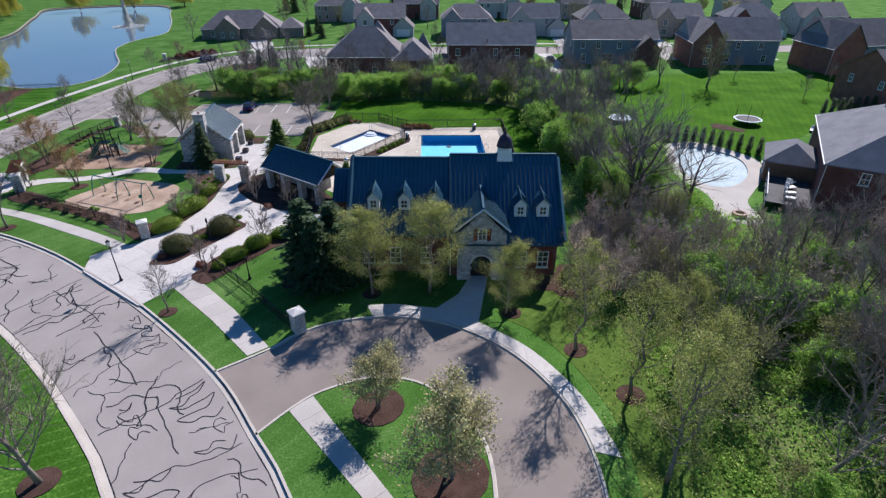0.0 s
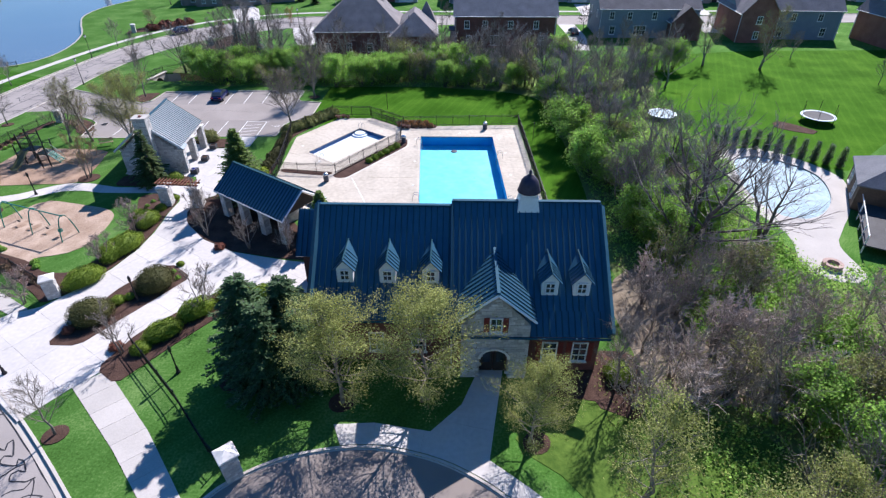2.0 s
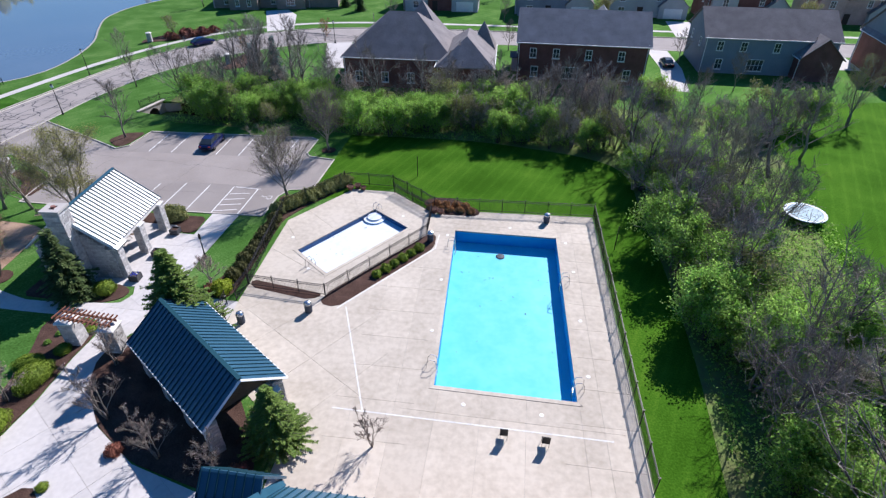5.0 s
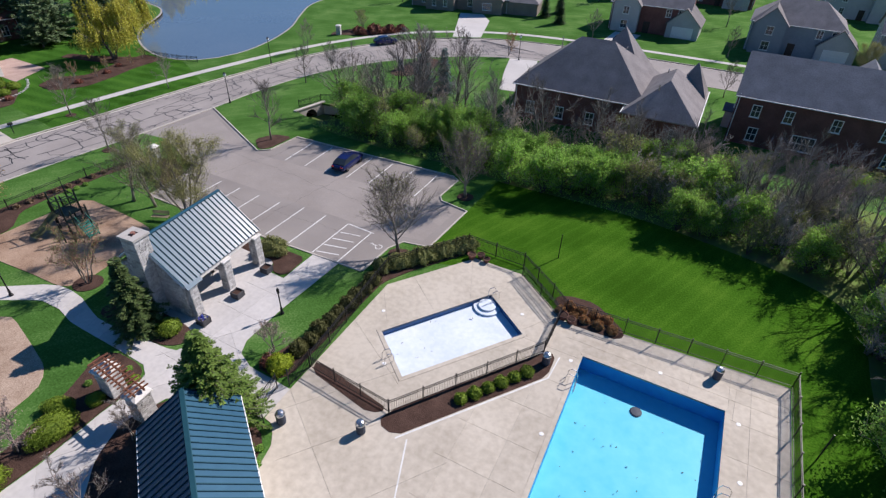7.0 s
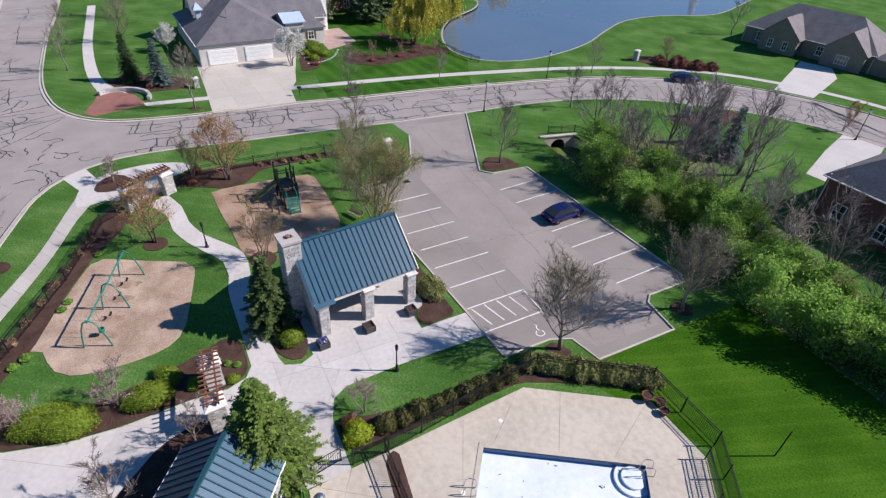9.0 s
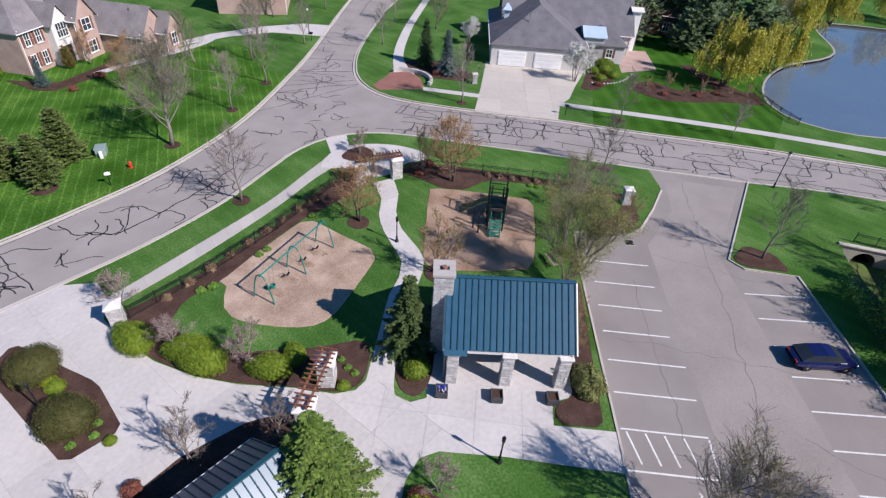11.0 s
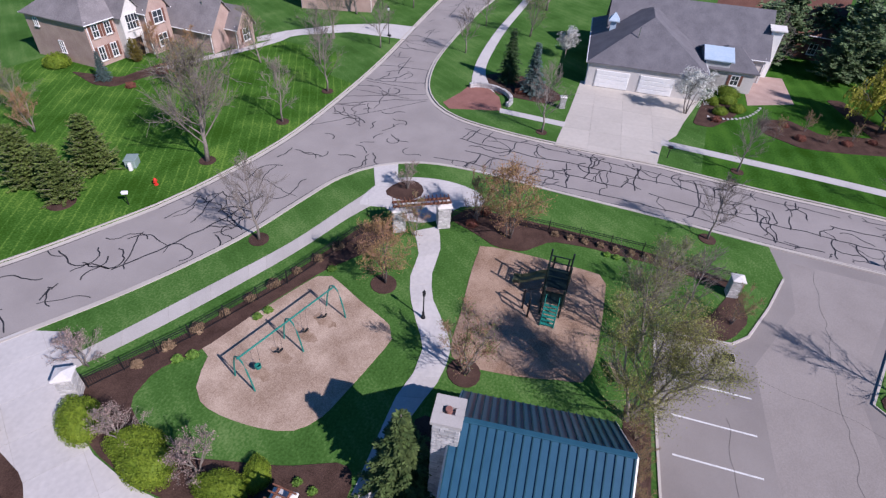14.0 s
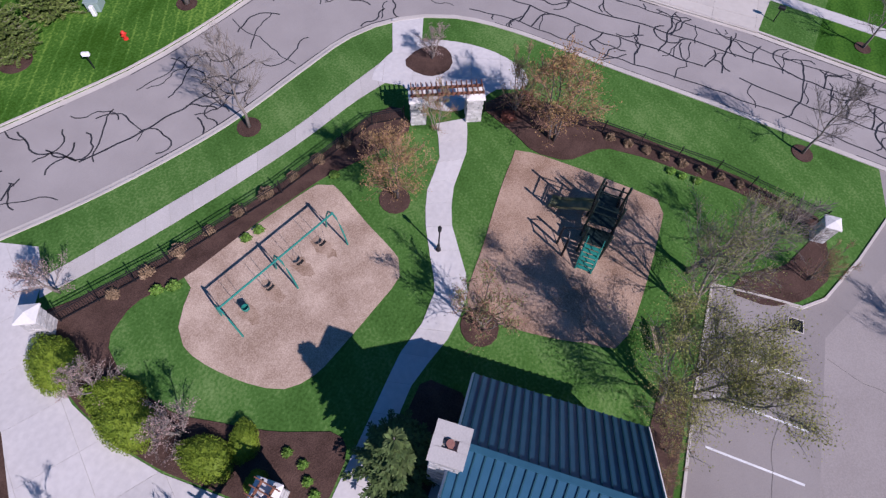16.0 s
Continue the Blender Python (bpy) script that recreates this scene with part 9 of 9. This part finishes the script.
g.lathe([(0.42, 0), (0.42, 0.05), (0.36, 0.08), (0.1, 0.1)], 12)
part("lid", g, BINBLUE, drainlid)
rng = random.Random(12)
shrubs(96, RUSTCLUMP, 0.5, 0.46, 0.62, 1100, 0.11, [(-7.4 + 1.05 * (i % 5) + 0.5 * (i // 5) + rng.uniform(-0.1, 0.1), 91.3 + 0.9 * (i // 5) - 0.05 * (i % 5), rng.uniform(0.78, 1.0), 70 * i) for i in range(9)], "grass_clump", "rust and tan cut back ornamental grass clump in mulch", "rusty clumps", 0.12)
for x, y, s in ((-7.0, 90.6, 1.0), (-6.3, 90.45, 0.9), (-16.9, 94.0, 1.0), (-16.2, 94.5, 0.9), (-15.5, 94.2, 0.8)):
    t = thing("plant_pot", x, y, 0.03, 0, "round rusty brown plant pot with bare soil", "plant pot", "plant pots")
    t.scale = (s, s, s)
    g = Geo()
    g.lathe([(0.24, 0), (0.36, 0.3), (0.42, 0.45), (0.42, 0.5), (0.36, 0.5), (0.34, 0.42)], 14)
    part("pot", g, BARBERRY_PAINT, t)
    g = Geo()
    g.lathe([(0.36, 0.4), (0.34, 0.44), (0.05, 0.47)], 12)
    part("soil", g, MULCH, t)
for i, (x, y) in enumerate(((-30.85, 75.7), (-31.0, 79.3), (-31.35, 82.95))):
    t = thing("planter_box", x, y, 0.03, 5, "square dark planter with blue flowers at a column" if i == 0 else "square dark grey planter with soil at a column", "planter", "planter boxes")
    g = Geo()
    for dx, dy, w, d in ((0, -0.36, 0.8, 0.08), (0, 0.36, 0.8, 0.08), (-0.36, 0, 0.08, 0.64), (0.36, 0, 0.08, 0.64)):
        g.box((dx, dy, 0.28), (w, d, 0.56), chamfer=0.015)
    part("box", g, PLANTERGREY, t)
    g = Geo()
    g.box((0, 0, 0.22), (0.64, 0.64, 0.44))
    part("soil", g, MULCH, t)
    if i == 0:
        g = Geo()
        r2 = random.Random(4)
        for _ in range(40):
            leaf_quads(g, r2, (r2.uniform(-0.28, 0.28), r2.uniform(-0.28, 0.28), 0.5 + 0.1 * r2.random()), 3, 0.04, 0.12, r2.choice((0, 0, 1)))
        part("flowers", g, [BLUEFLOWER, BLOSSOM], t, "blue and white flowers")
for x, y in ((1.6, 64.4), (4.2, 64.2)):
    t = thing("deck_chair", x, y, 0.03, 180, "dark folding chair on the pool deck", "chair", "deck chairs")
    g = Geo()
    g.box((0, 0, 0.42), (0.5, 0.5, 0.04), chamfer=0.01)
    part("seat", g, IRON, t)
    g = Geo()
    g.box((0, 0.25, 0.75), (0.5, 0.04, 0.6), chamfer=0.01)
    part("backrest", g, IRON, t)
    for sx in (-0.22, 0.22):
        for sy in (-0.22, 0.22):
            g = Geo()
            g.tube([(sx, sy, 0), (sx, sy, 0.42)], 0.015, 5)
            part("leg", g, IRON, t)

def debris(name, seed, outline, z, n, label):
    """Dead leaves strewn on a pool floor."""
    rng = random.Random(seed)
    a, b, c, d = (Vector((*q, z)) for q in outline)
    g = Geo()
    for _ in range(n):
        u, v = rng.uniform(0.05, 0.95), rng.random() ** 0.7 * 0.9 + 0.04
        leaf_quads(g, rng, a.lerp(b, u).lerp(d.lerp(c, u), v), rng.choice((1, 1, 1, 2)), 0.08, rng.uniform(0.07, 0.17), 0, flat=0.9)
    part(name, g, MULCH, None, label, kind="stuff")


debris("dead_leaves", 201, POOL, -1.27, 44, "dead leaves strewn on the blue pool floor")
debris("dead_leaves", 202, KID, -0.42, 16, "dead leaves strewn on the wading pool floor")
for x, y in ((7.3, 70.2), (7.1, 76.0), (6.9, 82.4), (6.4, 86.9), (-5.0, 86.6), (-4.6, 79.6), (-4.4, 73.2), (1.0, 88.8), (4.0, 66.4), (-1.2, 66.5), (-16.6, 79.4), (-10.0, 89.4), (-19.8, 84.0)):
    g = Geo()
    g.lathe([(0.15, 0.03), (0.15, 0.042), (0.12, 0.048)], 14, (x, y))
    part("skimmer_lid", g, WHITE, pool_shell, "small round white skimmer lid")

# ---- culvert, utilities and garden things ----
cul = thing("culvert", -53.5, 114.4, -1.7, 79.6, "pale concrete culvert headwall with a dark arched pipe", "culvert")
g = Geo()
n = 12
arc = [(1.0 * math.cos(math.pi * i / n), 0.35 + 1.0 * math.sin(math.pi * i / n)) for i in range(n + 1)]
hole = [(1.0, 0)] + arc + [(-1.0, 0)]
for y, flip in ((-0.15, False), (0.15, True)):
    for (x0, z0), (x1, z1) in zip(hole, hole[1:]):
        if abs(x0 - x1) < 1e-6:
            q = [(x0, y, z0), (x1, y, z1), (2.6 if x0 > 0 else -2.6, y, z1), (2.6 if x0 > 0 else -2.6, y, z0)]
        else:
            q = [(x0, y, z0), (x1, y, z1), (x1, y, 1.75), (x0, y, 1.75)]
        g.face(q)
    for s in (-1, 1):
        g.face([(s * 1.0, y, 0.35), (s * 2.6, y, 0.35), (s * 2.6, y, 1.75), (s * 1.0, y, 1.75)])
g.box((0, 0, 1.8), (5.4, 0.5, 0.16), chamfer=0.03)
for s in (-1, 1):
    g.box((s * 3.1, -1.0, 0.8), (0.3, 2.2, 1.7), rz=s * 35, chamfer=0.03)
part("headwall", g, KERB, cul)
g = Geo()
for (x0, z0), (x1, z1) in zip(hole, hole[1:]):
    g.face([(x0, -0.15, z0), (x1, -0.15, z1), (x1, 5.0, z1), (x0, 5.0, z0)])
g.face([(x, 5.0, z) for x, z in hole])
part("pipe", g, PLANTERGREY, cul, "dark pipe mouth")
t = thing("utility_box", -56.0, 36.9, 0, 25, "grey green utility cabinet on the lawn", "utility box")
g = Geo()
g.box((0, 0, 0.42), (1.3, 1.0, 0.84), chamfer=0.06)
g.box((0, 0, 0.86), (1.4, 1.1, 0.08), chamfer=0.03)
part("cabinet", g, UTILGREEN, t)
g = Geo()
g.box((0.95, 0.1, 0.4), (0.35, 0.3, 0.8), chamfer=0.04)
part("side_box", g, WHITE, t)
t = thing("fire_hydrant", -54.0, 41.2, 0, 0, "small red fire hydrant near the kerb", "hydrant")
g = Geo()
g.lathe([(0.2, 0), (0.2, 0.06), (0.13, 0.08), (0.13, 0.5), (0.17, 0.52), (0.17, 0.56), (0.12, 0.66), (0.04, 0.74)], 10)
part("barrel", g, HYDRANTRED, t)
for s in (-1, 1):
    g = Geo()
    g.tube([(s * 0.1, 0, 0.38), (s * 0.24, 0, 0.38)], 0.06, 8)
    part("nozzle", g, HYDRANTRED, t)
for x, y, rz, lab in ((-50.5, 41.2, 30, "white birdhouse-like mailbox on a black post"), (-98.6, 46.6, 0, "black mailbox by a driveway"), (-78.4, 87.3, 0, "black mailbox by the garage drive")):
    t = thing("mailbox", x, y, 0, rz, lab, "mailbox", "mailboxes")
    g = Geo()
    g.tube([(0, 0, 0), (0, 0, 1.15)], 0.05, 6)
    part("post", g, IRON, t)
    g = Geo()
    g.box((0, 0, 1.28), (0.3, 0.55, 0.3), chamfer=0.06)
    part("box", g, WHITE if "white" in lab else IRON, t)
for x, y, r in ((30.7, 94.9, 2.0), (53.0, 94.4, 2.3)):
    t = thing("trampoline", x, y, 0, 0, "round trampoline with a pale pad on the garden lawn", "trampoline", "trampolines")
    g = Geo()
    g.lathe([(r - 0.35, 0.88), (r - 0.3, 0.92), (r, 0.92), (r + 0.03, 0.86)], 28)
    part("pad", g, COPPERBLUE, t, "pale blue grey edge pad")
    g = Geo()
    g.lathe([(r - 0.35, 0.905), (0.05, 0.90)], 24)
    part("mat", g, PLANTERGREY if r > 2.1 else COVER, t)
    for k in range(6):
        a = 2 * math.pi * k / 6
        g = Geo()
        g.tube([(r * math.cos(a), r * math.sin(a), 0), (r * math.cos(a), r * math.sin(a), 0.9 if r < 2.1 else 2.5)], 0.03, 6)
        part("leg", g, IRON, t)
t = thing("fire_pit", 34.9, 58.1, 0.03, 0, "round stone fire pit on the patio", "fire pit")
g = Geo()
g.lathe([(0.85, 0), (0.85, 0.42), (0.5, 0.42), (0.48, 0.1)], 16)
part("ring", g, BRICKPALE, t)
g = Geo()
g.lathe([(0.5, 0.08), (0.1, 0.12)], 12)
part("ash", g, MULCH, t)
t = thing("garden_deck", 43.2, 63.4, 0, 62, "raised dark timber deck behind the brick house", "deck")
g = Geo()
g.box((0, 0, 0.9), (9.5, 5.0, 0.12))
part("floor", g, PLANTERGREY, t)
for x in (-4.6, -2.3, 0, 2.3, 4.6):
    g = Geo()
    g.box((x, 2.4, 1.0), (0.12, 0.12, 2.0))
    part("post", g, WHITE, t)
g = Geo()
g.box((0, 2.4, 1.95), (9.5, 0.1, 0.08), chamfer=0.02)
part("rail", g, WHITE, t)
for i in range(4):
    c = thing("lounge_chair", 42.0 + 0.9 * i, 60.6 + 1.6 * i, 0.96, 62 + 20 * i, "pale cushioned garden lounge chair on the deck", "chair", "lounge chairs")
    g = Geo()
    g.box((0, 0, 0.3), (0.7, 1.2, 0.12), chamfer=0.03)
    part("cushion", g, WHITE, c)
    g = Geo()
    g.box((0, 0.65, 0.6), (0.7, 0.12, 0.7), chamfer=0.03)
    part("backrest", g, WHITE, c)
    for sx in (-0.3, 0.3):
        for sy in (-0.5, 0.5):
            g = Geo()
            g.tube([(sx, sy, 0), (sx, sy, 0.26)], 0.025, 5)
            part("leg", g, IRON, c)
t = thing("fountain", -116.7, 211.4, -0.5, 0, "tall white plume fountain jet in the pond", "fountain")
r3 = random.Random(9)
g = Geo()
for _ in range(5200):
    h = 9.2 * r3.random() ** 0.75
    w = 0.22 + 1.5 * (1 - h / 9.2) ** 1.6
    leaf_quads(g, r3, (r3.gauss(0, w * 0.5), r3.gauss(0, w * 0.5), h), 1, 0.06, 0.34, 0)
part("spray", g, BLOSSOM, t, "white water spray")
g = Geo()
for _ in range(1500):
    a, r = r3.uniform(0, 6.283), 0.8 + 4.6 * r3.random() ** 1.3
    leaf_quads(g, r3, (r * math.cos(a), r * math.sin(a), 0.03 + 0.3 * r3.random() * max(0, 1 - r / 4)), 1, 0.05, 0.4, 0, flat=0.85)
part("foam", g, BLOSSOM, t, "white foam ring on the water", kind="stuff")
t = thing("garden_wall", -88.2, 66.5, 0.03, 60, "low curved dry stone garden wall", "wall")
r4 = random.Random(12)
g = Geo()
for k in range(18):
    a = radians(-70 + 150 * k / 17)
    for lay in range(3):
        g.box((3.6 * math.sin(a), -3.2 + 3.0 * math.cos(a), 0.1 + 0.18 * lay), (0.6, 0.4, 0.17), math.degrees(-a) + r4.uniform(-4, 4))
part("stones", g, STONE, t, kind="stuff")
for x, y in ((62, 90), (64.2, 88.6), (66.2, 91.4), (68.0, 89.6)):
    c = thing("lounge_chair", x, y, 0.03, 40 * x % 360, "white garden lounger on a terrace", "chair", "lounge chairs")
    g = Geo()
    g.box((0, 0, 0.3), (0.7, 1.7, 0.1), chamfer=0.03)
    part("cushion", g, WHITE, c)
    g = Geo()
    g.box((0, 0.9, 0.55), (0.7, 0.1, 0.6), chamfer=0.03)
    part("backrest", g, WHITE, c)
    for sx in (-0.3, 0.3):
        g = Geo()
        g.box((sx, 0, 0.14), (0.05, 1.4, 0.28), chamfer=0.01)
        part("leg_frame", g, IRON, c)


# ---- slabs, laid last ----
for base, tris, r in slabs_to_lay:
    for group in pieces(tris):
        area = sum(abs((cv[b][0] - cv[a][0]) * (cv[c][1] - cv[a][1]) - (cv[c][0] - cv[a][0]) * (cv[b][1] - cv[a][1])) / 2 for a, b, c in group)
        if area > 0.02:
            part(r["slab"], sheet(group, r["z"], 0.05), r["mat"], base)
